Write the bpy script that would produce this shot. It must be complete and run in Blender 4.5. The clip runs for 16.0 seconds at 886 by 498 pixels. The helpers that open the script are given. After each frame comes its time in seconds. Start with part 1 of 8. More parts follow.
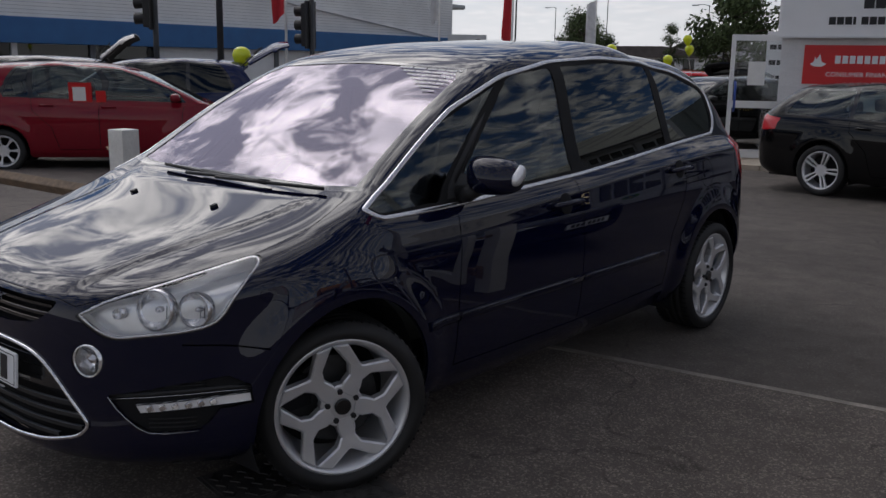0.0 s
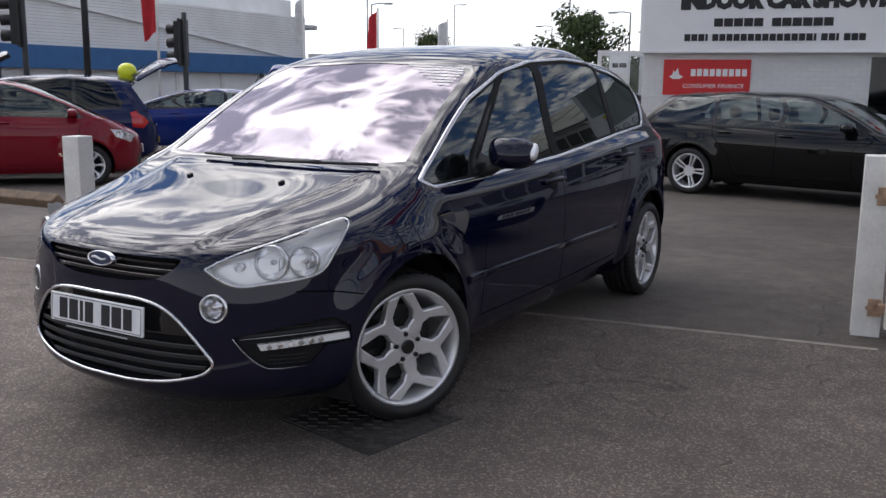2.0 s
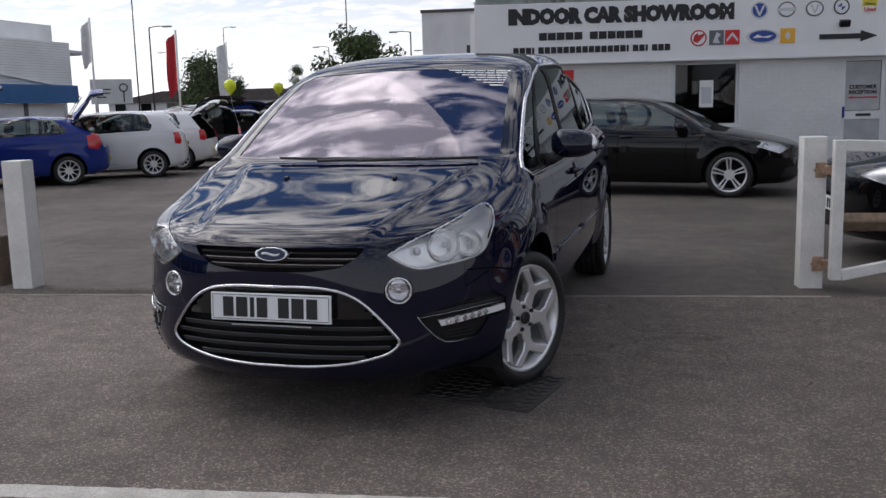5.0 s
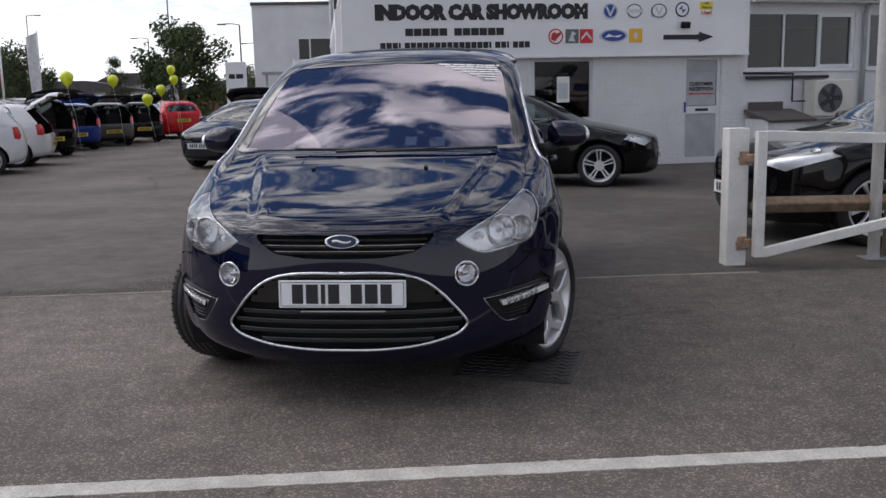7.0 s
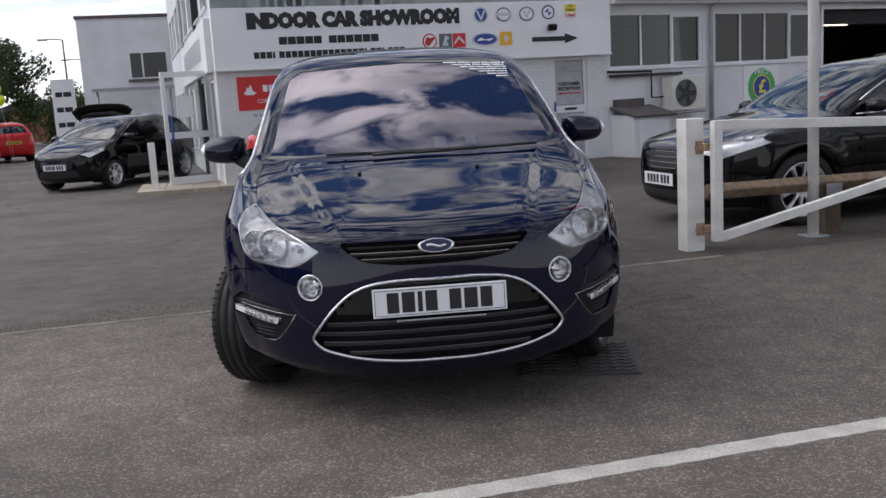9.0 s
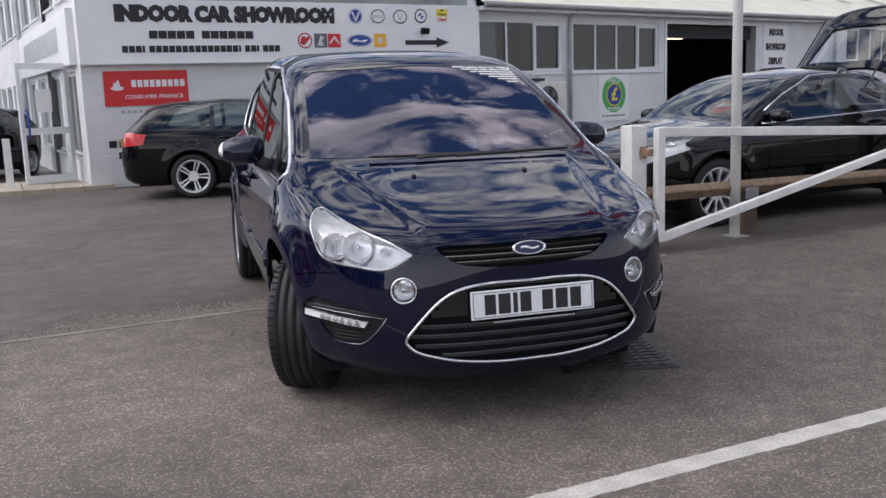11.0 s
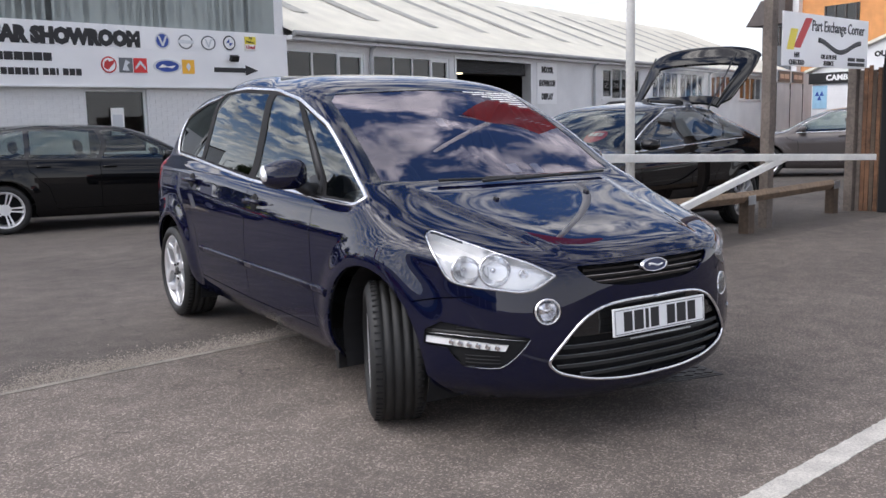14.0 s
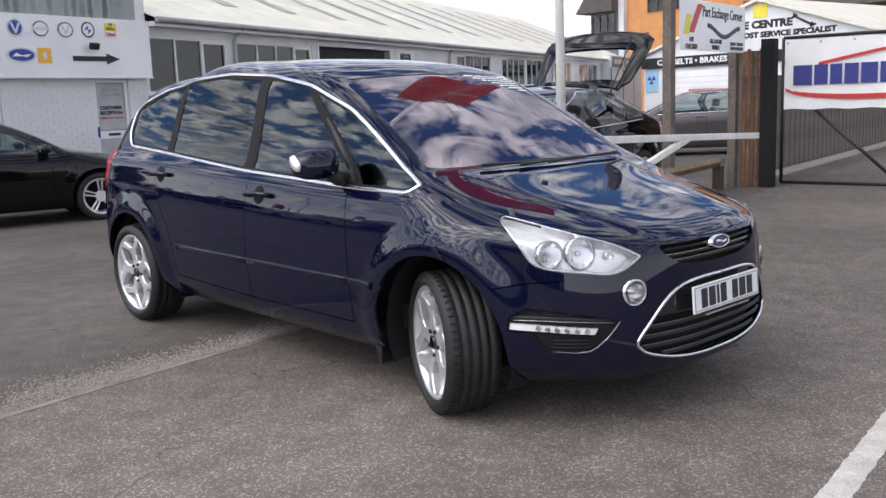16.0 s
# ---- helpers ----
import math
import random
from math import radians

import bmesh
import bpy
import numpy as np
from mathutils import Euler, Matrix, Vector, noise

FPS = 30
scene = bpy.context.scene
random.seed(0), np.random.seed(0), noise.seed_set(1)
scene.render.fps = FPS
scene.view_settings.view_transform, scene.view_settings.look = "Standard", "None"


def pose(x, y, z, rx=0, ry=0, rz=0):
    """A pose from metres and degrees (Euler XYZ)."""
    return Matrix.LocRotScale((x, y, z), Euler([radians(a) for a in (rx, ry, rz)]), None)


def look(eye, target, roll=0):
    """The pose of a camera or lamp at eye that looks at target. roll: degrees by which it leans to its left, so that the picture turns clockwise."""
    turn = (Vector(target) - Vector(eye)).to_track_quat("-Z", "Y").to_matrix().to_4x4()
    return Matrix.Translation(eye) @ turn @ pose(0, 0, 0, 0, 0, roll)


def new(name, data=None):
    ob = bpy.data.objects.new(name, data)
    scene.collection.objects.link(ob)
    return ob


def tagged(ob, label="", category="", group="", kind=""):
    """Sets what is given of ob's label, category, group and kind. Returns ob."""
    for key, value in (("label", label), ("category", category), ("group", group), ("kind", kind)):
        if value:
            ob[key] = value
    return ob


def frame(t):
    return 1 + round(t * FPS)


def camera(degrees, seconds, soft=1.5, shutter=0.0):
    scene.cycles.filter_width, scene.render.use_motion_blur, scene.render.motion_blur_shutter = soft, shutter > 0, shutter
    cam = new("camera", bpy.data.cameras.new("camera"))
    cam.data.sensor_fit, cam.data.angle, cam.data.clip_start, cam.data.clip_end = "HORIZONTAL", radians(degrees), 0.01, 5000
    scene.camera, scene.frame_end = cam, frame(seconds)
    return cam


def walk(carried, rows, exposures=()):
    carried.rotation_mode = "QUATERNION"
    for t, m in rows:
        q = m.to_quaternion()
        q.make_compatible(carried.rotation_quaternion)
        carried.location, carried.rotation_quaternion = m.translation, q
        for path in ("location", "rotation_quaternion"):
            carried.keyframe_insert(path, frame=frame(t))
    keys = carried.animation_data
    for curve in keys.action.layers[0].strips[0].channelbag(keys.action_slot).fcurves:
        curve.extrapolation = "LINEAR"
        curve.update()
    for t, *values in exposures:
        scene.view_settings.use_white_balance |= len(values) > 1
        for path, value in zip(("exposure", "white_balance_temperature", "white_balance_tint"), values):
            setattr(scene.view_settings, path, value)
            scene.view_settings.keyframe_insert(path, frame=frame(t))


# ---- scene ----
cam = camera(51.5, 16.0)
PATH = [
    (0, (-0.106, 0.232, 1.495), (-1.133, 1.901, 1.098), 1.0),
    (0.5, (-0.268, -0.027, 1.473), (-1.24, 1.676, 1.082), 0.4),
    (1, (-0.331, -0.248, 1.45), (-1.23, 1.499, 1.076), 0.3),
    (1.5, (-0.384, -0.506, 1.408), (-1.197, 1.287, 1.055), 0.1),
    (2, (-0.479, -0.702, 1.373), (-1.219, 1.123, 1.024), 0.6),
    (2.5, (-0.679, -0.872, 1.329), (-1.338, 0.985, 0.985), 0.2),
    (3, (-0.833, -1.058, 1.306), (-1.412, 0.83, 0.992), -0.6),
    (3.5, (-0.995, -1.281, 1.293), (-1.484, 0.632, 0.974), -1.0),
    (4, (-1.178, -1.419, 1.302), (-1.606, 0.51, 0.992), -0.7),
    (4.2, (-1.305, -1.423, 1.288), (-1.701, 0.514, 0.982), -0.9),
    (6.3, (-2.461, -1.623, 1.285), (-2.49, 0.351, 0.967), -1.5),
    (6.5, (-2.55, -1.626, 1.285), (-2.536, 0.349, 0.969), -1.5),
    (7, (-2.778, -1.719, 1.295), (-2.65, 0.249, 0.967), -1.2),
    (7.5, (-3.052, -1.727, 1.312), (-2.841, 0.233, 0.974), -1.5),
    (8, (-3.325, -1.615, 1.31), (-3.037, 0.337, 0.986), -1.1),
    (8.5, (-3.567, -1.518, 1.304), (-3.168, 0.415, 0.985), -1.2),
    (8.7, (-3.651, -1.49, 1.279), (-3.215, 0.435, 0.959), -2.2),
    (10.8, (-4.685, -1.121, 1.319), (-3.891, 0.683, 0.982), -2.1),
    (11, (-4.789, -1.121, 1.341), (-3.942, 0.659, 1.003), -1.9),
    (11.5, (-4.982, -1.002, 1.351), (-4.053, 0.738, 1.019), -1.1),
    (12, (-5.21, -0.762, 1.34), (-4.209, 0.942, 1.029), -1.2),
    (12.5, (-5.43, -0.665, 1.335), (-4.345, 0.987, 1.026), -1.5),
    (13, (-5.683, -0.599, 1.361), (-4.505, 0.989, 1.057), -1.7),
    (13.5, (-5.878, -0.468, 1.353), (-4.631, 1.069, 1.064), -1.0),
    (14, (-6.063, -0.231, 1.339), (-4.743, 1.245, 1.054), -1.2),
    (14.5, (-6.247, -0.11, 1.326), (-4.852, 1.293, 1.033), -1.6),
    (15, (-6.435, 0.058, 1.351), (-4.98, 1.396, 1.046), -1.8),
    (15.5, (-6.534, 0.318, 1.335), (-5.036, 1.605, 1.023), -2.0),
    (16, (-6.649, 0.552, 1.346), (-5.089, 1.762, 1.026), -2.1),
]
walk(cam, [(t, look(eye, target, roll)) for t, eye, target, roll in PATH], [(0.0, -0.83, 6300, 13), (0.5, -0.33, 6300, 13), (1.5, -0.02, 6300, 13), (2.5, 0.06, 6300, 13), (4.0, -0.25, 6300, 13), (7.0, -0.1, 6300, 13), (8.5, -0.03, 6300, 13), (11.0, 0.34, 6300, 13), (12.5, 0.44, 6300, 13), (14.0, 0.57, 6300, 13), (16.0, 0.58, 6300, 13)])

# ---- world, sun, exposure ----
SUN_EL, SUN_AZ = 46.0, 292.0
world = bpy.data.worlds.new("world")
scene.world = world
world.use_nodes = True
wt = world.node_tree
wt.nodes.clear()


def wn(kind, **kw):
    n = wt.nodes.new(kind)
    for k, v in kw.items():
        if k in n.inputs:
            n.inputs[k].default_value = v
    return n


w_out = wn("ShaderNodeOutputWorld")
w_bg = wn("ShaderNodeBackground", Strength=0.13)
w_sky = wn("ShaderNodeTexSky")
w_sky.sky_type = "NISHITA"
w_sky.sun_disc = False
w_sky.sun_elevation, w_sky.sun_rotation = radians(SUN_EL), radians(SUN_AZ)
w_sky.air_density, w_sky.dust_density, w_sky.ozone_density = 1.0, 0.25, 3.0
w_co = wn("ShaderNodeTexCoord")
# broken cloud deck: the direction is projected on a plane high above
w_sep = wn("ShaderNodeSeparateXYZ")
w_up = wn("ShaderNodeMath")
w_up.operation = "MAXIMUM"
w_up.inputs[1].default_value = 0.0
w_add = wn("ShaderNodeMath")
w_add.operation = "ADD"
w_add.inputs[1].default_value = 0.12
w_div = wn("ShaderNodeVectorMath")
w_div.operation = "DIVIDE"
w_comb = wn("ShaderNodeCombineXYZ")
w_map = wn("ShaderNodeMapping")
w_map.inputs["Location"].default_value = (4.3, 0.6, 0.4)
w_map.inputs["Scale"].default_value = (0.8, 0.95, 0.0)
w_n1 = wn("ShaderNodeTexNoise", Scale=8.2, Detail=12.0, Roughness=0.60, Distortion=0.55)
w_ramp = wn("ShaderNodeValToRGB")
w_ramp.color_ramp.elements[0].position, w_ramp.color_ramp.elements[0].color = 0.44, (0, 0, 0, 1)
w_ramp.color_ramp.elements[1].position, w_ramp.color_ramp.elements[1].color = 0.565, (1, 1, 1, 1)
w_n2 = wn("ShaderNodeTexNoise", Scale=7.0, Detail=8.0, Roughness=0.55)
w_ramp2 = wn("ShaderNodeValToRGB")
w_ramp2.color_ramp.elements[0].position, w_ramp2.color_ramp.elements[0].color = 0.36, (8.0, 8.2, 8.6, 1)
w_ramp2.color_ramp.elements[1].position, w_ramp2.color_ramp.elements[1].color = 0.66, (22.5, 21.8, 20.8, 1)
w_mix = wn("ShaderNodeMix")
w_mix.data_type = "RGBA"
L = wt.links.new
L(w_co.outputs["Generated"], w_sep.inputs[0])
L(w_sep.outputs["Z"], w_up.inputs[0])
L(w_up.outputs[0], w_add.inputs[0])
for k in range(3):
    L(w_add.outputs[0], w_comb.inputs[k])
L(w_co.outputs["Generated"], w_div.inputs[0])
L(w_comb.outputs[0], w_div.inputs[1])
L(w_div.outputs[0], w_map.inputs["Vector"])
L(w_map.outputs[0], w_n1.inputs["Vector"])
L(w_map.outputs[0], w_n2.inputs["Vector"])
L(w_n1.outputs[0], w_ramp.inputs[0])
L(w_n2.outputs[0], w_ramp2.inputs[0])
L(w_ramp.outputs[0], w_mix.inputs[0])
# deep blue between the clouds
w_deep = wn("ShaderNodeVectorMath")
w_deep.operation = "MULTIPLY"
w_deep.inputs[1].default_value = (0.53, 0.61, 0.74)
L(w_sky.outputs[0], w_deep.inputs[0])
L(w_deep.outputs[0], w_mix.inputs[6])
# clouds glow round the veiled sun
_a, _e = radians(SUN_AZ), radians(SUN_EL)
SUN_DIR = (math.sin(_a) * math.cos(_e), math.cos(_a) * math.cos(_e), math.sin(_e))
w_dot = wn("ShaderNodeVectorMath")
w_dot.operation = "DOT_PRODUCT"
w_dot.inputs[1].default_value = SUN_DIR
L(w_co.outputs["Generated"], w_dot.inputs[0])
w_pos = wn("ShaderNodeMapRange")
w_pos.inputs[1].default_value, w_pos.inputs[2].default_value, w_pos.inputs[3].default_value, w_pos.inputs[4].default_value = -0.3, 1.0, 0.0, 1.0
L(w_dot.outputs["Value"], w_pos.inputs[0])
w_pow = wn("ShaderNodeMath")
w_pow.operation = "POWER"
w_pow.inputs[1].default_value = 8.0
L(w_pos.outputs[0], w_pow.inputs[0])
w_side = wn("ShaderNodeMath")
w_side.operation = "MULTIPLY_ADD"
w_side.inputs[1].default_value, w_side.inputs[2].default_value = 1.9, 0.5
L(w_pow.outputs[0], w_side.inputs[0])
w_lit = wn("ShaderNodeVectorMath")
w_lit.operation = "MULTIPLY"
L(w_ramp2.outputs[0], w_lit.inputs[0])
L(w_side.outputs[0], w_lit.inputs[1])
L(w_lit.outputs[0], w_mix.inputs[7])
# pale haze low over the horizon
w_low = wn("ShaderNodeMapRange")
w_low.interpolation_type = "SMOOTHSTEP"
w_low.inputs[1].default_value, w_low.inputs[2].default_value, w_low.inputs[3].default_value, w_low.inputs[4].default_value = 0.0, 0.28, 0.93, 0.0
w_haze = wn("ShaderNodeMix")
w_haze.data_type = "RGBA"
L(w_sep.outputs["Z"], w_low.inputs[0])
L(w_low.outputs[0], w_haze.inputs[0])
w_flat = wn("ShaderNodeVectorMath")
w_flat.operation = "DOT_PRODUCT"
w_flat.inputs[1].default_value = (math.sin(_a), math.cos(_a), 0.0)
L(w_co.outputs["Generated"], w_flat.inputs[0])
w_lit2 = wn("ShaderNodeMapRange")
w_lit2.inputs[1].default_value, w_lit2.inputs[2].default_value, w_lit2.inputs[3].default_value, w_lit2.inputs[4].default_value = -0.2, 1.0, 0.85, 1.35
L(w_flat.outputs["Value"], w_lit2.inputs[0])
w_hz = wn("ShaderNodeVectorMath")
w_hz.operation = "MULTIPLY"
w_hz.inputs[0].default_value = (8.7, 8.75, 8.7)
L(w_lit2.outputs[0], w_hz.inputs[1])
L(w_hz.outputs[0], w_haze.inputs[7])
L(w_mix.outputs[2], w_haze.inputs[6])
L(w_haze.outputs[2], w_bg.inputs[0])
L(w_bg.outputs[0], w_out.inputs[0])

sun = new("sun", bpy.data.lights.new("sun", "SUN"))
sun.data.energy, sun.data.angle, sun.data.color = 0.7, radians(60), (1.0, 0.91, 0.78)
sun.matrix_world = look(Vector(SUN_DIR) * 50, (0, 0, 0))

# ---- materials ----


def nodes_of(m):
    m.use_nodes = True
    t = m.node_tree
    t.nodes.clear()
    out = t.nodes.new("ShaderNodeOutputMaterial")
    return t, out


def mat(name, col, rough=0.5, metal=0.0, vary=0.0, scale=4.0, fine=0.0, fscale=60.0, bump=0.0, bscale=80.0, coat=0.0, col2=None, spec=0.5, island=0.0, objr=0.0, emit=None, stretch=None):
    """Principled material with variation at two scales, and fine relief."""
    m = bpy.data.materials.new(name)
    t, out = nodes_of(m)
    N, K = t.nodes.new, t.links.new
    p = N("ShaderNodeBsdfPrincipled")
    p.inputs["Base Color"].default_value = (*col, 1)
    p.inputs["Roughness"].default_value = rough
    p.inputs["Metallic"].default_value = metal
    p.inputs["Specular IOR Level"].default_value = spec
    p.inputs["Coat Weight"].default_value = coat
    p.inputs["Coat Roughness"].default_value = 0.02
    K(p.outputs[0], out.inputs[0])
    if emit:
        p.inputs["Emission Color"].default_value = (*emit[:3], 1)
        p.inputs["Emission Strength"].default_value = emit[3]
    co = N("ShaderNodeTexCoord")
    src = co.outputs["Object"]
    if stretch:
        mp = N("ShaderNodeMapping")
        mp.inputs["Scale"].default_value = stretch
        K(src, mp.inputs[0])
        src = mp.outputs[0]
    cur = None
    if vary:
        n = N("ShaderNodeTexNoise")
        n.inputs["Scale"].default_value, n.inputs["Detail"].default_value = scale, 6
        K(src, n.inputs["Vector"])
        r = N("ShaderNodeMapRange")
        r.inputs[1].default_value, r.inputs[2].default_value = 0.3, 0.7
        K(n.outputs[0], r.inputs[0])
        x = N("ShaderNodeMix")
        x.data_type = "RGBA"
        x.inputs[6].default_value = (*[c * (1 - vary) for c in col], 1)
        x.inputs[7].default_value = (*(col2 or [min(1, c * (1 + vary)) for c in col]), 1)
        K(r.outputs[0], x.inputs[0])
        cur = x.outputs[2]
        rr = N("ShaderNodeMapRange")
        rr.inputs[3].default_value, rr.inputs[4].default_value = max(0, rough * (1 - 0.5 * vary)), min(1, rough * (1 + 0.5 * vary))
        K(n.outputs[0], rr.inputs[0])
        K(rr.outputs[0], p.inputs["Roughness"])
    if fine:
        n = N("ShaderNodeTexNoise")
        n.inputs["Scale"].default_value, n.inputs["Detail"].default_value, n.inputs["Roughness"].default_value = fscale, 4, 0.7
        K(src, n.inputs["Vector"])
        r = N("ShaderNodeMapRange")
        r.inputs[1].default_value, r.inputs[2].default_value = 0.3, 0.7
        r.inputs[3].default_value, r.inputs[4].default_value = 1 - fine, 1 + fine
        K(n.outputs[0], r.inputs[0])
        x = N("ShaderNodeVectorMath")
        x.operation = "MULTIPLY"
        if cur:
            K(cur, x.inputs[0])
        else:
            x.inputs[0].default_value = col
        K(r.outputs[0], x.inputs[1])
        cur = x.outputs[0]
    if island or objr:
        g = N("ShaderNodeNewGeometry") if island else N("ShaderNodeObjectInfo")
        amp = island or objr
        r = N("ShaderNodeMapRange")
        r.inputs[3].default_value, r.inputs[4].default_value = 1 - amp, 1 + amp
        K(g.outputs["Random Per Island" if island else "Random"], r.inputs[0])
        x = N("ShaderNodeVectorMath")
        x.operation = "MULTIPLY"
        if cur:
            K(cur, x.inputs[0])
        else:
            x.inputs[0].default_value = col
        K(r.outputs[0], x.inputs[1])
        cur = x.outputs[0]
    if cur:
        K(cur, p.inputs["Base Color"])
    if bump:
        n = N("ShaderNodeTexNoise")
        n.inputs["Scale"].default_value, n.inputs["Detail"].default_value = bscale, 5
        K(src, n.inputs["Vector"])
        b = N("ShaderNodeBump")
        b.inputs["Strength"].default_value, b.inputs["Distance"].default_value = bump, 0.01
        K(n.outputs[0], b.inputs["Height"])
        K(b.outputs[0], p.inputs["Normal"])
    return m


def glass_mat(name, tint, gloss=(1, 1, 1), base=0.0, rough=0.0, ior=1.5):
    """Thin pane: a tinted clear layer, and a reflection by Fresnel; base adds a metal-oxide coating's even reflection."""
    m = bpy.data.materials.new(name)
    t, out = nodes_of(m)
    N, K = t.nodes.new, t.links.new
    tr, gl, mx, fr = N("ShaderNodeBsdfTransparent"), N("ShaderNodeBsdfGlossy"), N("ShaderNodeMixShader"), N("ShaderNodeFresnel")
    tr.inputs[0].default_value = (*tint, 1)
    gl.inputs["Color"].default_value = (*gloss, 1)
    gl.inputs["Roughness"].default_value = rough
    fr.inputs[0].default_value = ior
    ad = N("ShaderNodeMath")
    ad.operation, ad.use_clamp = "MULTIPLY_ADD", True
    ad.inputs[1].default_value, ad.inputs[2].default_value = 1.0 - base, base
    K(fr.outputs[0], ad.inputs[0])
    K(ad.outputs[0], mx.inputs[0])
    K(tr.outputs[0], mx.inputs[1])
    K(gl.outputs[0], mx.inputs[2])
    K(mx.outputs[0], out.inputs[0])
    return m


def asphalt(name, col, stone, amount, patchy=0.25, joint=0.0):
    """Worn tarmac: light stones in dark binder, wide stains, fine relief."""
    m = bpy.data.materials.new(name)
    t, out = nodes_of(m)
    N, K = t.nodes.new, t.links.new
    p = N("ShaderNodeBsdfPrincipled")
    K(p.outputs[0], out.inputs[0])
    co = N("ShaderNodeTexCoord").outputs["Object"]
    vo = N("ShaderNodeTexVoronoi")
    vo.inputs["Scale"].default_value = 125
    K(co, vo.inputs["Vector"])
    gr = N("ShaderNodeTexNoise")
    gr.inputs["Scale"].default_value, gr.inputs["Detail"].default_value, gr.inputs["Roughness"].default_value = 140, 4, 0.85
    K(co, gr.inputs["Vector"])
    big = N("ShaderNodeTexNoise")
    big.inputs["Scale"].default_value, big.inputs["Detail"].default_value = 0.55, 7
    K(co, big.inputs["Vector"])
    mid = N("ShaderNodeTexNoise")
    mid.inputs["Scale"].default_value, mid.inputs["Detail"].default_value = 5.5, 6
    K(co, mid.inputs["Vector"])
    sep = N("ShaderNodeSeparateColor")
    K(vo.outputs["Color"], sep.inputs[0])
    st = N("ShaderNodeMapRange")
    st.inputs[1].default_value, st.inputs[2].default_value = 1 - amount, 1.0
    K(sep.outputs[0], st.inputs[0])
    a = N("ShaderNodeMix")
    a.data_type = "RGBA"
    a.inputs[6].default_value, a.inputs[7].default_value = (*col, 1), (*stone, 1)
    K(st.outputs[0], a.inputs[0])
    f = N("ShaderNodeMapRange")
    f.inputs[1].default_value, f.inputs[2].default_value, f.inputs[3].default_value, f.inputs[4].default_value = 0.3, 0.7, 1 - patchy, 1 + patchy
    K(big.outputs[0], f.inputs[0])
    g = N("ShaderNodeMapRange")
    g.inputs[1].default_value, g.inputs[2].default_value, g.inputs[3].default_value, g.inputs[4].default_value = 0.3, 0.7, 0.82, 1.18
    K(mid.outputs[0], g.inputs[0])
    h = N("ShaderNodeMapRange")
    h.inputs[1].default_value, h.inputs[2].default_value, h.inputs[3].default_value, h.inputs[4].default_value = 0.25, 0.75, 0.3, 1.7
    K(gr.outputs[0], h.inputs[0])
    cur = a.outputs[2]
    for s in (f, g, h):
        x = N("ShaderNodeVectorMath")
        x.operation = "MULTIPLY"
        K(cur, x.inputs[0])
        K(s.outputs[0], x.inputs[1])
        cur = x.outputs[0]
    # brightness gradient along x put into the base colour, darker towards the gate
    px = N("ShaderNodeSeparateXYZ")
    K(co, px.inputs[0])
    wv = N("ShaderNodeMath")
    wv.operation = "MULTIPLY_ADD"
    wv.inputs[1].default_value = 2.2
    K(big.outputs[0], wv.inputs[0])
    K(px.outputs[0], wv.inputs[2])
    x_tone = N("ShaderNodeMapRange")
    x_tone.inputs[1].default_value, x_tone.inputs[2].default_value, x_tone.inputs[3].default_value, x_tone.inputs[4].default_value = -5.5, 1.2, 1.22, 0.72
    K(wv.outputs[0], x_tone.inputs[0])
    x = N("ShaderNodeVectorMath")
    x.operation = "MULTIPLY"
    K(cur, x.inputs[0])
    K(x_tone.outputs[0], x.inputs[1])
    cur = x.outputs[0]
    # hairline cracks, broken up
    wob = N("ShaderNodeTexNoise")
    wob.inputs["Scale"].default_value, wob.inputs["Detail"].default_value = 3.0, 6
    K(co, wob.inputs["Vector"])
    dis = N("ShaderNodeVectorMath")
    dis.operation = "MULTIPLY_ADD"
    dis.inputs[1].default_value = (0.45, 0.45, 0.0)
    K(wob.outputs["Color"], dis.inputs[0])
    K(co, dis.inputs[2])
    ck = N("ShaderNodeTexVoronoi")
    ck.feature = "DISTANCE_TO_EDGE"
    ck.inputs["Scale"].default_value = 0.42
    K(dis.outputs[0], ck.inputs["Vector"])
    cm = N("ShaderNodeMapRange")
    cm.inputs[1].default_value, cm.inputs[2].default_value, cm.inputs[3].default_value, cm.inputs[4].default_value = 0.0, 0.0045, 0.45, 1.0
    K(ck.outputs["Distance"], cm.inputs[0])
    on = N("ShaderNodeMapRange")
    on.inputs[1].default_value, on.inputs[2].default_value = 0.46, 0.56
    K(mid.outputs[0], on.inputs[0])
    cx = N("ShaderNodeMix")
    cx.data_type = "FLOAT"
    cx.inputs[2].default_value = 1.0
    K(on.outputs[0], cx.inputs[0])
    K(cm.outputs[0], cx.inputs[3])
    x = N("ShaderNodeVectorMath")
    x.operation = "MULTIPLY"
    K(cur, x.inputs[0])
    K(cx.outputs[0], x.inputs[1])
    cur = x.outputs[0]
    K(cur, p.inputs["Base Color"])
    p.inputs["Roughness"].default_value = 0.85
    p.inputs["Specular IOR Level"].default_value = 0.35
    b = N("ShaderNodeBump")
    b.inputs["Strength"].default_value, b.inputs["Distance"].default_value = 0.6, 0.006
    K(gr.outputs[0], b.inputs["Height"])
    K(b.outputs[0], p.inputs["Normal"])
    return m


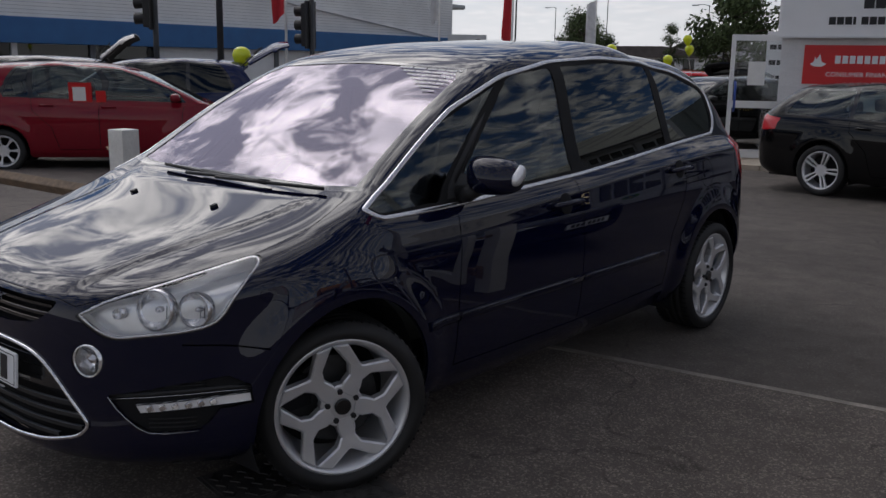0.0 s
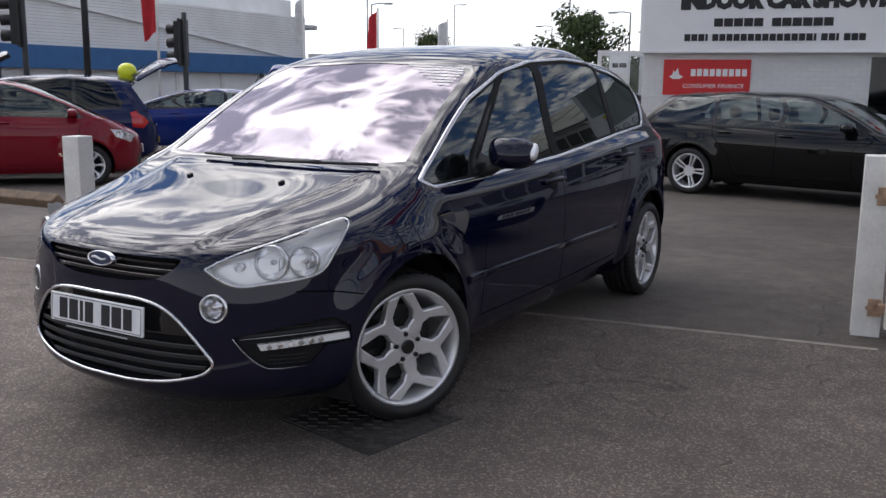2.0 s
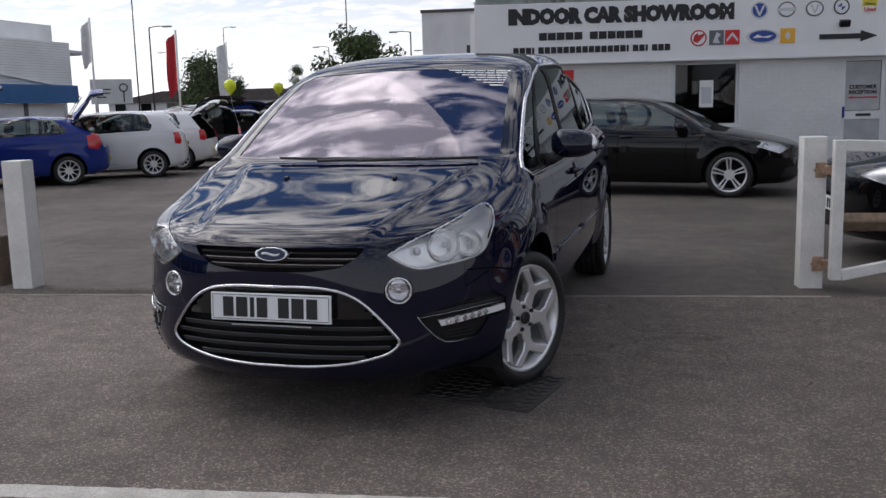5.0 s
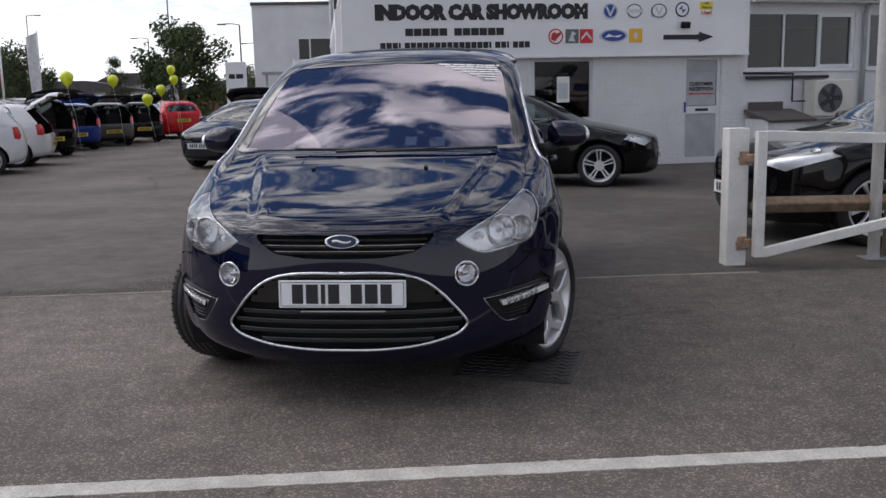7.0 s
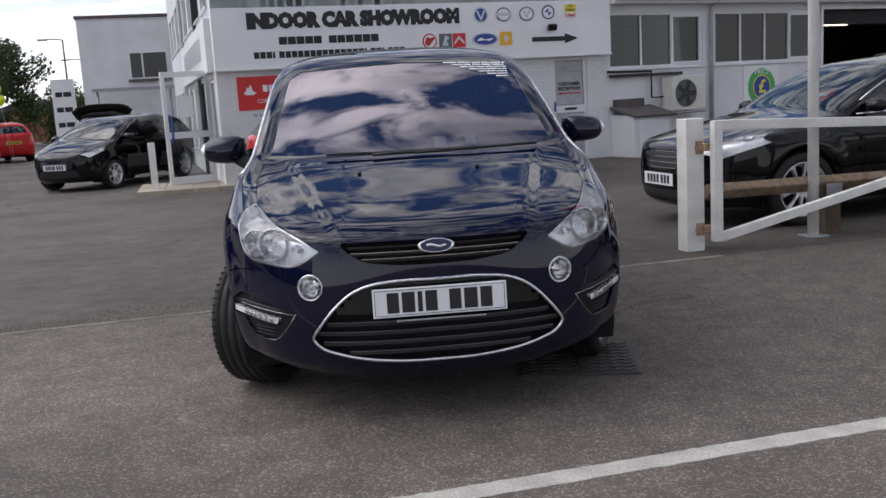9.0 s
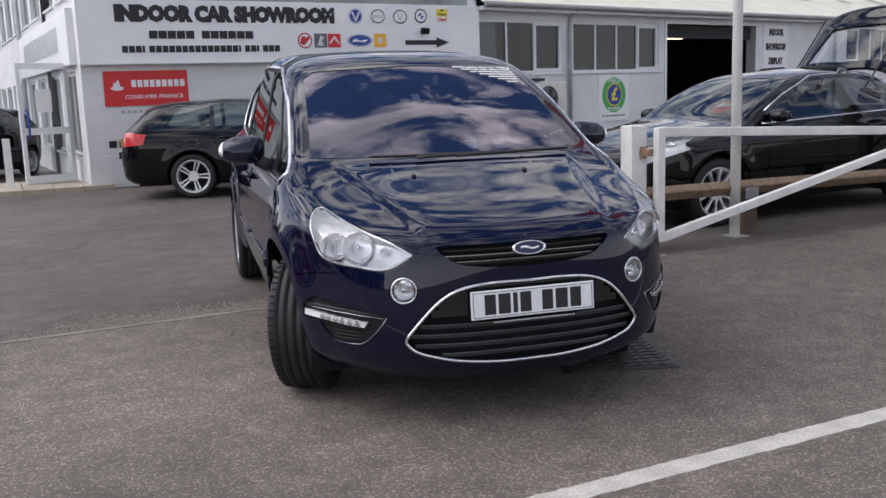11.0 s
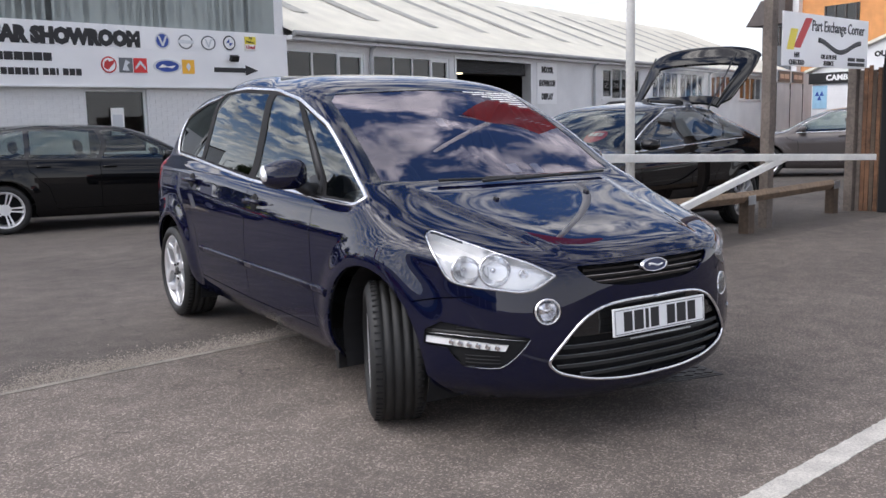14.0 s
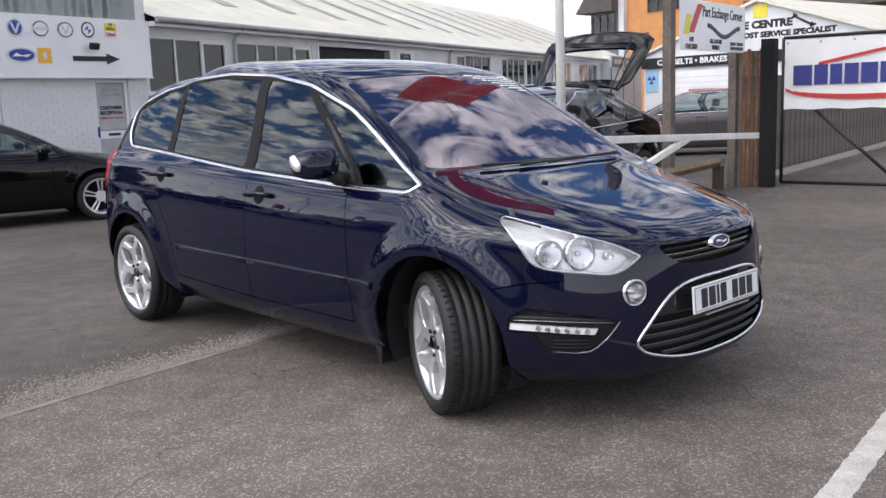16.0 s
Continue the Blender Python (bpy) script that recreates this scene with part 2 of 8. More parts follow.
M = {}
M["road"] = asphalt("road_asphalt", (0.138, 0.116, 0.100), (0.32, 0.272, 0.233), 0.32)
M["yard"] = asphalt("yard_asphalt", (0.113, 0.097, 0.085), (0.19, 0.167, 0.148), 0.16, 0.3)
M["kerb"] = mat("concrete_edging", (0.235, 0.21, 0.18), 0.9, vary=0.3, scale=6, fine=0.25, fscale=90, bump=0.4)
M["paintline"] = mat("road_paint", (0.5, 0.475, 0.43), 0.7, vary=0.18, scale=9, fine=0.3, fscale=120, bump=0.4)
M["gravel"] = mat("loose_grit", (0.28, 0.245, 0.21), 0.9, island=0.5)
M["iron"] = mat("cast_iron", (0.075, 0.07, 0.066), 0.6, 0.4, vary=0.4, scale=14, bump=0.3)
M["white"] = mat("white_painted_brick", (0.74, 0.74, 0.735), 0.6, vary=0.06, scale=1.5, fine=0.05, fscale=25, bump=0.15, objr=0.03)
M["render"] = mat("white_render", (0.73, 0.73, 0.735), 0.75, vary=0.09, scale=0.9, fine=0.05, fscale=18, bump=0.2, bscale=40)
M["whitepaint"] = mat("white_gloss_paint", (0.76, 0.75, 0.71), 0.4, vary=0.1, scale=5, fine=0.06, fscale=40, bump=0.1)
M["upvc"] = mat("white_frame", (0.74, 0.75, 0.75), 0.35, vary=0.05, scale=3)
M["signboard"] = mat("white_sign_board", (0.83, 0.83, 0.835), 0.45, vary=0.05, scale=1.2)
M["black"] = mat("black_paint", (0.012, 0.012, 0.013), 0.45, vary=0.3, scale=6)
M["blackplastic"] = mat("black_plastic", (0.012, 0.012, 0.013), 0.5, vary=0.25, scale=30, bump=0.08, bscale=300)
M["glossblack"] = mat("gloss_black_trim", (0.006, 0.006, 0.007), 0.12, coat=0.6)
M["rubber"] = mat("tyre_rubber", (0.013, 0.0128, 0.0125), 0.62, vary=0.3, scale=12, bump=0.1, bscale=200)
M["dark"] = mat("dark_void", (0.005, 0.005, 0.006), 0.9)
M["alloy"] = mat("silver_alloy", (0.76, 0.76, 0.77), 0.32, 0.65, vary=0.06, scale=8)
M["alloydark"] = mat("wheel_recess", (0.05, 0.05, 0.052), 0.5, 0.5)
M["chrome"] = mat("bright_chrome", (0.78, 0.78, 0.8), 0.08, 1.0)
M["satin"] = mat("satin_chrome", (0.72, 0.72, 0.74), 0.22, 1.0)
M["lampbowl"] = mat("lamp_reflector", (0.95, 0.95, 0.95), 0.2, 0.9)
M["darkchrome"] = mat("dark_chrome", (0.4, 0.41, 0.42), 0.25, 1.0)
M["disciron"] = mat("brake_iron", (0.06, 0.06, 0.06), 0.5, 0.6, vary=0.2, scale=30)
M["lamphousing"] = mat("lamp_housing", (0.94, 0.94, 0.93), 0.3, 0.6, vary=0.05, scale=20)
M["seat"] = mat("dark_seat_cloth", (0.03, 0.03, 0.033), 0.85, vary=0.25, scale=15)
M["seatgrey"] = mat("grey_seat_cloth", (0.2, 0.2, 0.2), 0.85, vary=0.2, scale=12)
M["dash"] = mat("dark_dash", (0.03, 0.03, 0.032), 0.6, vary=0.15, scale=20)
M["paper"] = mat("white_paper", (0.82, 0.82, 0.8), 0.6, vary=0.04, scale=10)
M["plate"] = mat("white_plate", (0.78, 0.79, 0.8), 0.3, vary=0.03, scale=20)
M["plateyellow"] = mat("yellow_plate", (0.72, 0.55, 0.05), 0.3, vary=0.05, scale=20)
M["ink"] = mat("black_lettering", (0.014, 0.014, 0.016), 0.5)
M["inkred"] = mat("red_lettering", (0.5, 0.03, 0.03), 0.5)
M["inkwhite"] = mat("white_lettering", (0.82, 0.82, 0.82), 0.5)
M["inknavy"] = mat("navy_lettering", (0.03, 0.035, 0.2), 0.5)
M["red"] = mat("red_sign", (0.62, 0.018, 0.02), 0.35, vary=0.06, scale=3)
M["redlamp"] = mat("red_lamp", (0.55, 0.01, 0.012), 0.15, coat=0.8)
M["amber"] = mat("pale_lamp", (0.88, 0.87, 0.86), 0.15, coat=0.8)
M["yellow"] = mat("yellow_sign", (0.8, 0.66, 0.06), 0.5, vary=0.05, scale=5)
M["orange"] = mat("orange_sign", (0.85, 0.45, 0.04), 0.5, vary=0.05, scale=5)
M["badgeblue"] = mat("dark_badge_blue", (0.012, 0.02, 0.07), 0.3)
M["bluesign"] = mat("blue_sign", (0.02, 0.06, 0.3), 0.45, vary=0.06, scale=3)
M["greysign"] = mat("grey_sign", (0.12, 0.13, 0.14), 0.45, vary=0.05, scale=3)
M["green"] = mat("green_sign", (0.07, 0.4, 0.09), 0.5)
M["silverink"] = mat("silver_lettering", (0.55, 0.57, 0.6), 0.35, 0.6)
M["timber"] = mat("weathered_timber", (0.19, 0.135, 0.09), 0.85, vary=0.35, scale=3, fine=0.3, fscale=30, bump=0.4, bscale=40, stretch=(6, 6, 6))
M["timberdark"] = mat("dark_creosoted_timber", (0.085, 0.06, 0.042), 0.85, vary=0.4, scale=3, fine=0.3, fscale=30, bump=0.4, bscale=40)
M["rustboard"] = mat("rust_stained_board", (0.15, 0.075, 0.04), 0.85, vary=0.45, scale=5, fine=0.3, fscale=30, bump=0.4, bscale=40)
M["timbergrey"] = mat("grey_weathered_post", (0.14, 0.115, 0.098), 0.85, vary=0.3, scale=3, fine=0.3, fscale=25, bump=0.4, bscale=40)
M["cladding"] = mat("grey_green_cladding", (0.3, 0.335, 0.32), 0.5, vary=0.1, scale=1.5)
M["roofsheet"] = mat("cream_roof_sheet", (0.70, 0.67, 0.57), 0.6, vary=0.09, scale=1.3)
M["roofdirty"] = mat("grey_rooflight", (0.36, 0.35, 0.31), 0.6, vary=0.2, scale=3)
M["gutter"] = mat("grey_gutter", (0.3, 0.3, 0.3), 0.5, vary=0.15, scale=4)
M["pipe"] = mat("grey_pipe", (0.42, 0.43, 0.44), 0.5, vary=0.12, scale=4)
# near-black stands in for shade inside rooms; also used for dark trim
M["interior"] = mat("room_shade_dark_trim", (0.05, 0.05, 0.05), 0.9, vary=0.3, scale=1.5)
M["paving"] = mat("buff_paving_slab", (0.42, 0.36, 0.28), 0.85, vary=0.15, scale=3, fine=0.12, fscale=50, objr=0.08)
M["foliage"] = mat("leaf_green", (0.06, 0.085, 0.03), 0.7, island=0.5, spec=0.25)
M["bark"] = mat("bark", (0.09, 0.07, 0.05), 0.9, vary=0.3, scale=8, bump=0.4, bscale=30)
M["steel"] = mat("galvanised_steel", (0.35, 0.36, 0.37), 0.45, 0.6, vary=0.15, scale=4)
M["darksteel"] = mat("dark_lamp_post", (0.045, 0.047, 0.05), 0.5, 0.3, vary=0.2, scale=3)
M["rust"] = mat("rusty_hinge", (0.46, 0.31, 0.21), 0.8, vary=0.4, scale=20, bump=0.3)
M["balloon"] = mat("yellow_green_balloon", (0.72, 0.8, 0.02), 0.25, coat=0.3)
M["bluefascia"] = mat("blue_fascia", (0.022, 0.12, 0.31), 0.45, vary=0.08, scale=1.5)
M["metalclad"] = mat("silver_metal_cladding", (0.80, 0.81, 0.81), 0.5, 0.0, vary=0.07, scale=0.8)
M["brickorange"] = mat("orange_brick", (0.62, 0.28, 0.1), 0.8, vary=0.1, scale=2)
M["slate"] = mat("dark_roof_tile", (0.1, 0.085, 0.08), 0.8, vary=0.2, scale=2)
M["banner"] = mat("white_pvc_banner", (0.76, 0.75, 0.73), 0.4, vary=0.06, scale=2)
M["mesh"] = mat("chain_link_wire", (0.1, 0.1, 0.09), 0.6, 0.4, vary=0.2, scale=6)
M["clear"] = glass_mat("clear_glass", (0.93, 0.95, 0.95))
M["lens"] = glass_mat("lamp_lens", (0.97, 0.97, 0.98), ior=1.45)
M["screen"] = glass_mat("heat_reflecting_windscreen", (0.46, 0.5, 0.56), (0.95, 0.88, 1.0), 0.17)
M["smoke"] = glass_mat("dim_side_glass", (0.2, 0.22, 0.22), (1, 1, 1), 0.02)
M["privacy"] = glass_mat("privacy_glass", (0.035, 0.04, 0.045), (0.95, 1, 1), 0.0)
M["sideglass"] = glass_mat("green_tinted_side_glass", (0.5, 0.56, 0.54), (0.95, 1, 1), 0.03)
M["window"] = glass_mat("building_window", (0.3, 0.32, 0.33), (1, 1, 1), 0.0)


def paint(name, col, flake=0.25, rough=0.3, ior=1.42):
    m = mat(name, col, rough, flake, vary=0.04, scale=300, coat=1.0)
    for n in m.node_tree.nodes:
        if n.type == "BSDF_PRINCIPLED":
            n.inputs["Coat IOR"].default_value = ior
            n.inputs["Specular IOR Level"].default_value = 0.0
    return m


# ---- geometry helpers ----
def part(name, bm, material, parent=None, label="", smooth=False, m=None):
    """Links a bmesh as one mesh object, under a thing or a part."""
    me = bpy.data.meshes.new(name)
    bmesh.ops.recalc_face_normals(bm, faces=bm.faces[:])
    bm.to_mesh(me)
    bm.free()
    return put(name, me, material, parent, label, smooth, m)


def put(name, me, material, parent=None, label="", smooth=False, m=None):
    for x in material if isinstance(material, (list, tuple)) else (material,):
        me.materials.append(x)
    if smooth:
        me.shade_smooth()
    ob = new(name, me)
    if m is not None:
        ob.matrix_basis = m
    if parent is not None:
        ob.parent = parent
    if label:
        tagged(ob, label)
    return ob


def thing(name, m, label, category, group="", kind=""):
    e = new(name)
    e.empty_display_size = 0.1
    e.matrix_basis = m
    return tagged(e, label, category, group, kind)


def add_box(bm, x0, x1, y0, y1, z0, z1, bevel=0.0, m=None, seg=2):
    vs = [bm.verts.new((x, y, z)) for x in (x0, x1) for y in (y0, y1) for z in (z0, z1)]
    fs = [bm.faces.new([vs[i] for i in q]) for q in ((0, 1, 3, 2), (4, 6, 7, 5), (0, 4, 5, 1), (2, 3, 7, 6), (0, 2, 6, 4), (1, 5, 7, 3))]
    if bevel:
        r = bmesh.ops.bevel(bm, geom=list({e for f in fs for e in f.edges}), offset=bevel, segments=seg, affect="EDGES", profile=0.5)
        vs = list({v for f in r["faces"] for v in f.verts} | {v for v in vs if v.is_valid})
    if m is not None:
        bmesh.ops.transform(bm, matrix=m, verts=vs)
    return vs


def box(x0, x1, y0, y1, z0, z1, bevel=0.0, m=None, seg=2):
    bm = bmesh.new()
    add_box(bm, x0, x1, y0, y1, z0, z1, bevel, m, seg)
    return bm


def add_tube(bm, pts, r, n=8, r2=None, caps=True):
    """A round bar through the points, tapering to r2."""
    pts = [Vector(p) for p in pts]
    rings = []
    ref = None
    for i, p in enumerate(pts):
        d = (pts[min(i + 1, len(pts) - 1)] - pts[max(i - 1, 0)]).normalized()
        if ref is None:
            ref = d.orthogonal().normalized()
        ref = (ref - d * ref.dot(d)).normalized()
        b = d.cross(ref)
        q = r + ((r2 if r2 is not None else r) - r) * i / max(1, len(pts) - 1)
        rings.append([bm.verts.new(p + (ref * math.cos(2 * math.pi * k / n) + b * math.sin(2 * math.pi * k / n)) * q) for k in range(n)])
    for a, c in zip(rings, rings[1:]):
        for k in range(n):
            f = bm.faces.new((a[k], a[(k + 1) % n], c[(k + 1) % n], c[k]))
            f.smooth = True
    if caps:
        bm.faces.new(rings[0][::-1])
        bm.faces.new(rings[-1])
    return rings


def tube(pts, r, n=8, r2=None):
    bm = bmesh.new()
    add_tube(bm, pts, r, n, r2)
    return bm


def add_prism(bm, poly, y0, y1, m=None):
    """A polygon in x and z drawn out from y0 to y1."""
    a = [bm.verts.new((x, y0, z)) for x, z in poly]
    b = [bm.verts.new((x, y1, z)) for x, z in poly]
    bm.faces.new(a)
    bm.faces.new(b[::-1])
    for i in range(len(poly)):
        j = (i + 1) % len(poly)
        bm.faces.new((a[i], a[j], b[j], b[i]))
    if m is not None:
        bmesh.ops.transform(bm, matrix=m, verts=a + b)
    return a + b


def prism(poly, y0, y1, m=None):
    bm = bmesh.new()
    add_prism(bm, poly, y0, y1, m)
    return bm


def add_lathe(bm, prof, n=32, axis="y", closed=False):
    """Turns a profile of (radius, along) about the axis."""
    rings = []
    for r, a in prof:
        ring = []
        for k in range(n):
            c, s = math.cos(2 * math.pi * k / n) * r, math.sin(2 * math.pi * k / n) * r
            ring.append(bm.verts.new((c, a, s) if axis == "y" else (c, s, a) if axis == "z" else (a, c, s)))
        rings.append(ring)
    seq = list(zip(rings, rings[1:])) + ([(rings[-1], rings[0])] if closed else [])
    for a, b in seq:
        for k in range(n):
            f = bm.faces.new((a[k], a[(k + 1) % n], b[(k + 1) % n], b[k]))
            f.smooth = True
    return rings


def disc(r, y0, y1, n=32, bevel=0.0):
    bm = bmesh.new()
    b = bevel or 0.0005
    rings = add_lathe(bm, [(r, y0), (r, y1 - b), (r - b, y1)], n)
    bm.faces.new(rings[0])
    bm.faces.new(rings[-1])
    return bm


def lettering(name, text, size, material, parent, m, width=None, bold=0.0, depth=0.004, xscale=1.0, label=""):
    """Words in the built-in font, centred on the pose m, standing in its x-z plane and facing -y."""
    cu = bpy.data.curves.new(name, "FONT")
    cu.body, cu.size, cu.align_x, cu.align_y = text, size, "CENTER", "CENTER"
    cu.extrude, cu.offset, cu.resolution_u = depth, bold, 2
    tmp = bpy.data.objects.new(name, cu)
    me = bpy.data.meshes.new_from_object(tmp)
    bpy.data.objects.remove(tmp)
    bpy.data.curves.remove(cu)
    xs = [v.co.x for v in me.vertices]
    k = (width / (max(xs) - min(xs))) if width else xscale
    for v in me.vertices:
        v.co = (v.co.x * k, -v.co.z, v.co.y)
    return put(name, me, material, parent, label, m=m)


def bars(name, spans, h, material, parent, m, depth=0.003, label=""):
    """Plain upright bars in place of unreadable or private writing; spans are (x0, x1)."""
    bm = bmesh.new()
    for a, b in spans:
        add_box(bm, a, b, -depth, 0.0, -h / 2, h / 2)
    return part(name, bm, material, parent, label, m=m)


# ---- cars: one smooth half skin, cut into panels ----
from mathutils.geometry import delaunay_2d_cdt


def pchip(xs, ys, x):
    """Monotone cubic through (xs, rows of ys)."""
    xs, ys = np.asarray(xs, float), np.asarray(ys, float)
    h = np.diff(xs)[:, None]
    d = np.diff(ys, axis=0) / h
    m = np.zeros_like(ys)
    w1, w2 = 2 * h[1:] + h[:-1], h[1:] + 2 * h[:-1]
    same = d[:-1] * d[1:] > 0
    a = np.where(same, d[:-1], 1.0)
    b = np.where(same, d[1:], 1.0)
    m[1:-1] = np.where(same, (w1 + w2) / (w1 / a + w2 / b), 0.0)
    m[0], m[-1] = d[0], d[-1]
    i = np.clip(np.searchsorted(xs, x, side="right") - 1, 0, len(xs) - 2)
    t = ((x - xs[i]) / h[i, 0])[:, None]
    hh = h[i]
    return (2 * t**3 - 3 * t**2 + 1) * ys[i] + (t**3 - 2 * t**2 + t) * hh * m[i] + (-2 * t**3 + 3 * t**2) * ys[i + 1] + (t**3 - t**2) * hh * m[i + 1]


def sstep(a, b, x):
    t = np.clip((x - a) / (b - a), 0, 1)
    return t * t * (3 - 2 * t)


UF, UR = 0.40, 0.78


class Skin:
    """Half of a car's outside. v climbs from the lower lip to the roof's middle, u goes from the middle of the nose round the side to the middle of the tail.
    A level has: z and x at the nose, half width, z on the side in front and behind, hump, length and squareness of the front corner, x and z at the tail, length and squareness of the rear corner."""

    def __init__(self, levels, wheels, flare=0.022, dome=None, taper=0.05):
        self.v = np.arange(len(levels), dtype=float)
        self.p = np.array(levels, float)
        self.wheels, self.flare, self.dome, self.taper = wheels, flare, dome, taper
        self.top = len(levels) - 1
        # the level rows blend into one another without ripples
        fine = np.linspace(-1.5, self.top + 1.5, 50 * (self.top + 3) + 1)
        inner = pchip(self.v, self.p, np.clip(fine, 0, self.top))
        inner = np.where((fine < 0)[:, None], 2 * self.p[0] - pchip(self.v, self.p, np.clip(-fine, 0, self.top)), inner)
        inner = np.where((fine > self.top)[:, None], 2 * self.p[-1] - pchip(self.v, self.p, np.clip(2 * self.top - fine, 0, self.top)), inner)
        k = np.arange(-60, 61) / 50
        blur = lambda wide: np.stack([np.convolve(np.pad(c, 60, mode="edge"), np.exp(-0.5 * (k / wide) ** 2) / np.exp(-0.5 * (k / wide) ** 2).sum(), mode="valid") for c in inner.T], 1)
        keep = np.exp(-(((fine - 8.0) / 0.5) ** 2))[:, None]
        inner = blur(0.26) * (1 - keep) + blur(0.05) * keep
        self.fine, self.soft = fine, inner
        gu, gv = np.meshgrid(np.linspace(0, 1, 241), np.linspace(0, self.top, 10 * self.top + 1), indexing="ij")
        self.gu, self.gv = gu.ravel(), gv.ravel()
        self.gp = self(self.gu, self.gv)

    def __call__(self, u, v):
        u, v = np.asarray(u, float), np.asarray(v, float)
        vc = np.clip(v, 0, self.top)
        zf, xf, w, z1, z2, hump, af, n, xr, zr, ar, nr = [np.interp(vc, self.fine, c) for c in self.soft.T]
        f = np.clip(u / UF, 0, 1) * math.pi / 2
        r = 1 / (np.cos(f) ** n + np.sin(f) ** n) ** (1 / n)
        s = np.clip((u - UF) / (UR - UF), 0, 1)
        g = np.clip((u - UR) / (1 - UR), 0, 1) * math.pi / 2
        q = 1 / (np.cos(g) ** nr + np.sin(g) ** nr) ** (1 / nr)
        x = np.where(u < UF, xf - af * (1 - r * np.cos(f)), np.where(u < UR, xf - af + s * (xr + ar - xf + af), xr + ar * (1 - q * np.sin(g))))
        y = np.where(u < UF, w * r * np.sin(f), np.where(u < UR, w, w * q * np.cos(g)))
        e = s * s * (3 - 2 * s)
        z = np.where(u < UF, zf + (z1 - zf) * np.sin(f) ** 2, np.where(u < UR, z1 + (z2 - z1) * e + hump * np.sin(math.pi * s) ** 2, zr + (z2 - zr) * np.cos(g) ** 2))
        y = y * (1 - self.taper * np.clip((-x - 1.5) / 2.1, 0, 1.2) ** 2)
        for wx, wz, wr in self.wheels:
            d = np.hypot(x - wx, z - wz)
            y = y + self.flare * (1 - sstep(wr + 0.015, wr + 0.16, d)) * sstep(0.45, 0.8, y)
        if self.dome:
            y0, x0, y1, x1, rise = self.dome
            yc = y0 + (y1 - y0) * (x - x0) / (x1 - x0)
            z = z + rise * sstep(-0.034, 0.034, yc - y) * sstep(4.9, 5.4, v) * (1 - sstep(7.5, 8.0, v)) * (u < UF)
        return np.stack([x, y, z], 1)

    def normal(self, u, v, h=1e-3):
        a = self(np.clip(u + h, 0, 1), v) - self(np.clip(u - h, 0, 1), v)
        b = self(u, np.clip(v + 0.02, 0, self.top)) - self(u, np.clip(v - 0.02, 0, self.top))
        n = np.cross(a, b)
        ln = np.linalg.norm(n, axis=1, keepdims=True)
        n = n / np.maximum(ln, 1e-12)
        return n

    def refine(self, u, v, cols, target, steps=6, w=None):
        u, v = np.array([u]), np.array([v])
        w = np.ones(len(cols)) if w is None else np.array(w)
        for _ in range(steps):
            p = self(u, v)[0]
            du = (self(u + 1e-4, v)[0] - p) / 1e-4
            dv = (self(u, v + 1e-3)[0] - p) / 1e-3
            J = np.stack([du[cols], dv[cols]], 1)
            st, *_ = np.linalg.lstsq(J * w[:, None], (np.asarray(target) - p[cols]) * w, rcond=1e-6)
            u = np.clip(u + np.clip(st[0], -0.02, 0.02), 0, 1)
            v = np.clip(v + np.clip(st[1], -0.3, 0.3), 0, self.top)
        return float(u[0]), float(v[0])

    def near(self, p):
        """(u, v) of the skin's point nearest to p."""
        i = np.argmin(((self.gp - np.asarray(p)) ** 2).sum(1))
        return self.refine(self.gu[i], self.gv[i], [0, 1, 2], p)

    def side(self, x, z, umin=0.12, umax=0.93):
        """(u, v) of the side's point at x and z."""
        if z > 0.94 and x < 0.1:
            umin = 0.232
        ok = (self.gu >= umin) & (self.gu < umax) & (self.gp[:, 1] > 0.3) & (self.gv < self.top - 1.2)
        i = np.argmin((self.gp[:, 0] - x) ** 2 + (self.gp[:, 2] - z) ** 2 + np.where(ok, 0, 9))
        u, v = self.refine(self.gu[i], self.gv[i], [0, 2], (x, z))
        if u < umin:
            vs = np.linspace(max(self.gv[i] - 1.2, 0), min(self.gv[i] + 1.2, self.top), 481)
            q = self(np.full(481, umin), vs)
            k = np.argmin((q[:, 0] - x) ** 2 + (q[:, 2] - z) ** 2)
            u, v = umin, float(vs[k])
        return u, v

    def front(self, y, z):
        """(u, v) of the nose's point at y and z."""
        ok = (self.gu < UF) & (self.gv < 6.5)
        d = (self.gp[:, 1] - y) ** 2 + (self.gp[:, 2] - z) ** 2 + np.where(ok, 0, 9)
        i = np.argmin(d)
        return self.refine(self.gu[i], self.gv[i], [1, 2], (y, z))


def rounded(poly, r=0.02, n=4, closed=True):
    """Rounds the corners of a 2D outline; a corner may carry its own radius as a third number."""
    out = []
    N = len(poly)
    for i in range(N):
        if not closed and i in (0, N - 1):
            out.append(poly[i][:2])
            continue
        p = Vector(poly[i][:2])
        rr = poly[i][2] if len(poly[i]) > 2 else r
        a, b = Vector(poly[i - 1][:2]) - p, Vector(poly[(i + 1) % N][:2]) - p
        d = min(rr, a.length * 0.45, b.length * 0.45)
        s, e = p + a.normalized() * d, p + b.normalized() * d
        for k in range(n + 1):
            t = k / n
            q = s * (1 - t) ** 2 + p * 2 * t * (1 - t) + e * t * t
            out.append((q.x, q.y))
    return out


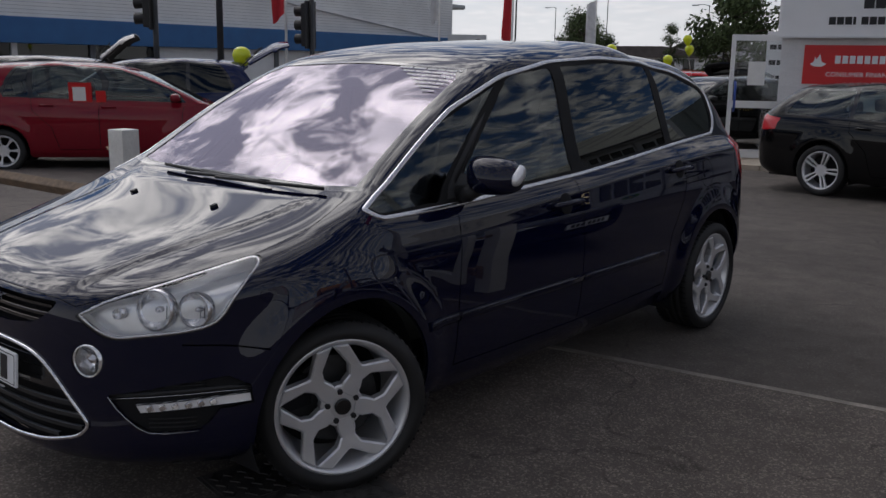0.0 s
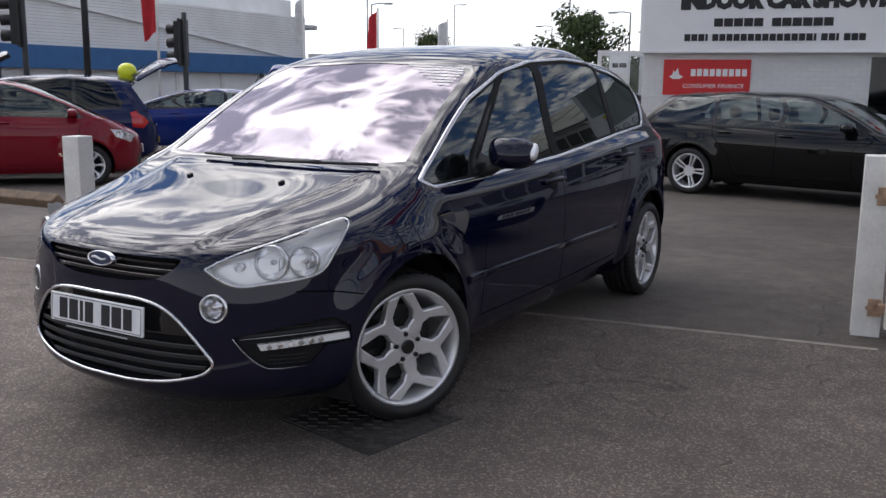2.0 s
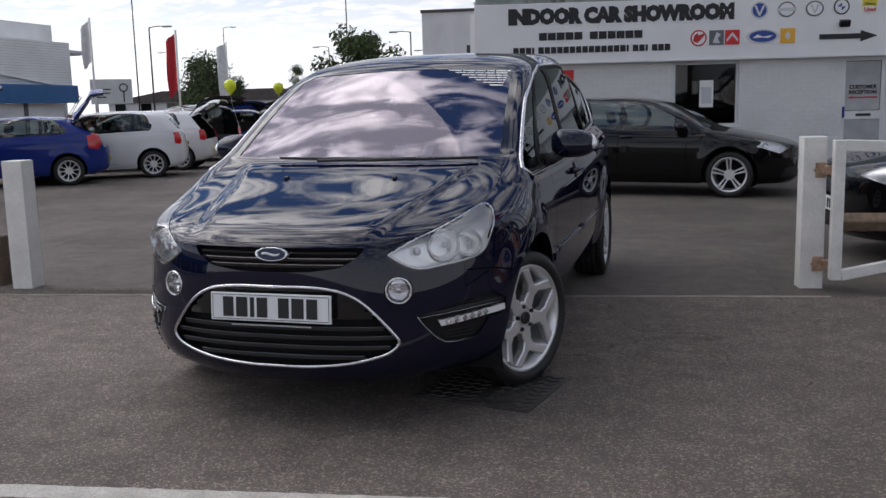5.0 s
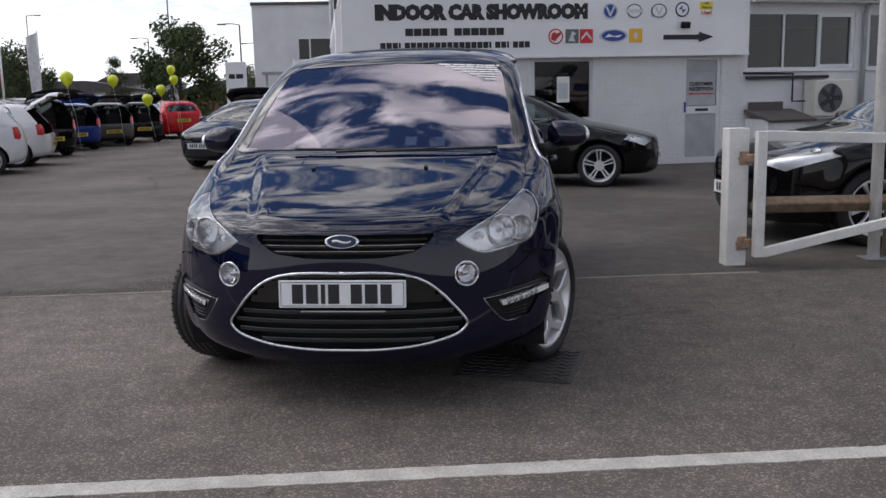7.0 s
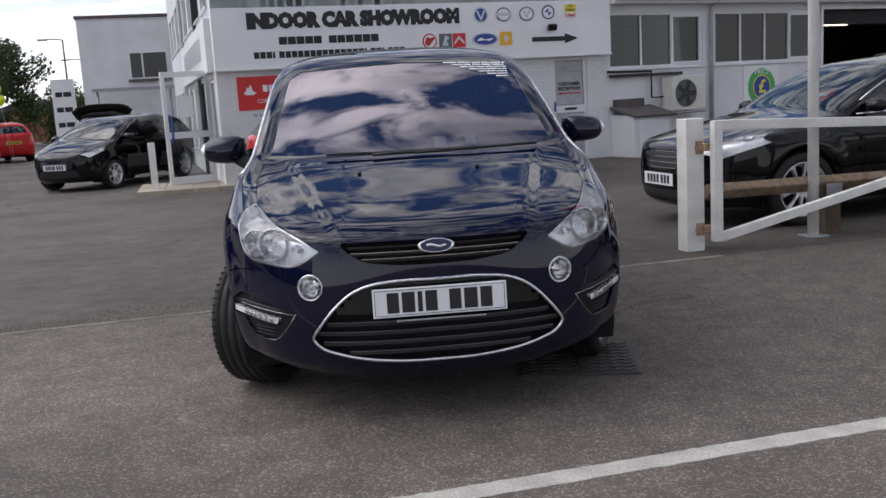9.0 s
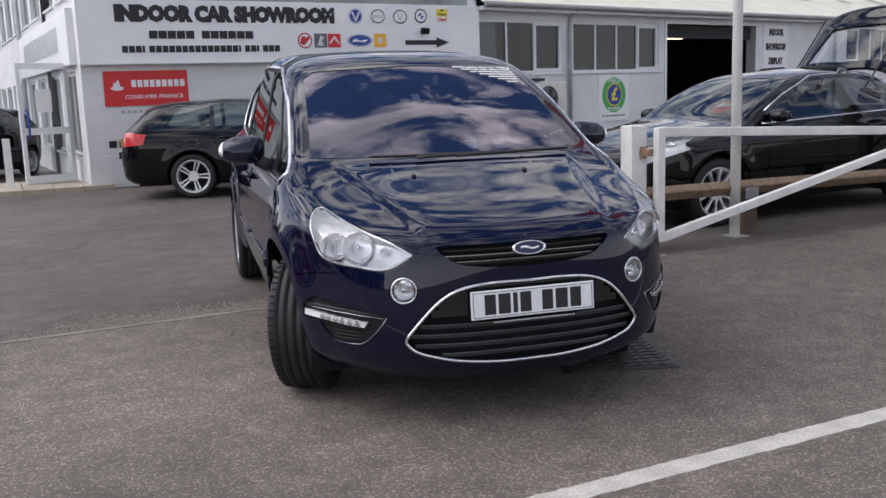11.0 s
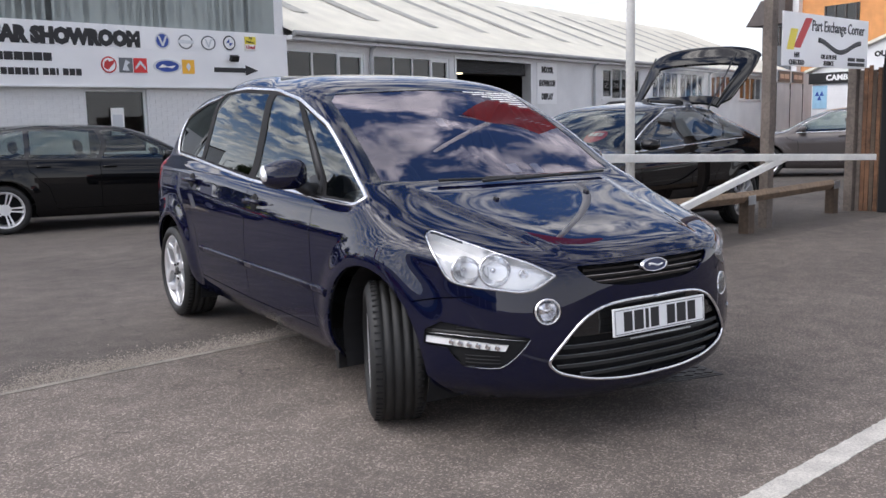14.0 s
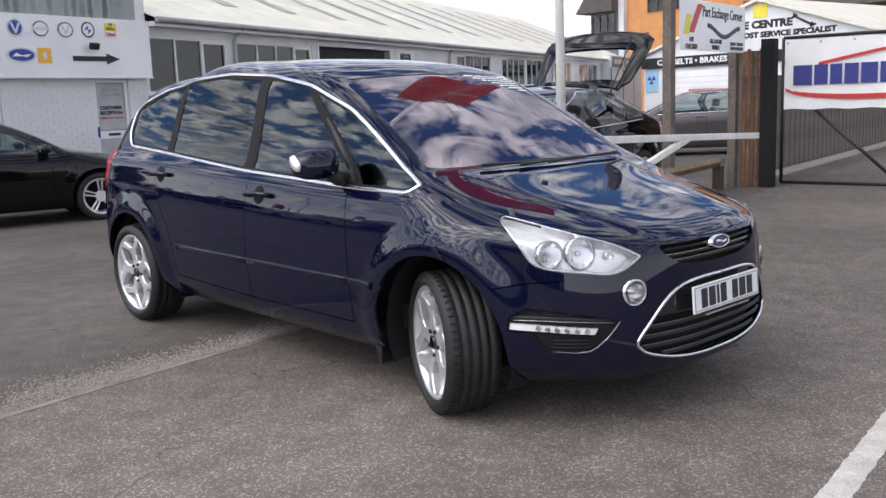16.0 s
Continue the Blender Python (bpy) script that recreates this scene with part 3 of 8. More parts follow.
def dense(poly, step, closed=True):
    out = []
    N = len(poly)
    for i in range(N if closed else N - 1):
        a, b = Vector(poly[i]), Vector(poly[(i + 1) % N])
        k = max(1, int((b - a).length / step))
        out += [tuple(a + (b - a) * (j / k)) for j in range(k)]
    if not closed:
        out.append(tuple(poly[-1]))
    return out


def strip(line, w):
    """A thin closed outline about an open 2D line."""
    L, R = [], []
    for i, p in enumerate(line):
        d = Vector(line[min(i + 1, len(line) - 1)]) - Vector(line[max(i - 1, 0)])
        n = Vector((-d.y, d.x)).normalized() * w / 2
        L.append((p[0] + n.x, p[1] + n.y))
        R.append((p[0] - n.x, p[1] - n.y))
    return L + R[::-1]


SU, SV = 5.5, 0.14


def inside(poly, px, py):
    x, y = np.array([p[0] for p in poly]), np.array([p[1] for p in poly])
    r = np.zeros(len(px), bool)
    j = len(poly) - 1
    for i in range(len(poly)):
        c = (y[i] > py) != (y[j] > py)
        with np.errstate(divide="ignore", invalid="ignore"):
            xx = (x[j] - x[i]) * (py - y[i]) / (y[j] - y[i]) + x[i]
        r ^= c & (px < xx)
        j = i
    return r


def cut_skin(skin, regions, nu, nv):
    """Triangulates the half skin with the outlines of the regions (name, [(u, v)...]) as edges, and gives each triangle the first region that holds it.
    Returns u, v of the corners, the triangles and their names."""
    us = np.linspace(0, 1, nu)
    vs = np.linspace(0, skin.top - 0.02, nv)
    pts, edges = [], []
    segs = []
    for _, poly in regions:
        k = len(pts)
        q = dense([(min(max(u, 0), 1) * SU, min(max(v, 0), skin.top - 0.02) * SV) for u, v in poly], 0.05)
        pts += q
        edges += [(k + i, k + (i + 1) % len(q)) for i in range(len(q))]
        segs.append(np.array(q))
    k = len(pts)
    c = [(0, 0), (SU, 0), (SU, vs[-1] * SV), (0, vs[-1] * SV)]
    pts += c
    edges += [(k, k + 1), (k + 1, k + 2), (k + 2, k + 3), (k + 3, k)]
    gu, gv = np.meshgrid(us * SU, vs * SV, indexing="ij")
    g = np.stack([gu.ravel(), gv.ravel()], 1)
    allq = np.concatenate(segs) if segs else np.zeros((0, 2))
    keep = np.ones(len(g), bool)
    lim = (0.35 * SU / nu) ** 2
    for ch in range(0, len(allq), 200):
        b = allq[ch : ch + 200]
        keep &= (((g[:, None, :] - b[None]) ** 2).sum(2).min(1) > lim)
    g = g[keep]
    pts = [Vector(p) for p in pts] + [Vector(p) for p in g.tolist()]
    vo, _, fo, *_ = delaunay_2d_cdt(pts, edges, [], 0, 1e-6)
    V = np.array([(p.x / SU, p.y / SV) for p in vo])
    T = np.array([f for f in fo if len(f) == 3])
    cen = V[T].mean(1)
    names = np.full(len(T), "", dtype=object)
    for name, poly in regions:
        m = inside(poly, cen[:, 0], cen[:, 1]) & (names == "")
        names[m] = name
    return V[:, 0], V[:, 1], T, names


def skin_mesh(skin, u, v, tris, sides, lift=0.0, rim=0.0, fit=0):
    """A mesh of the given triangles, on one side or both; lift moves it out, rim gives its edge depth."""
    used, inv = np.unique(tris, return_inverse=True)
    inv = inv.reshape(tris.shape)
    P = skin(u[used], v[used])
    Nn = skin.normal(u[used], v[used])
    mid = P[:, 1] < 1e-6
    P = P + Nn * lift
    if fit:
        # panes of glass curve evenly: their normals follow one gentle curve
        q = P - P.mean(0)
        c = np.stack([np.ones(len(q)), q[:, 0], q[:, 2]] if fit == 1 else [np.ones(len(q)), P[:, 1] ** 2, q[:, 2]], 1)
        G = c @ np.linalg.lstsq(c, Nn, rcond=None)[0]
        if fit == 1:
            # a side window leans in evenly from sill to roof
            g = G.mean(0)
            az = math.atan2(g[0], g[1]) + 0.05 * q[:, 0]
            lean = math.atan2(g[2], math.hypot(g[0], g[1])) + 0.55 * q[:, 2]
            G = np.stack([np.sin(az) * np.cos(lean), np.cos(az) * np.cos(lean), np.sin(lean)], 1)
        if fit == 2:
            d = P[:, 1:2]
            G[:, 1:2] = d @ np.linalg.lstsq(d, Nn[:, 1:2], rcond=None)[0]
        if fit == 3:
            # the bonnet's middle is one even curve with the two creases on it
            dome, skin.dome = skin.dome, None
            N0 = skin.normal(u[used], v[used])
            skin.dome = dome
            x, y = P[:, 0], P[:, 1]
            mid_ = x < 0.62
            c = np.stack([np.ones(len(x)), x, x**2, x**3, y**2, x * y**2, y**4, x**2 * y**2], 1)
            d = np.stack([y, x * y, x**2 * y, y**3, x * y**3], 1)
            G = c @ np.linalg.lstsq(c[mid_], N0[mid_], rcond=None)[0]
            G[:, 1] = d @ np.linalg.lstsq(d[mid_], N0[mid_, 1], rcond=None)[0]
            k = sstep(0.66, 0.45, x)[:, None]
            G = (G + Nn - N0) * k + Nn * (1 - k)
        Nn = G / np.linalg.norm(G, axis=1, keepdims=True)
    verts, faces, norms = [], [], []
    sharp = []
    for sd in sides:
        k = len(verts)
        S = np.array([1, sd, 1])
        P2, N2 = P * S, Nn * S
        verts += P2.tolist()
        norms += N2.tolist()
        f = inv if sd > 0 else inv[:, ::-1]
        faces += (f + k).tolist()
        if rim:
            cnt = {}
            for a, b, c in inv.tolist():
                for e in ((a, b), (b, c), (c, a)):
                    key = (min(e), max(e))
                    cnt[key] = None if key in cnt else e
            for e in cnt.values():
                if e is None or (mid[e[0]] and mid[e[1]] and len(sides) > 1):
                    continue
                a, b = e
                j = len(verts)
                pa, pb = P2[a], P2[b]
                qa, qb = pa - N2[a] * rim, pb - N2[b] * rim
                verts += [pa.tolist(), pb.tolist(), qb.tolist(), qa.tolist()]
                nn = np.cross(pb - pa, qa - pa)
                nn = -nn / max(1e-9, np.linalg.norm(nn)) * sd
                norms += [nn.tolist()] * 4
                faces.append([j + 3, j + 2, j + 1, j] if sd > 0 else [j, j + 1, j + 2, j + 3])
    me = bpy.data.meshes.new("panel")
    me.from_pydata(verts, [], faces)
    me.shade_smooth()
    me.normals_split_custom_set_from_vertices(norms)
    return me


def along(skin, uv, sd=1, lift=0.0):
    u, v = np.array([p[0] for p in uv]), np.array([p[1] for p in uv])
    S = np.array([1, sd, 1])
    P, Nn = skin(u, v), skin.normal(u, v)
    return (P + Nn * lift) * S, Nn * S


def ribbon(skin, uv, width, height, sd=1, closed=False, sink=0.002):
    """A raised moulding of round-topped section that follows a line on the skin."""
    P, Nn = along(skin, uv, sd)
    bm = bmesh.new()
    n = len(P)
    rings = []
    for i in range(n):
        a = P[(i - 1) % n] if closed or i > 0 else P[i]
        b = P[(i + 1) % n] if closed or i < n - 1 else P[i]
        d = Vector(b - a).normalized()
        nn = Vector(Nn[i])
        s = d.cross(nn).normalized()
        c = Vector(P[i])
        rings.append([bm.verts.new(c + s * (x * width / 2) + nn * (y * height - sink)) for x, y in ((-1, 0), (-0.9, 0.6), (-0.45, 1), (0.45, 1), (0.9, 0.6), (1, 0))])
    for i in range(n if closed else n - 1):
        a, b = rings[i], rings[(i + 1) % n]
        for k in range(5):
            f = bm.faces.new((a[k], a[k + 1], b[k + 1], b[k]))
            f.smooth = True
    if not closed:
        bm.faces.new(rings[0])
        bm.faces.new(rings[-1])
    return bm


def tyre_bm(R, rim, w):
    bm = bmesh.new()
    h = w / 2
    prof = [(rim, -h * 0.82), (rim + 0.012, -h * 0.95), (rim + 0.35 * (R - rim), -h * 1.04), (R - 0.03, -h * 0.98), (R - 0.008, -h * 0.86)]
    for k in (-0.52, -0.18, 0.18, 0.52):
        c = k * h
        prof += [(R - 0.001, c - 0.0065), (R - 0.008, c - 0.004), (R - 0.008, c + 0.004), (R - 0.001, c + 0.0065)]
    prof += [(R - 0.008, h * 0.86), (R - 0.03, h * 0.98), (rim + 0.35 * (R - rim), h * 1.04), (rim + 0.012, h * 0.95), (rim, h * 0.82)]
    add_lathe(bm, prof, 56)
    return bm


def tread_blocks(R, w, n=60):
    """Cross sipes of the shoulders as thin dark grooves' lips."""
    bm = bmesh.new()
    h = w / 2
    for k in range(n):
        for sg in (-1, 1):
            m = Matrix.Rotation(2 * math.pi * k / n + sg * 0.02, 4, "Y")
            add_box(bm, -0.0035, 0.0035, min(sg * h * 0.6, sg * h * 0.86), max(sg * h * 0.6, sg * h * 0.86), R - 0.012, R - 0.0025, m=m)
    return bm


def poly_plate(bm, poly, y0, y1, bevel, dish=None):
    """A spoke: an outline in x and z with a chamfered front edge; dish(r) moves it along the axle."""
    n = len(poly)
    cx, cz = sum(p[0] for p in poly) / n, sum(p[1] for p in poly) / n
    fr = []
    for i in range(n):
        a, p, b = Vector(poly[i - 1]), Vector(poly[i]), Vector(poly[(i + 1) % n])
        d1, d2 = (p - a).normalized(), (b - p).normalized()
        nn = (Vector((d1.y, -d1.x)) + Vector((d2.y, -d2.x)))
        if nn.length < 1e-6:
            nn = Vector((d1.y, -d1.x))
        nn.normalize()
        if nn.dot(Vector((cx, cz)) - p) < 0:
            nn = -nn
        fr.append(p + nn * bevel)
    dd = dish or (lambda r: 0)
    A = [bm.verts.new((p[0], y0 + dd(math.hypot(p[0], p[1])), p[1])) for p in poly]
    B = [bm.verts.new((p[0], y1 - bevel * 0.8 + dd(math.hypot(p[0], p[1])), p[1])) for p in poly]
    C = [bm.verts.new((p.x, y1 + dd(p.length), p.y)) for p in fr]
    for X, Y in ((A, B), (B, C)):
        for i in range(n):
            j = (i + 1) % n
            bm.faces.new((X[i], X[j], Y[j], Y[i]))
    bm.faces.new(C)
    bm.faces.new(A[::-1])


def rim_bm(rim, w, style):
    """Front of an alloy wheel: barrel, lip, spokes. The face looks along +y."""
    bm = bmesh.new()
    h = w / 2
    add_lathe(bm, [(rim - 0.035, -h * 0.8), (rim - 0.03, h * 0.3), (rim - 0.022, h * 0.62), (rim - 0.012, h * 0.8), (rim - 0.004, h * 0.86), (rim + 0.006, h * 0.88), (rim + 0.008, h * 0.8)], 56)
    dish = lambda r: 0.020 * (r / rim) ** 2
    y0, y1 = h * 0.42, h * 0.72
    pol = lambda r, a: (r * math.cos(a), r * math.sin(a))
    r0, r1 = 0.052, rim - 0.014
    poly_plate(bm, [pol(0.078, 2 * math.pi * k / 30) for k in range(30)], y0 - 0.01, y1 - 0.004, 0.006, dish)
    if style == "fork":
        for k in range(5):
            a = 2 * math.pi * k / 5 + math.pi / 2
            fr = 0.56 * rim
            half = [(r0, 0.62), (0.088, 0.40), (fr * 0.86, 0.235), (fr * 1.12, 0.30), (r1 * 0.93, 0.575), (r1, 0.626), (r1, 0.37), (r1 * 0.93, 0.31), (fr * 1.24, 0.07)]
            poly_plate(bm, [pol(r, a - d) for r, d in half] + [pol(fr * 1.2, a)] + [pol(r, a + d) for r, d in reversed(half)], y0, y1, 0.006, dish)
    elif style == "twin":
        for k in range(5):
            a = 2 * math.pi * k / 5 + math.pi / 2
            for s in (-1, 1):
                poly_plate(bm, [pol(r0, a + s * 0.35 - 0.15), pol(r0, a + s * 0.35 + 0.15), pol(r1, a + s * 0.13 + 0.065), pol(r1, a + s * 0.13 - 0.065)], y0, y1, 0.005, dish)
    else:
        n = 7 if style == "seven" else 10
        for k in range(n):
            a = 2 * math.pi * k / n + math.pi / 2
            hw = 0.9 / n
            poly_plate(bm, [pol(r0, a - 0.3), pol(r0, a + 0.3), pol(r1 * 0.6, a + hw * 0.7), pol(r1, a + hw), pol(r1, a - hw), pol(r1 * 0.6, a - hw * 0.7)], y0, y1, 0.005, dish)
    return bm


def bake(bm):
    me = bpy.data.meshes.new("piece")
    bmesh.ops.recalc_face_normals(bm, faces=bm.faces[:])
    bm.to_mesh(me)
    bm.free()
    return me


WHEELS = {}


def wheel(parent, x, y, R, rim, w, style, steer=0.0, spin=0.0, fine=False, material="alloy"):
    """wheel > tyre, rim, brake disc, centre cap, nuts. Meshes are shared between like wheels."""
    key = (R, rim, w, style)
    if key not in WHEELS:
        WHEELS[key] = (bake(tyre_bm(R, rim, w)), bake(rim_bm(rim, w, style)), bake(disc(rim * 0.66, -0.03, -0.01, 32)), bake(disc(rim - 0.034, -w * 0.42, -w * 0.38, 32)), bake(disc(0.03, 0, 0.012, 24, 0.004)), bake(disc(0.0105, 0, 0.014, 6, 0.003)), bake(tread_blocks(R, w)))
    ty, ri, di, ba, ca, nu, tr = WHEELS[key]
    side = 1 if y > 0 else -1
    e = new("wheel")
    e.empty_display_size = 0.05
    e.parent = parent
    e.matrix_basis = pose(x, y, R, 0, 0, steer) @ pose(0, 0, 0, 0, 0, 0 if side > 0 else 180) @ pose(0, 0, 0, 0, spin, 0)

    def add(name, me, mt, m=None, label=""):
        if not me.materials:
            me.materials.append(M[mt])
        o = new(name, me)
        o.parent = e
        if m is not None:
            o.matrix_basis = m
        if label:
            tagged(o, label)
        return o

    add("tyre", ty, "rubber")
    add("rim", ri, material)
    add("back_plate", ba, "dark")
    if fine:
        tagged(add("tread", tr, "dark"), kind="stuff")
        add("brake_disc", di, "disciron", pose(0, 0.0, 0))
        add("centre_cap", ca, "glossblack", pose(0, w * 0.36, 0))
        for k in range(5):
            a = 2 * math.pi * (k + 0.5) / 5 + math.pi / 2
            add("wheel_nut", nu, "blackplastic", pose(0.055 * math.cos(a), w * 0.345, 0.055 * math.sin(a)))
    return e




# ---- the dark blue people carrier ----
NAVY = paint("dark_blue_metallic_paint", (0.0022, 0.0033, 0.0185), 0.0, 0.4, 1.5)
WB = 2.85
#         zf     xf     w     z1    z2   hump   af   n    xr     zr    ar    nr
S_LOW = [
    (0.182, 0.735, 0.79, 0.205, 0.23, 0.0, 0.95, 2.55, -3.50, 0.36, 0.6, 3.0),
    (0.255, 0.832, 0.858, 0.285, 0.32, 0.0, 1.0, 2.78, -3.58, 0.43, 0.6, 3.0),
    (0.42, 0.852, 0.888, 0.42, 0.45, 0.0, 1.02, 2.78, -3.62, 0.54, 0.6, 3.0),
    (0.60, 0.842, 0.897, 0.60, 0.63, 0.0, 1.02, 2.7, -3.63, 0.66, 0.6, 3.0),
    (0.725, 0.828, 0.897, 0.73, 0.78, 0.0, 1.0, 2.6, -3.58, 0.82, 0.55, 3.0),
    (0.772, 0.795, 0.893, 0.81, 0.88, 0.0, 0.95, 2.6, -3.54, 0.92, 0.5, 3.2),
]
S_TOP = [
    (0.862, 0.50, 0.880, 0.875, 0.955, 0.0, 0.72, 2.9, -3.49, 1.0, 0.45, 3.4),
    (0.955, 0.12, 0.868, 0.925, 1.03, 0.0, 0.46, 4.6, -3.44, 1.06, 0.4, 3.6),
    (1.034, -0.15, 0.795, 1.035, 1.10, 0.0, 0.24, 10.0, -3.40, 1.12, 0.36, 3.8),
    (1.272, -0.525, 0.735, 1.262, 1.28, 0.012, 0.24, 10.0, -3.27, 1.30, 0.36, 3.8),
    (1.502, -0.94, 0.682, 1.458, 1.40, 0.095, 0.30, 8.0, -3.12, 1.47, 0.4, 3.6),
    (1.556, -1.12, 0.605, 1.532, 1.50, 0.066, 0.42, 5.0, -3.02, 1.52, 0.45, 3.0),
    (1.598, -1.45, 0.40, 1.602, 1.56, 0.032, 0.42, 2.6, -2.8, 1.565, 0.45, 2.6),
    (1.622, -1.9, 0.004, 1.625, 1.60, 0.008, 0.12, 2.0, -2.4, 1.60, 0.1, 2.0),
]
HERO_WHEELS = [(0.01, 0.335, 0.375), (-2.84, 0.335, 0.375)]
HSK = Skin(S_LOW + S_TOP, HERO_WHEELS, 0.024, (0.40, 0.72, 0.60, -0.15, 0.010))


def ring_of(x, z, r, n=40, a0=0, a1=360):
    return [(x + r * math.cos(radians(a0 + (a1 - a0) * k / n)), z + r * math.sin(radians(a0 + (a1 - a0) * k / n))) for k in range(n if a1 - a0 == 360 else n + 1)]


def smooth_loop(pts, sharp=(), n=4):
    """A closed Catmull-Rom line through 3D points; the corners named stay sharp."""
    out = []
    N = len(pts)
    for i in range(N):
        p0, p1, p2, p3 = [Vector(pts[(i + k) % N]) for k in (-1, 0, 1, 2)]
        t1 = Vector((0, 0, 0)) if i in sharp else (p2 - p0) * 0.5
        t2 = Vector((0, 0, 0)) if (i + 1) % N in sharp else (p3 - p1) * 0.5
        for k in range(n):
            t = k / n
            out.append(tuple(p1 * (2 * t**3 - 3 * t**2 + 1) + t1 * (t**3 - 2 * t**2 + t) + p2 * (-2 * t**3 + 3 * t**2) + t2 * (t**3 - t**2)))
    return out


def hero_regions():
    s = HSK
    S = lambda poly, step=0.04: [s.side(*p) for p in dense(poly, step)]
    Fr = lambda poly, step=0.03: [s.front(*p) for p in dense(poly, step)]
    N3 = lambda pts: [s.near(p) for p in pts]
    R = []
    # wheel openings
    for wx, wz, wr in HERO_WHEELS:
        c = [(wx + wr * math.cos(radians(a)), wz + wr * math.sin(radians(a))) for a in range(-22, 203, 6)]
        c = [(c[0][0] + 0.01, 0.1)] + c + [(c[-1][0] - 0.01, 0.1)]
        uv = []
        for q in dense(c, 0.04, closed=False):
            uv.append(s.side(q[0], max(q[1], 0.235)) if q[1] > 0.24 else None)
        uv = [q for q in uv if q]
        uv = [(uv[0][0], -0.1)] + uv + [(uv[-1][0], -0.1)]
        R.append(("hole", uv))
    # shut lines
    gaps = [
        [(-0.545, 0.335), (-0.548, 0.62), (-0.57, 0.955)],
        [(-1.43, 0.335), (-1.435, 0.7), (-1.405, 1.005)],
        [(-2.27, 0.37), (-2.3, 0.62), (-2.42, 0.80), (-2.46, 0.9), (-2.42, 1.09)],
        [(-0.54, 0.335), (-1.4, 0.338), (-2.275, 0.365)],
        [(0.34, 0.60), (0.45, 0.625), (0.57, 0.635)],
        [(-3.18, 0.62), (-3.3, 0.63), (-3.46, 0.68)],
    ]
    for g in gaps:
        g = rounded(g, 0.05, closed=False)
        R.append(("gap", [s.side(*p) for p in strip(dense(g, 0.04, closed=False), 0.0055)]))
    # filler flap
    R.append(("gap", [s.side(*p) for p in strip(ring_of(-2.72, 0.92, 0.075, 28) + [(-2.645, 0.921)], 0.003)]))
    # daylight openings
    dlo = rounded(HERO_DLO, 0.05)
    cut = lambda poly: [s.side(*p) for p in dense(rounded(poly, 0.018), 0.04)]
    R.append(("quarter_glass", cut([(-0.135, 1.002), (-0.18, 0.975, 0.01), (-0.50, 0.982), (-0.99, 1.408), (-0.575, 1.257), (-0.355, 1.124)])))
    R.append(("front_glass", cut([(-0.615, 0.988), (-1.445, 1.03), (-1.43, 1.485), (-1.14, 1.452), (-1.075, 1.430)])))
    R.append(("rear_glass", cut([(-1.54, 1.035), (-2.385, 1.10), (-2.33, 1.495), (-1.92, 1.512), (-1.51, 1.492)])))
    R.append(("back_glass", cut([(-2.455, 1.108), (-2.97, 1.145, 0.06), (-2.995, 1.21, 0.05), (-2.97, 1.36, 0.06), (-2.66, 1.455), (-2.40, 1.488)])))
    R.append(("pillar", [s.side(*p) for p in dense(dlo, 0.04)]))
    # windscreen, bonnet, roof lines run straight in the skin's own net
    e = 0.187
    ln = lambda a, b, n: [(a[0] + (b[0] - a[0]) * k / n, a[1] + (b[1] - a[1]) * k / n) for k in range(n)]
    R.append(("windscreen", ln((-0.01, 8.06), (e - 0.012, 8.06), 8) + ln((e, 8.12), (e, 9.86), 12) + ln((e - 0.012, 9.93), (-0.01, 9.97), 8) + [(-0.01, 9.97)]))
    R.append(("windscreen_edge", ln((-0.01, 7.98), (e + 0.006, 7.98), 8) + ln((e + 0.012, 8.05), (e + 0.011, 9.93), 12) + ln((e, 10.0), (-0.01, 10.04), 8) + [(-0.01, 10.04)]))
    # lamps and grilles
    R.append(("lamp", N3(smooth_loop(HERO_LAMP, (0,)))))
    R.append(("lamp_edge", N3(smooth_loop(HERO_LAMP_EDGE, (0,)))))
    R.append(("upper_grille", Fr(rounded(HERO_UPPER, 0.02))))
    R.append(("lower_grille", Fr(rounded(HERO_LOWER, 0.06))))
    R.append(("fog_hole", Fr(ring_of(0.498, 0.578, 0.052, 24), 0.2)))
    R.append(("strip_lamp", N3(HERO_DRL)))
    R.append(("side_vent", N3(HERO_VENT)))
    # bonnet gap and bonnet
    bl = HERO_BONNET
    R.append(("gap", [q for q in strip_uv([s.near(p) for p in bl], 0.0045)]))
    b = [s.near(p) for p in bl]
    R.append(("bonnet", [(-0.01, b[0][1])] + b + [(-0.01, 7.98)]))
    # tail lamp, rear window
    R.append(("tail_lamp", N3([(-3.13, 0.83, 1.10), (-3.2, 0.815, 0.86), (-3.38, 0.76, 0.80), (-3.47, 0.66, 0.85), (-3.44, 0.68, 1.02), (-3.33, 0.72, 1.12), (-3.22, 0.78, 1.15)])))
    R.append(("rear_glass_hatch", [(1.01, 8.2), (0.905, 8.2), (0.9, 9.6), (1.01, 9.7)]))
    R.append(("tailgate", [(1.01, 3.6), (0.885, 3.6), (0.875, 6), (0.88, 9.9), (1.01, 10.1)]))
    # doors
    R.append(("front_door", S([(-0.53, 0.33), (-1.433, 0.333), (-1.433, 1.15), (-0.56, 1.15)])))
    R.append(("rear_door", S([(-1.433, 0.333), (-2.27, 0.36), (-2.3, 0.62), (-2.42, 0.8), (-2.46, 0.9), (-2.41, 1.15), (-1.433, 1.15)])))
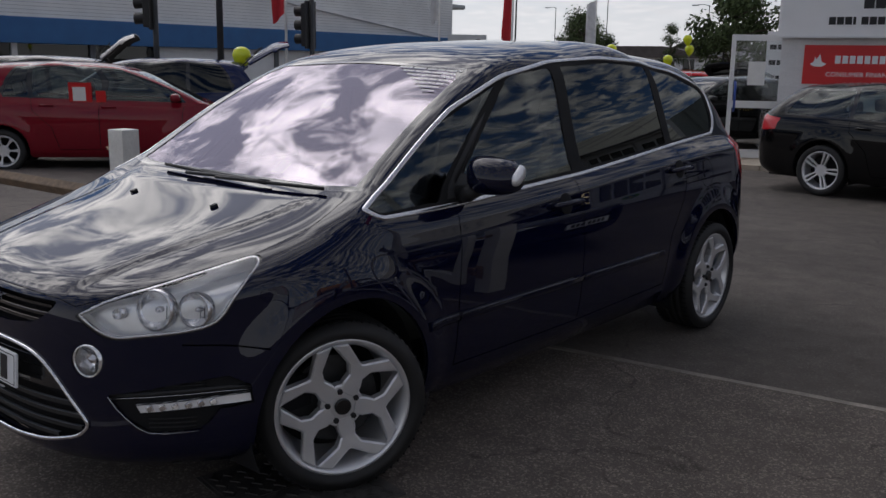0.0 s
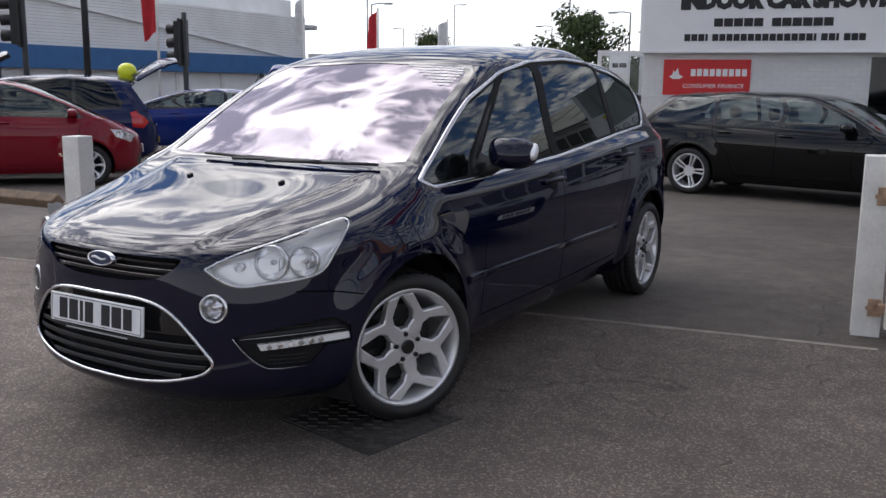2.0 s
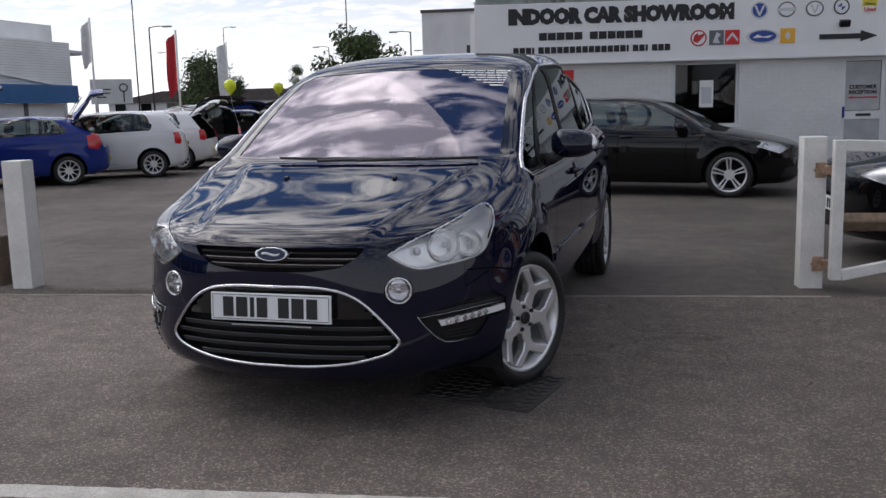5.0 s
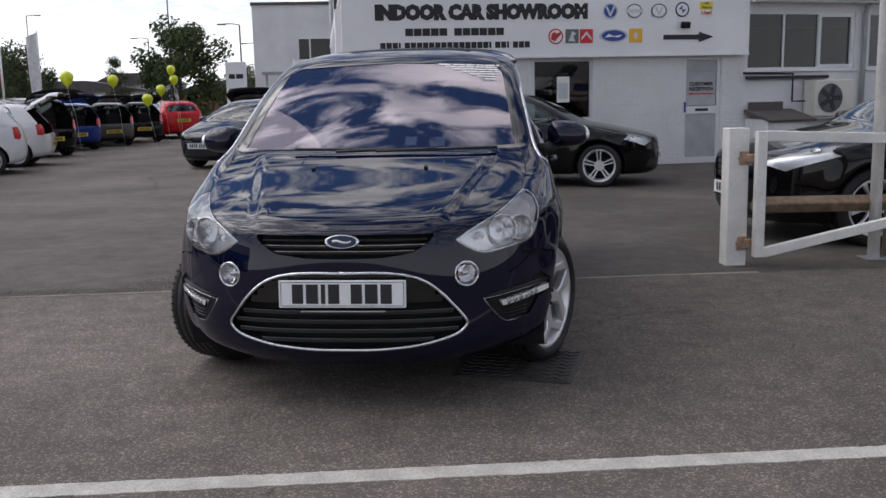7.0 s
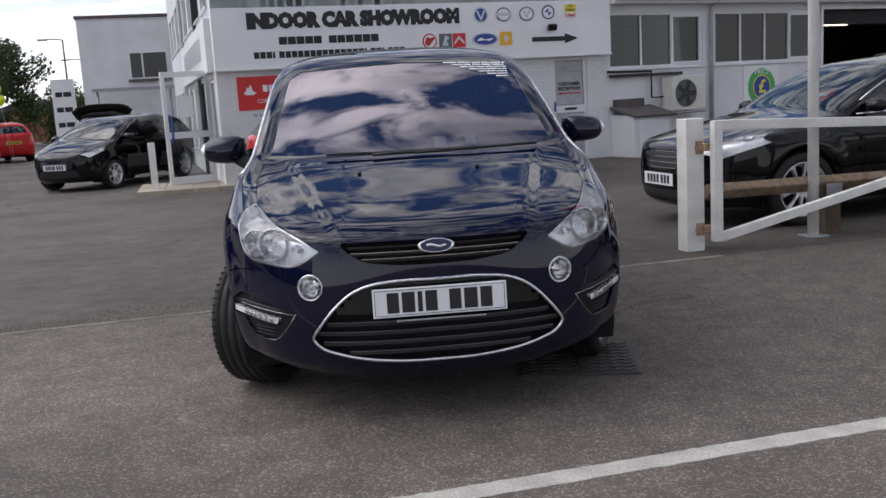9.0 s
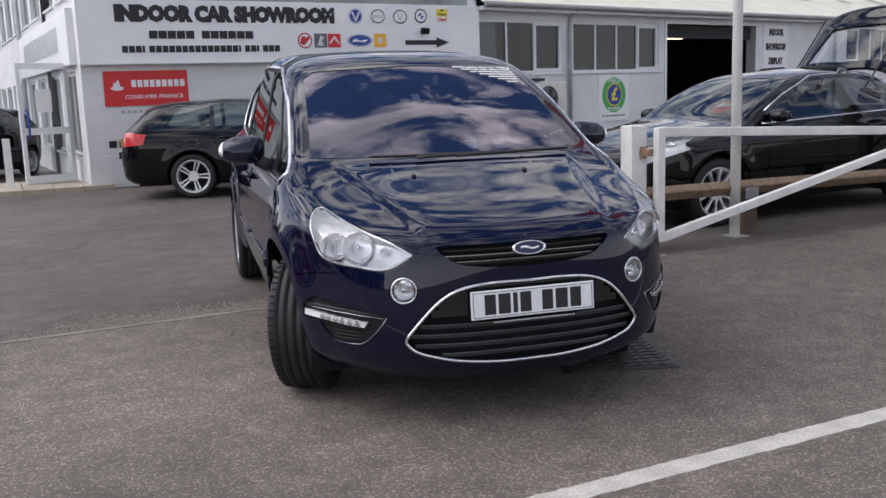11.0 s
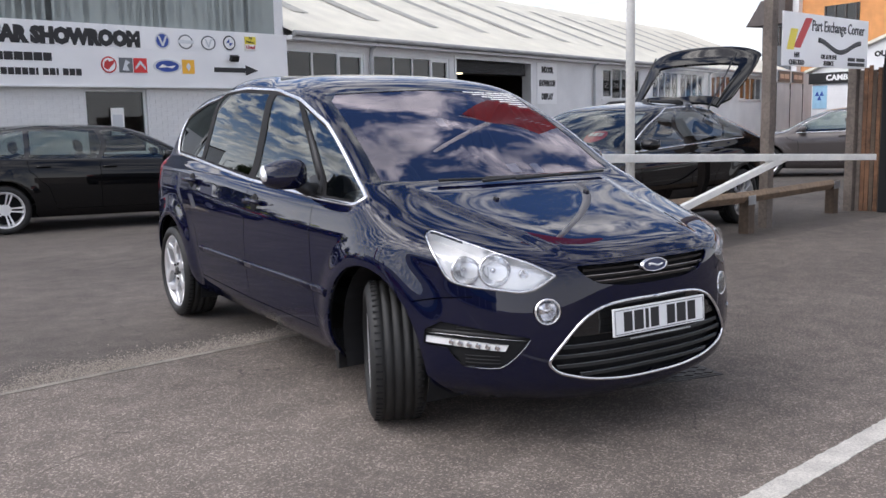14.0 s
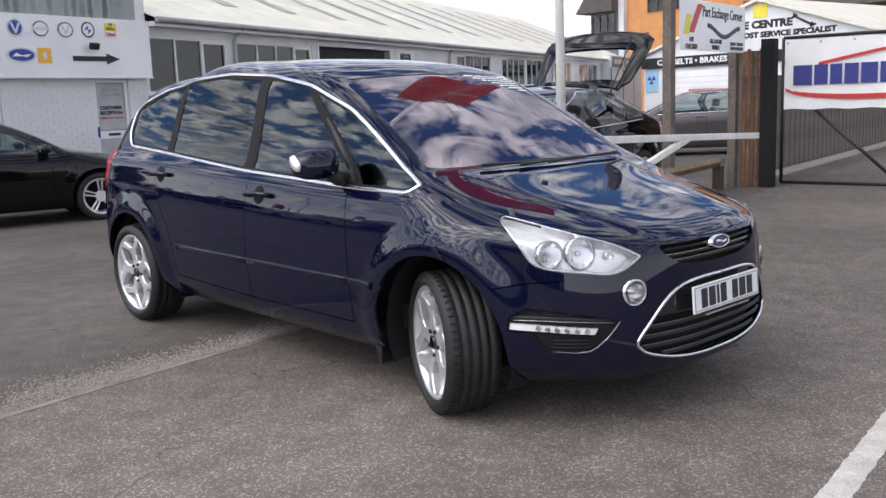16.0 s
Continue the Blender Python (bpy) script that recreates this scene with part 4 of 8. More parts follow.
    # bumpers
    R.append(("front_bumper", [(-0.01, -0.1), s_(s.side(0.32, 0.25), -0.1), s.side(0.34, 0.45), s.side(0.34, 0.60), s.side(0.45, 0.625), s.side(0.57, 0.635), s.near((0.70, 0.60, 0.66)), s.near((0.775, 0.46, 0.72)), s.near((0.79, 0.44, 0.745)), (-0.01, 5.15)]))
    R.append(("rear_bumper", [(1.01, -0.1), s_(s.side(-3.18, 0.3), -0.1), s.side(-3.18, 0.62), s.side(-3.3, 0.63), s.side(-3.46, 0.68), (0.9, 3.55), (1.01, 3.55)]))
    R.append(("roof", [(-0.01, 10.0), (0.2, 10.0), (0.4, 10.25), (0.8, 10.25), (0.9, 10.0), (1.01, 10.1), (1.01, 14), (-0.01, 14)]))
    R.append(("sill", [s_(s.side(-0.5, 0.3), -0.1), s_(s.side(-2.35, 0.33), -0.1), s.side(-2.3, 0.363), s.side(-0.5, 0.333)]))
    R.append(("front_wing", [s_(s.side(0.6, 0.5), -0.1), s_(s.side(-0.547, 0.3), -0.1), s.side(-0.547, 0.33), s.side(-0.56, 0.97), s.near((-0.2, 0.76, 1.04)), (0.2, 8), (0.1, 7.9), (0.1, 5.3)]))
    return R


def s_(uv, v):
    return (uv[0], v)


def strip_uv(line, w):
    L, R = [], []
    for i, p in enumerate(line):
        q, r = line[min(i + 1, len(line) - 1)], line[max(i - 1, 0)]
        d = Vector(((q[0] - r[0]) * SU, (q[1] - r[1]) * SV))
        n = Vector((-d.y, d.x)).normalized() * w / 2
        L.append((p[0] + n.x / SU, p[1] + n.y / SV))
        R.append((p[0] - n.x / SU, p[1] - n.y / SV))
    return L + R[::-1]


HERO_DLO = [(-0.10, 1.002), (-0.165, 0.957), (-0.49, 0.962), (-0.64, 0.968), (-1.48, 1.012), (-2.40, 1.085), (-2.98, 1.125, 0.08), (-3.03, 1.21, 0.1), (-3.005, 1.375, 0.08), (-2.66, 1.475), (-2.25, 1.518), (-1.82, 1.532), (-1.45, 1.508), (-1.04, 1.444), (-0.565, 1.279), (-0.345, 1.142)]
HERO_LAMP = [(0.752, 0.456, 0.716), (0.69, 0.55, 0.775), (0.60, 0.62, 0.815), (0.48, 0.672, 0.852), (0.36, 0.712, 0.882), (0.302, 0.735, 0.892), (0.308, 0.765, 0.866), (0.355, 0.785, 0.835), (0.42, 0.797, 0.78), (0.462, 0.783, 0.718), (0.50, 0.76, 0.69), (0.566, 0.72, 0.676), (0.646, 0.648, 0.666), (0.70, 0.575, 0.657), (0.735, 0.52, 0.676)]
HERO_LAMP_EDGE = [(0.535 + (x - 0.535) * 1.05, 0.655 + (y - 0.655) * 1.05, 0.77 + (z - 0.77) * 1.075) for x, y, z in HERO_LAMP]
HERO_UPPER = [(-0.02, 0.748), (0.375, 0.748), (0.345, 0.71), (0.28, 0.672), (0.15, 0.655), (-0.02, 0.652)]
HERO_LOWER = [(-0.02, 0.598), (0.20, 0.596), (0.315, 0.575), (0.40, 0.51), (0.508, 0.375, 0.02), (0.46, 0.33, 0.02), (0.33, 0.292), (0.16, 0.275), (-0.02, 0.27)]
HERO_DRL = [(0.683, 0.632, 0.449), (0.56, 0.74, 0.46), (0.41, 0.842, 0.471), (0.406, 0.845, 0.443), (0.56, 0.74, 0.433), (0.672, 0.64, 0.424)]
HERO_VENT = [(0.738, 0.565, 0.477), (0.61, 0.685, 0.508), (0.46, 0.803, 0.53), (0.405, 0.845, 0.495), (0.40, 0.85, 0.436), (0.488, 0.79, 0.425), (0.505, 0.778, 0.395), (0.535, 0.752, 0.357), (0.65, 0.66, 0.353), (0.705, 0.607, 0.405)]
HERO_BONNET = [(0.80, 0.0, 0.765), (0.795, 0.2, 0.765), (0.785, 0.37, 0.765), (0.762, 0.445, 0.742), (0.695, 0.545, 0.785), (0.60, 0.614, 0.824), (0.48, 0.668, 0.861), (0.30, 0.728, 0.902), (0.15, 0.74, 0.945), (-0.02, 0.735, 1.0), (-0.11, 0.72, 1.038)]


def build_hero():
    car = thing("car", pose(-2.816, 2.785, 0, 0, 0, 261.0), "dark blue metallic people carrier with dark rear windows and alloy wheels", "car")
    s = HSK
    u, v, T, names = cut_skin(s, hero_regions(), 230, 118)
    body = {"": ("quarter_panel", NAVY), "front_wing": ("front_wing", NAVY), "front_door": ("front_door", NAVY), "rear_door": ("rear_door", NAVY), "sill": ("sill", NAVY), "tail_lamp": ("tail_lamp", M["redlamp"]), "pillar": ("window_pillar", M["dark"]), "lamp_edge": ("headlight_seal", M["glossblack"])}
    mid = {"bonnet": ("bonnet", NAVY), "front_bumper": ("front_bumper", NAVY), "rear_bumper": ("rear_bumper", NAVY), "roof": ("roof", NAVY), "tailgate": ("tailgate", NAVY), "windscreen_edge": ("windscreen_border", M["glossblack"])}
    made = {}
    # small leftovers of the side skin are panels of their own
    rest = T[names == ""]
    root = {}

    def find(a):
        while root.setdefault(a, a) != a:
            root[a] = root[root[a]]
            a = root[a]
        return a

    for a, b, c in rest.tolist():
        root[find(a)] = find(b)
        root[find(b)] = find(c)
    comp = np.array([find(a) for a in rest[:, 0].tolist()])
    ids, cnt = np.unique(comp, return_counts=True)
    for q in ids[np.argsort(-cnt)][1:]:
        for sd in (1, -1):
            put("trim_panel", skin_mesh(s, u, v, rest[comp == q], (sd,), 0, 0.012), NAVY, car)
    main = rest[comp == ids[np.argmax(cnt)]]
    for key, (nm, mt) in body.items():
        t = T[names == key] if key else main
        for sd in (1, -1):
            made[key, sd] = put(nm, skin_mesh(s, u, v, t, (sd,), -0.004 if key in ("pillar", "lamp_edge") else 0, 0.012, fit=1 if key == "pillar" else 0), mt, car)
    for key, (nm, mt) in mid.items():
        made[key] = put(nm, skin_mesh(s, u, v, T[names == key], (1, -1), 0, 0.012, 3 if key == "bonnet" else 0), mt, car)
    tagged(made["bonnet"], "dark blue domed bonnet with two creases")
    glass = {"quarter_glass": "sideglass", "front_glass": "sideglass", "rear_glass": "privacy", "back_glass": "privacy"}
    for key, mt in glass.items():
        for sd in (1, -1):
            put("side_window", skin_mesh(s, u, v, T[names == key], (sd,), -0.007, fit=1), M[mt], made.get((("front_door" if key != "rear_glass" else "rear_door"), sd), car) if key in ("front_glass", "rear_glass") else car, "dark privacy glass" if mt == "privacy" else "green tinted side glass")
    put("windscreen", skin_mesh(s, u, v, T[names == "windscreen"], (1, -1), -0.003, fit=2), M["screen"], car, "heat reflecting windscreen with a violet sheen")
    put("rear_window", skin_mesh(s, u, v, T[names == "rear_glass_hatch"], (1, -1), -0.004), M["privacy"], car, "dark privacy glass")
    solid = np.isin(names, ["", "front_wing", "front_door", "rear_door", "sill", "gap", "bonnet", "front_bumper", "rear_bumper", "tailgate", "tail_lamp", "strip_lamp", "roof"])
    put("inner_shell", skin_mesh(s, u, v, T[solid], (1, -1), -0.022), M["dark"], car)
    vent = names == "side_vent"
    for sd in (1, -1):
        # headlight: lens, housing, reflectors
        lamp = put("headlight", skin_mesh(s, u, v, T[names == "lamp"], (sd,), 0.001), M["lens"], car, "clear headlight with bright reflectors")
        put("housing", skin_mesh(s, u, v, T[names == "lamp"], (sd,), -0.05, -0.05), M["lamphousing"], lamp)
        part("lamp_rim", ribbon(s, [s.near(p) for p in smooth_loop(HERO_LAMP, (0,))], 0.009, 0.002, sd, True), M["satin"], lamp)
        for (x, y, z, r, nm) in ((0.502, 0.712, 0.733, 0.050, "dipped_beam"), (0.592, 0.635, 0.735, 0.058, "main_beam"), (0.672, 0.548, 0.722, 0.016, "side_light")):
            d = Vector((0.93, 0.34 * sd, 0.10)).normalized()
            p = Vector((x, y * sd, z)) + d * 0.012
            q = d.to_track_quat("Y", "Z").to_matrix().to_4x4()
            bm = bmesh.new()
            add_lathe(bm, [(r * 0.12, -r * 0.8), (r * 0.5, -r * 0.62), (r * 0.85, -r * 0.2), (r, 0.0), (r * 1.04, 0.002), (r * 1.05, -0.03)], 32)
            bowl = part(nm, bm, M["lampbowl"], lamp, m=Matrix.Translation(p) @ q, smooth=True)
            bm = bmesh.new()
            add_lathe(bm, [(0.0005, -0.004), (r * 0.14, -0.006), (r * 0.19, -0.016), (r * 0.19, -r * 0.7)], 16)
            part("bulb", bm, M["chrome"], bowl, smooth=True)
            if r > 0.03:
                bm = bmesh.new()
                add_lathe(bm, [(r * 1.02, -0.004), (r * 1.03, 0.010), (r * 1.10, 0.011), (r * 1.13, -0.006)], 32)
                part("bezel", bm, M["satin"], bowl, smooth=True)
                bm = bmesh.new()
                for k in range(-2, 3):
                    h = r * 0.9 * math.sqrt(max(0.0, 1 - (k / 2.8) ** 2))
                    add_box(bm, k * r * 0.3 - 0.001, k * r * 0.3 + 0.001, -r * 0.55, -r * 0.5, -h * 0.7, h * 0.25)
                part("reflector_ribs", bm, M["darkchrome"], bowl)
        # round fog lamp
        p, nn = along(s, [s.front(0.498, 0.578)], sd, 0.0)
        q = Vector((0.93, 0.33 * sd, 0.02)).normalized().to_track_quat("Y", "Z").to_matrix().to_4x4()
        m = Matrix.Translation(Vector(p[0])) @ q
        fog = part("fog_lamp", disc(0.047, -0.02, 0.004, 32, 0.006), M["lens"], car, "round clear fog lamp", m=m, smooth=True)
        bm = bmesh.new()
        add_lathe(bm, [(0.008, -0.045), (0.03, -0.036), (0.044, -0.012), (0.046, 0.001), (0.052, 0.003), (0.053, -0.02)], 32)
        part("reflector", bm, M["lampbowl"], fog, smooth=True)
        part("bulb", disc(0.011, -0.045, -0.012, 16, 0.004), M["chrome"], fog, smooth=True)
        # strip lamp and vent under it
        vt = put("side_vent", skin_mesh(s, u, v, T[vent], (sd,), -0.012, -0.014), M["dark"], car, "black vent insert")
        dr = put("running_lamp", skin_mesh(s, u, v, T[names == "strip_lamp"], (sd,), -0.002, 0.012), M["amber"], vt, "clear strip of daytime lamps")
        bm = bmesh.new()
        P, Nn = along(s, [s.near(((1 - k / 9) * 0.678 + k / 9 * 0.41, (1 - k / 9) * 0.636 + k / 9 * 0.842, 0.437 + 0.02 * k / 9)) for k in range(10)], sd, 0.002)
        for k in range(1, 7):
            q = Vector(Nn[k]).to_track_quat("Y", "Z").to_matrix().to_4x4()
            add_box(bm, -0.010, 0.010, -0.002, 0.005, -0.009, 0.009, 0.002, Matrix.Translation(Vector(P[k])) @ q @ pose(0, 0, 0, 0, 28 * sd, 0))
        part("lamp_facets", bm, M["chrome"], dr)
        top_edge = [s.near(p) for p in ((0.395, 0.85, 0.489), (0.47, 0.802, 0.49), (0.56, 0.735, 0.487), (0.66, 0.64, 0.481), (0.738, 0.565, 0.474))]
        part("vent_bar", ribbon(s, top_edge, 0.016, 0.006, sd, sink=0.010), M["blackplastic"], vt)
        part("vent_line", ribbon(s, [(q[0], q[1] - 0.05) for q in top_edge], 0.004, 0.003, sd, sink=0.004), M["darkchrome"], vt)
        part("vent_trim", ribbon(s, [s.near(p) for p in ((0.738, 0.565, 0.472), (0.724, 0.585, 0.437), (0.705, 0.607, 0.405), (0.68, 0.632, 0.373), (0.655, 0.655, 0.355), (0.62, 0.69, 0.351), (0.54, 0.75, 0.354))], 0.005, 0.004, sd), M["darkchrome"], vt)
        for z in (0.40, 0.385, 0.37, 0.512, 0.503):
            lo, hi = (0.62, 0.74) if z > 0.45 else (0.66, 0.74)
            part("vent_slat", ribbon(s, [s.near((0.66 - 0.12 * k / 4 if z < 0.45 else 0.60 - 0.10 * k / 4, lo + (hi - lo) * k / 4, z)) for k in range(5)], 0.004, 0.003, sd, sink=0.010), M["blackplastic"], vt)
        # bright window surround
        uv = [s.side(*p) for p in dense(rounded(HERO_DLO, 0.06, 6), 0.05)]
        part("window_surround", ribbon(s, uv, 0.021, 0.007, sd, True), M["satin"], car, "bright metal window surround")
        # door mouldings, handles
        for a, b, dr_ in ((-0.36, -0.545, "front_wing"), (-0.555, -1.425, "front_door"), (-1.44, -2.22, "rear_door")):
            uv = [s.side(a + (b - a) * k / 8, 0.532 + 0.012 * -(a + (b - a) * k / 8) / 2.4) for k in range(9)]
            part("side_moulding", ribbon(s, uv, 0.036 if dr_ != "rear_door" else 0.034, 0.012, sd), NAVY, made[dr_, sd], "dark blue rubbing strip with a raised top bead")
            # extra bead in body paint, added to catch the strip's sky highlight
            part("strip_highlight", ribbon(s, [(q[0], q[1] + 0.07) for q in uv], 0.012, 0.017, sd), NAVY, made[dr_, sd])
        for x, z, dr_ in ((-1.29, 0.895, "front_door"), (-2.385, 0.965, "rear_door")):
            P, Nn = along(s, [s.side(x, z)], sd, 0.0)
            q = Vector(Nn[0]).to_track_quat("Y", "Z").to_matrix().to_4x4()
            m = Matrix.Translation(Vector(P[0])) @ q
            h = part("door_handle", tube([(-0.105, 0.002, 0), (-0.09, 0.03, 0.004), (-0.03, 0.042, 0.006), (0.05, 0.04, 0.004), (0.1, 0.024, 0), (0.11, 0.0, -0.002)], 0.0125, 10), NAVY, made[dr_, sd], m=m, smooth=True)
            # flat dark disc paints the shade of the scoop behind the handle
            bm = bmesh.new()
            rings = add_lathe(bm, [(0.048, 0.0015), (0.046, 0.003), (0.02, 0.0035)], 28)
            bm.faces.new(rings[-1])
            part("handle_recess", bm, M["dark"], h, m=pose(0, 0, 0.002))
        # mirror
        mi = part("door_mirror", mirror_bm(), NAVY, car, "dark blue door mirror with a clear indicator", smooth=True, m=Matrix.Diagonal((1, sd, 1, 1)) @ pose(-0.665, 0.965, 1.078, 0, 0, 18))
        part("mirror_arm", tube([(0.01, -0.07, -0.05), (0.0, -0.11, -0.075), (-0.02, -0.165, -0.085)], 0.032, 10, 0.036), M["blackplastic"], mi, smooth=True)
        bm = prism([(-0.09, -0.052), (-0.085, 0.055), (0.05, 0.056), (0.085, 0.03), (0.085, -0.045), (0.05, -0.056)], 0, 0.003, pose(-0.066, 0.0, 0.0, 0, 0, 90))
        part("mirror_glass", bm, M["chrome"], mi)
        bm = bmesh.new()
        bmesh.ops.create_uvsphere(bm, u_segments=20, v_segments=12, radius=1.0)
        for w_ in bm.verts:
            x_, y_, z_ = w_.co
            w_.co = (0.014 + 0.054 * x_, 0.094 + 0.022 * math.copysign(abs(y_) ** 0.7, y_), 0.008 + (0.034 - 0.008 * y_) * math.copysign(abs(z_) ** 0.8, z_) - 0.015 * x_)
        part("indicator", bm, M["lamphousing"], mi, "clear indicator lens", smooth=True)
        sail = [s.side(*p) for p in dense([(-0.54, 0.984), (-0.70, 0.99), (-0.75, 1.05), (-0.65, 1.08)], 0.03)]
        P, Nn = along(s, sail, sd, 0.004)
        bm = bmesh.new()
        bm.faces.new([bm.verts.new(p) for p in P])
        part("mirror_sail", bm, M["blackplastic"], mi, m=(Matrix.Diagonal((1, sd, 1, 1)) @ pose(-0.665, 0.965, 1.078, 0, 0, 18)).inverted())
        # quarter window bar
        bm = tube([along(s, [s.side(-0.55, 0.985)], sd, -0.03)[0][0], along(s, [s.side(-1.02, 1.42)], sd, -0.03)[0][0]], 0.02, 8)
        part("window_bar", bm, M["blackplastic"], car)
        flap = prism([(-0.405, 0.15), (-0.425, 0.15), (-0.465, 0.30), (-0.44, 0.34), (-0.40, 0.30)], 0.66 * sd, 0.835 * sd)
        part("mud_flap", flap, M["blackplastic"], car)
        # wheel arch liners
        for wx, wz, wr in HERO_WHEELS:
            bm = bmesh.new()
            rg = []
            for a in range(-25, 206, 10):
                c, sn = math.cos(radians(a)), math.sin(radians(a))
                rg.append([bm.verts.new((wx + (wr + 0.012) * c, yy * sd, wz + (wr + 0.012) * sn)) for yy in (0.82, 0.5)])
            for a, b in zip(rg, rg[1:]):
                bm.faces.new((a[0], a[1], b[1], b[0]))
            bm.faces.new([r[1] for r in rg])
            part("arch_liner", bm, M["dark"], car)
    # upper grille: backing, slats, oval badge
    gr = part("upper_grille", back_plate(s, HERO_UPPER, 0.05), M["dark"], car, "black upper grille with three bright-edged bars")
    for z in (0.675, 0.70, 0.727):
        part("grille_bar", slat(s, z, 0.34 if z > 0.68 else 0.28, 0.009, 0.012), M["glossblack"], gr)
    for z in (0.706, 0.682):
        part("bar_trim", slat(s, z, 0.335 if z > 0.69 else 0.29, 0.003, 0.006), M["satin"], gr)
    m = pose(0.835, 0, 0.724, 0, 0, 0) @ pose(0, 0, 0, 0, -8, 0)
    bm = bmesh.new()
    rings = add_lathe(bm, [(1.0, -0.02), (1.0, 0.004), (0.93, 0.009), (0.86, 0.006)], 40, "x")
    bm.faces.new(rings[-1])
    for w_ in bm.verts:
        w_.co.y *= 0.072
        w_.co.z *= 0.028
    ba = part("badge", bm, M["chrome"], car, "oval dark blue badge with a bright rim", m=m, smooth=True)
    bm = bmesh.new()
    rings = add_lathe(bm, [(0.84, 0.004), (0.8, 0.0085)], 40, "x")
    bm.faces.new(rings[-1])
    for w_ in bm.verts:
        w_.co.y *= 0.072
        w_.co.z *= 0.028
    part("badge_field", bm, M["badgeblue"], ba)
    bm = bmesh.new()
    add_tube(bm, [(0.0095, -0.038 + 0.076 * k / 12, 0.004 * math.sin(k * 0.52 + 0.4)) for k in range(13)], 0.0052, 6, 0.0035)
    part("badge_mark", bm, M["inkwhite"], ba)
    # lower grille: backing, slats, bright surround
    lg = part("lower_grille", back_plate(s, HERO_LOWER, 0.06), M["dark"], car, "wide black lower grille inside a bright rim")
    for z, w in ((0.575, 0.29), (0.545, 0.34), (0.515, 0.37), (0.485, 0.40)):
        part("grille_panel", slat(s, z, w, 0.0305, 0.03), M["glossblack"], lg)
    for z, w in ((0.43, 0.44), (0.392, 0.475), (0.352, 0.46), (0.312, 0.36)):
        part("grille_bar", slat(s, z, w, 0.013, 0.012), M["blackplastic"], lg)
        part("bar_edge", slat(s, z + 0.007, w, 0.0015, 0.009), M["greysign"], lg)
    half = [s.front(*p) for p in dense(rounded(HERO_LOWER, 0.06), 0.03) if p[0] > 0.004]
    P = [Vector(q) for q in along(s, half, 1, 0.003)[0]]
    k = max(range(len(P)), key=lambda i: (P[i] - P[i - 1]).length)
    P = P[k:] + P[:k]
    for _ in range(4):
        P = [P[0]] + [(P[i - 1] + P[i] * 2 + P[i + 1]) * 0.25 for i in range(1, len(P) - 1)] + [P[-1]]
    P[0].z, P[-1].z = P[1].z, P[-2].z
    loop = P + [Vector((q.x, -q.y, q.z)) for q in reversed(P)]
    bm = bmesh.new()
    n = len(loop)
    rg = add_tube(bm, loop, 0.0068, 8, caps=False)
    for k in range(8):
        bm.faces.new((rg[-1][k], rg[-1][(k + 1) % 8], rg[0][(k + 1) % 8], rg[0][k]))
    part("grille_surround", bm, M["chrome"], lg, "polished rim")
    # number plate with plain bars
    m = pose(0.872, 0, 0.517, 0, -4, 0)
    pl = part("number_plate", box(-0.006, 0.004, -0.26, 0.26, -0.056, 0.056, 0.003), M["plate"], car, "white number plate with black marks", m=m)
    x = -0.205
    for k, w in enumerate((0.046, 0.05, 0.018, 0.046, None, 0.046, 0.052, 0.046)):
        if w is None:
            x += 0.035
            continue
        part("plate_mark", box(0.003, 0.0052, x, x + w, -0.0395, 0.0395), M["ink"], pl)
        x += w + 0.0115
    for yy in (-0.251, 0.251):
        part("plate_edge", box(0.003, 0.005, yy - 0.001, yy + 0.001, -0.048, 0.048), M["ink"], pl)
    for zz in (-0.048, 0.048):
        part("plate_edge", box(0.003, 0.005, -0.25, 0.25, zz - 0.001, zz + 0.001), M["ink"], pl)
    bm = bmesh.new()
    for k in range(24):
        add_box(bm, 0.0, 0.002, -0.17 + k * 0.0145, -0.17 + k * 0.0145 + 0.011, -0.074, -0.068)
    part("plate_slogan", bm, M["silverink"], pl)
    # wipers, washer jets
    for y0, y1, xa, xb in ((0.30, -0.42, -0.10, -0.15), (-0.20, 0.60, -0.085, -0.14)):
        pts = [Vector(along(s, [s.near((xa + (xb - xa) * k / 8, abs(y0 + (y1 - y0) * k / 8), 1.025))], 1 if y0 + (y1 - y0) * k / 8 >= 0 else -1, 0.018)[0][0]) for k in range(9)]
        w = part("wiper", tube(pts[:6], 0.008, 6, 0.006), M["blackplastic"], car, smooth=True)
        part("wiper_blade", tube([q + Vector((0.012, 0, -0.004)) for q in pts[2:]], 0.007, 6), M["rubber"], w, smooth=True)
    for y in (-0.27, 0.27):
        P, Nn = along(s, [s.near((0.12, abs(y), 0.97))], 1 if y > 0 else -1, 0.0)
        bm = bmesh.new()
        add_box(bm, -0.014, 0.014, -0.009, 0.009, -0.002, 0.011, 0.004)
        part("washer_jet", bm, M["blackplastic"], car, m=Matrix.Translation(Vector(P[0])) @ pose(0, 0, 0, 0, 14, 0))
    # sticker in the top corner of the windscreen, seen as rows of white bars
    bm = bmesh.new()
    for r in range(7):
        uvs = [s.near((-0.895 + r * 0.026, 0.245 + 0.045 * r, 1.478 - r * 0.0165)), s.near((-0.895 + r * 0.026, 0.595 - 0.002 * r, 1.478 - r * 0.0165))]
        a, b = [Vector(q) for q in along(s, uvs, 1, 0.003)[0]]
        k = 0.0
        while k < 0.98:
            e = min(1.0, k + random.uniform(0.08, 0.24))
            c0, c1 = a + (b - a) * k, a + (b - a) * e
            up = Vector((-0.0085, 0, 0.0055))
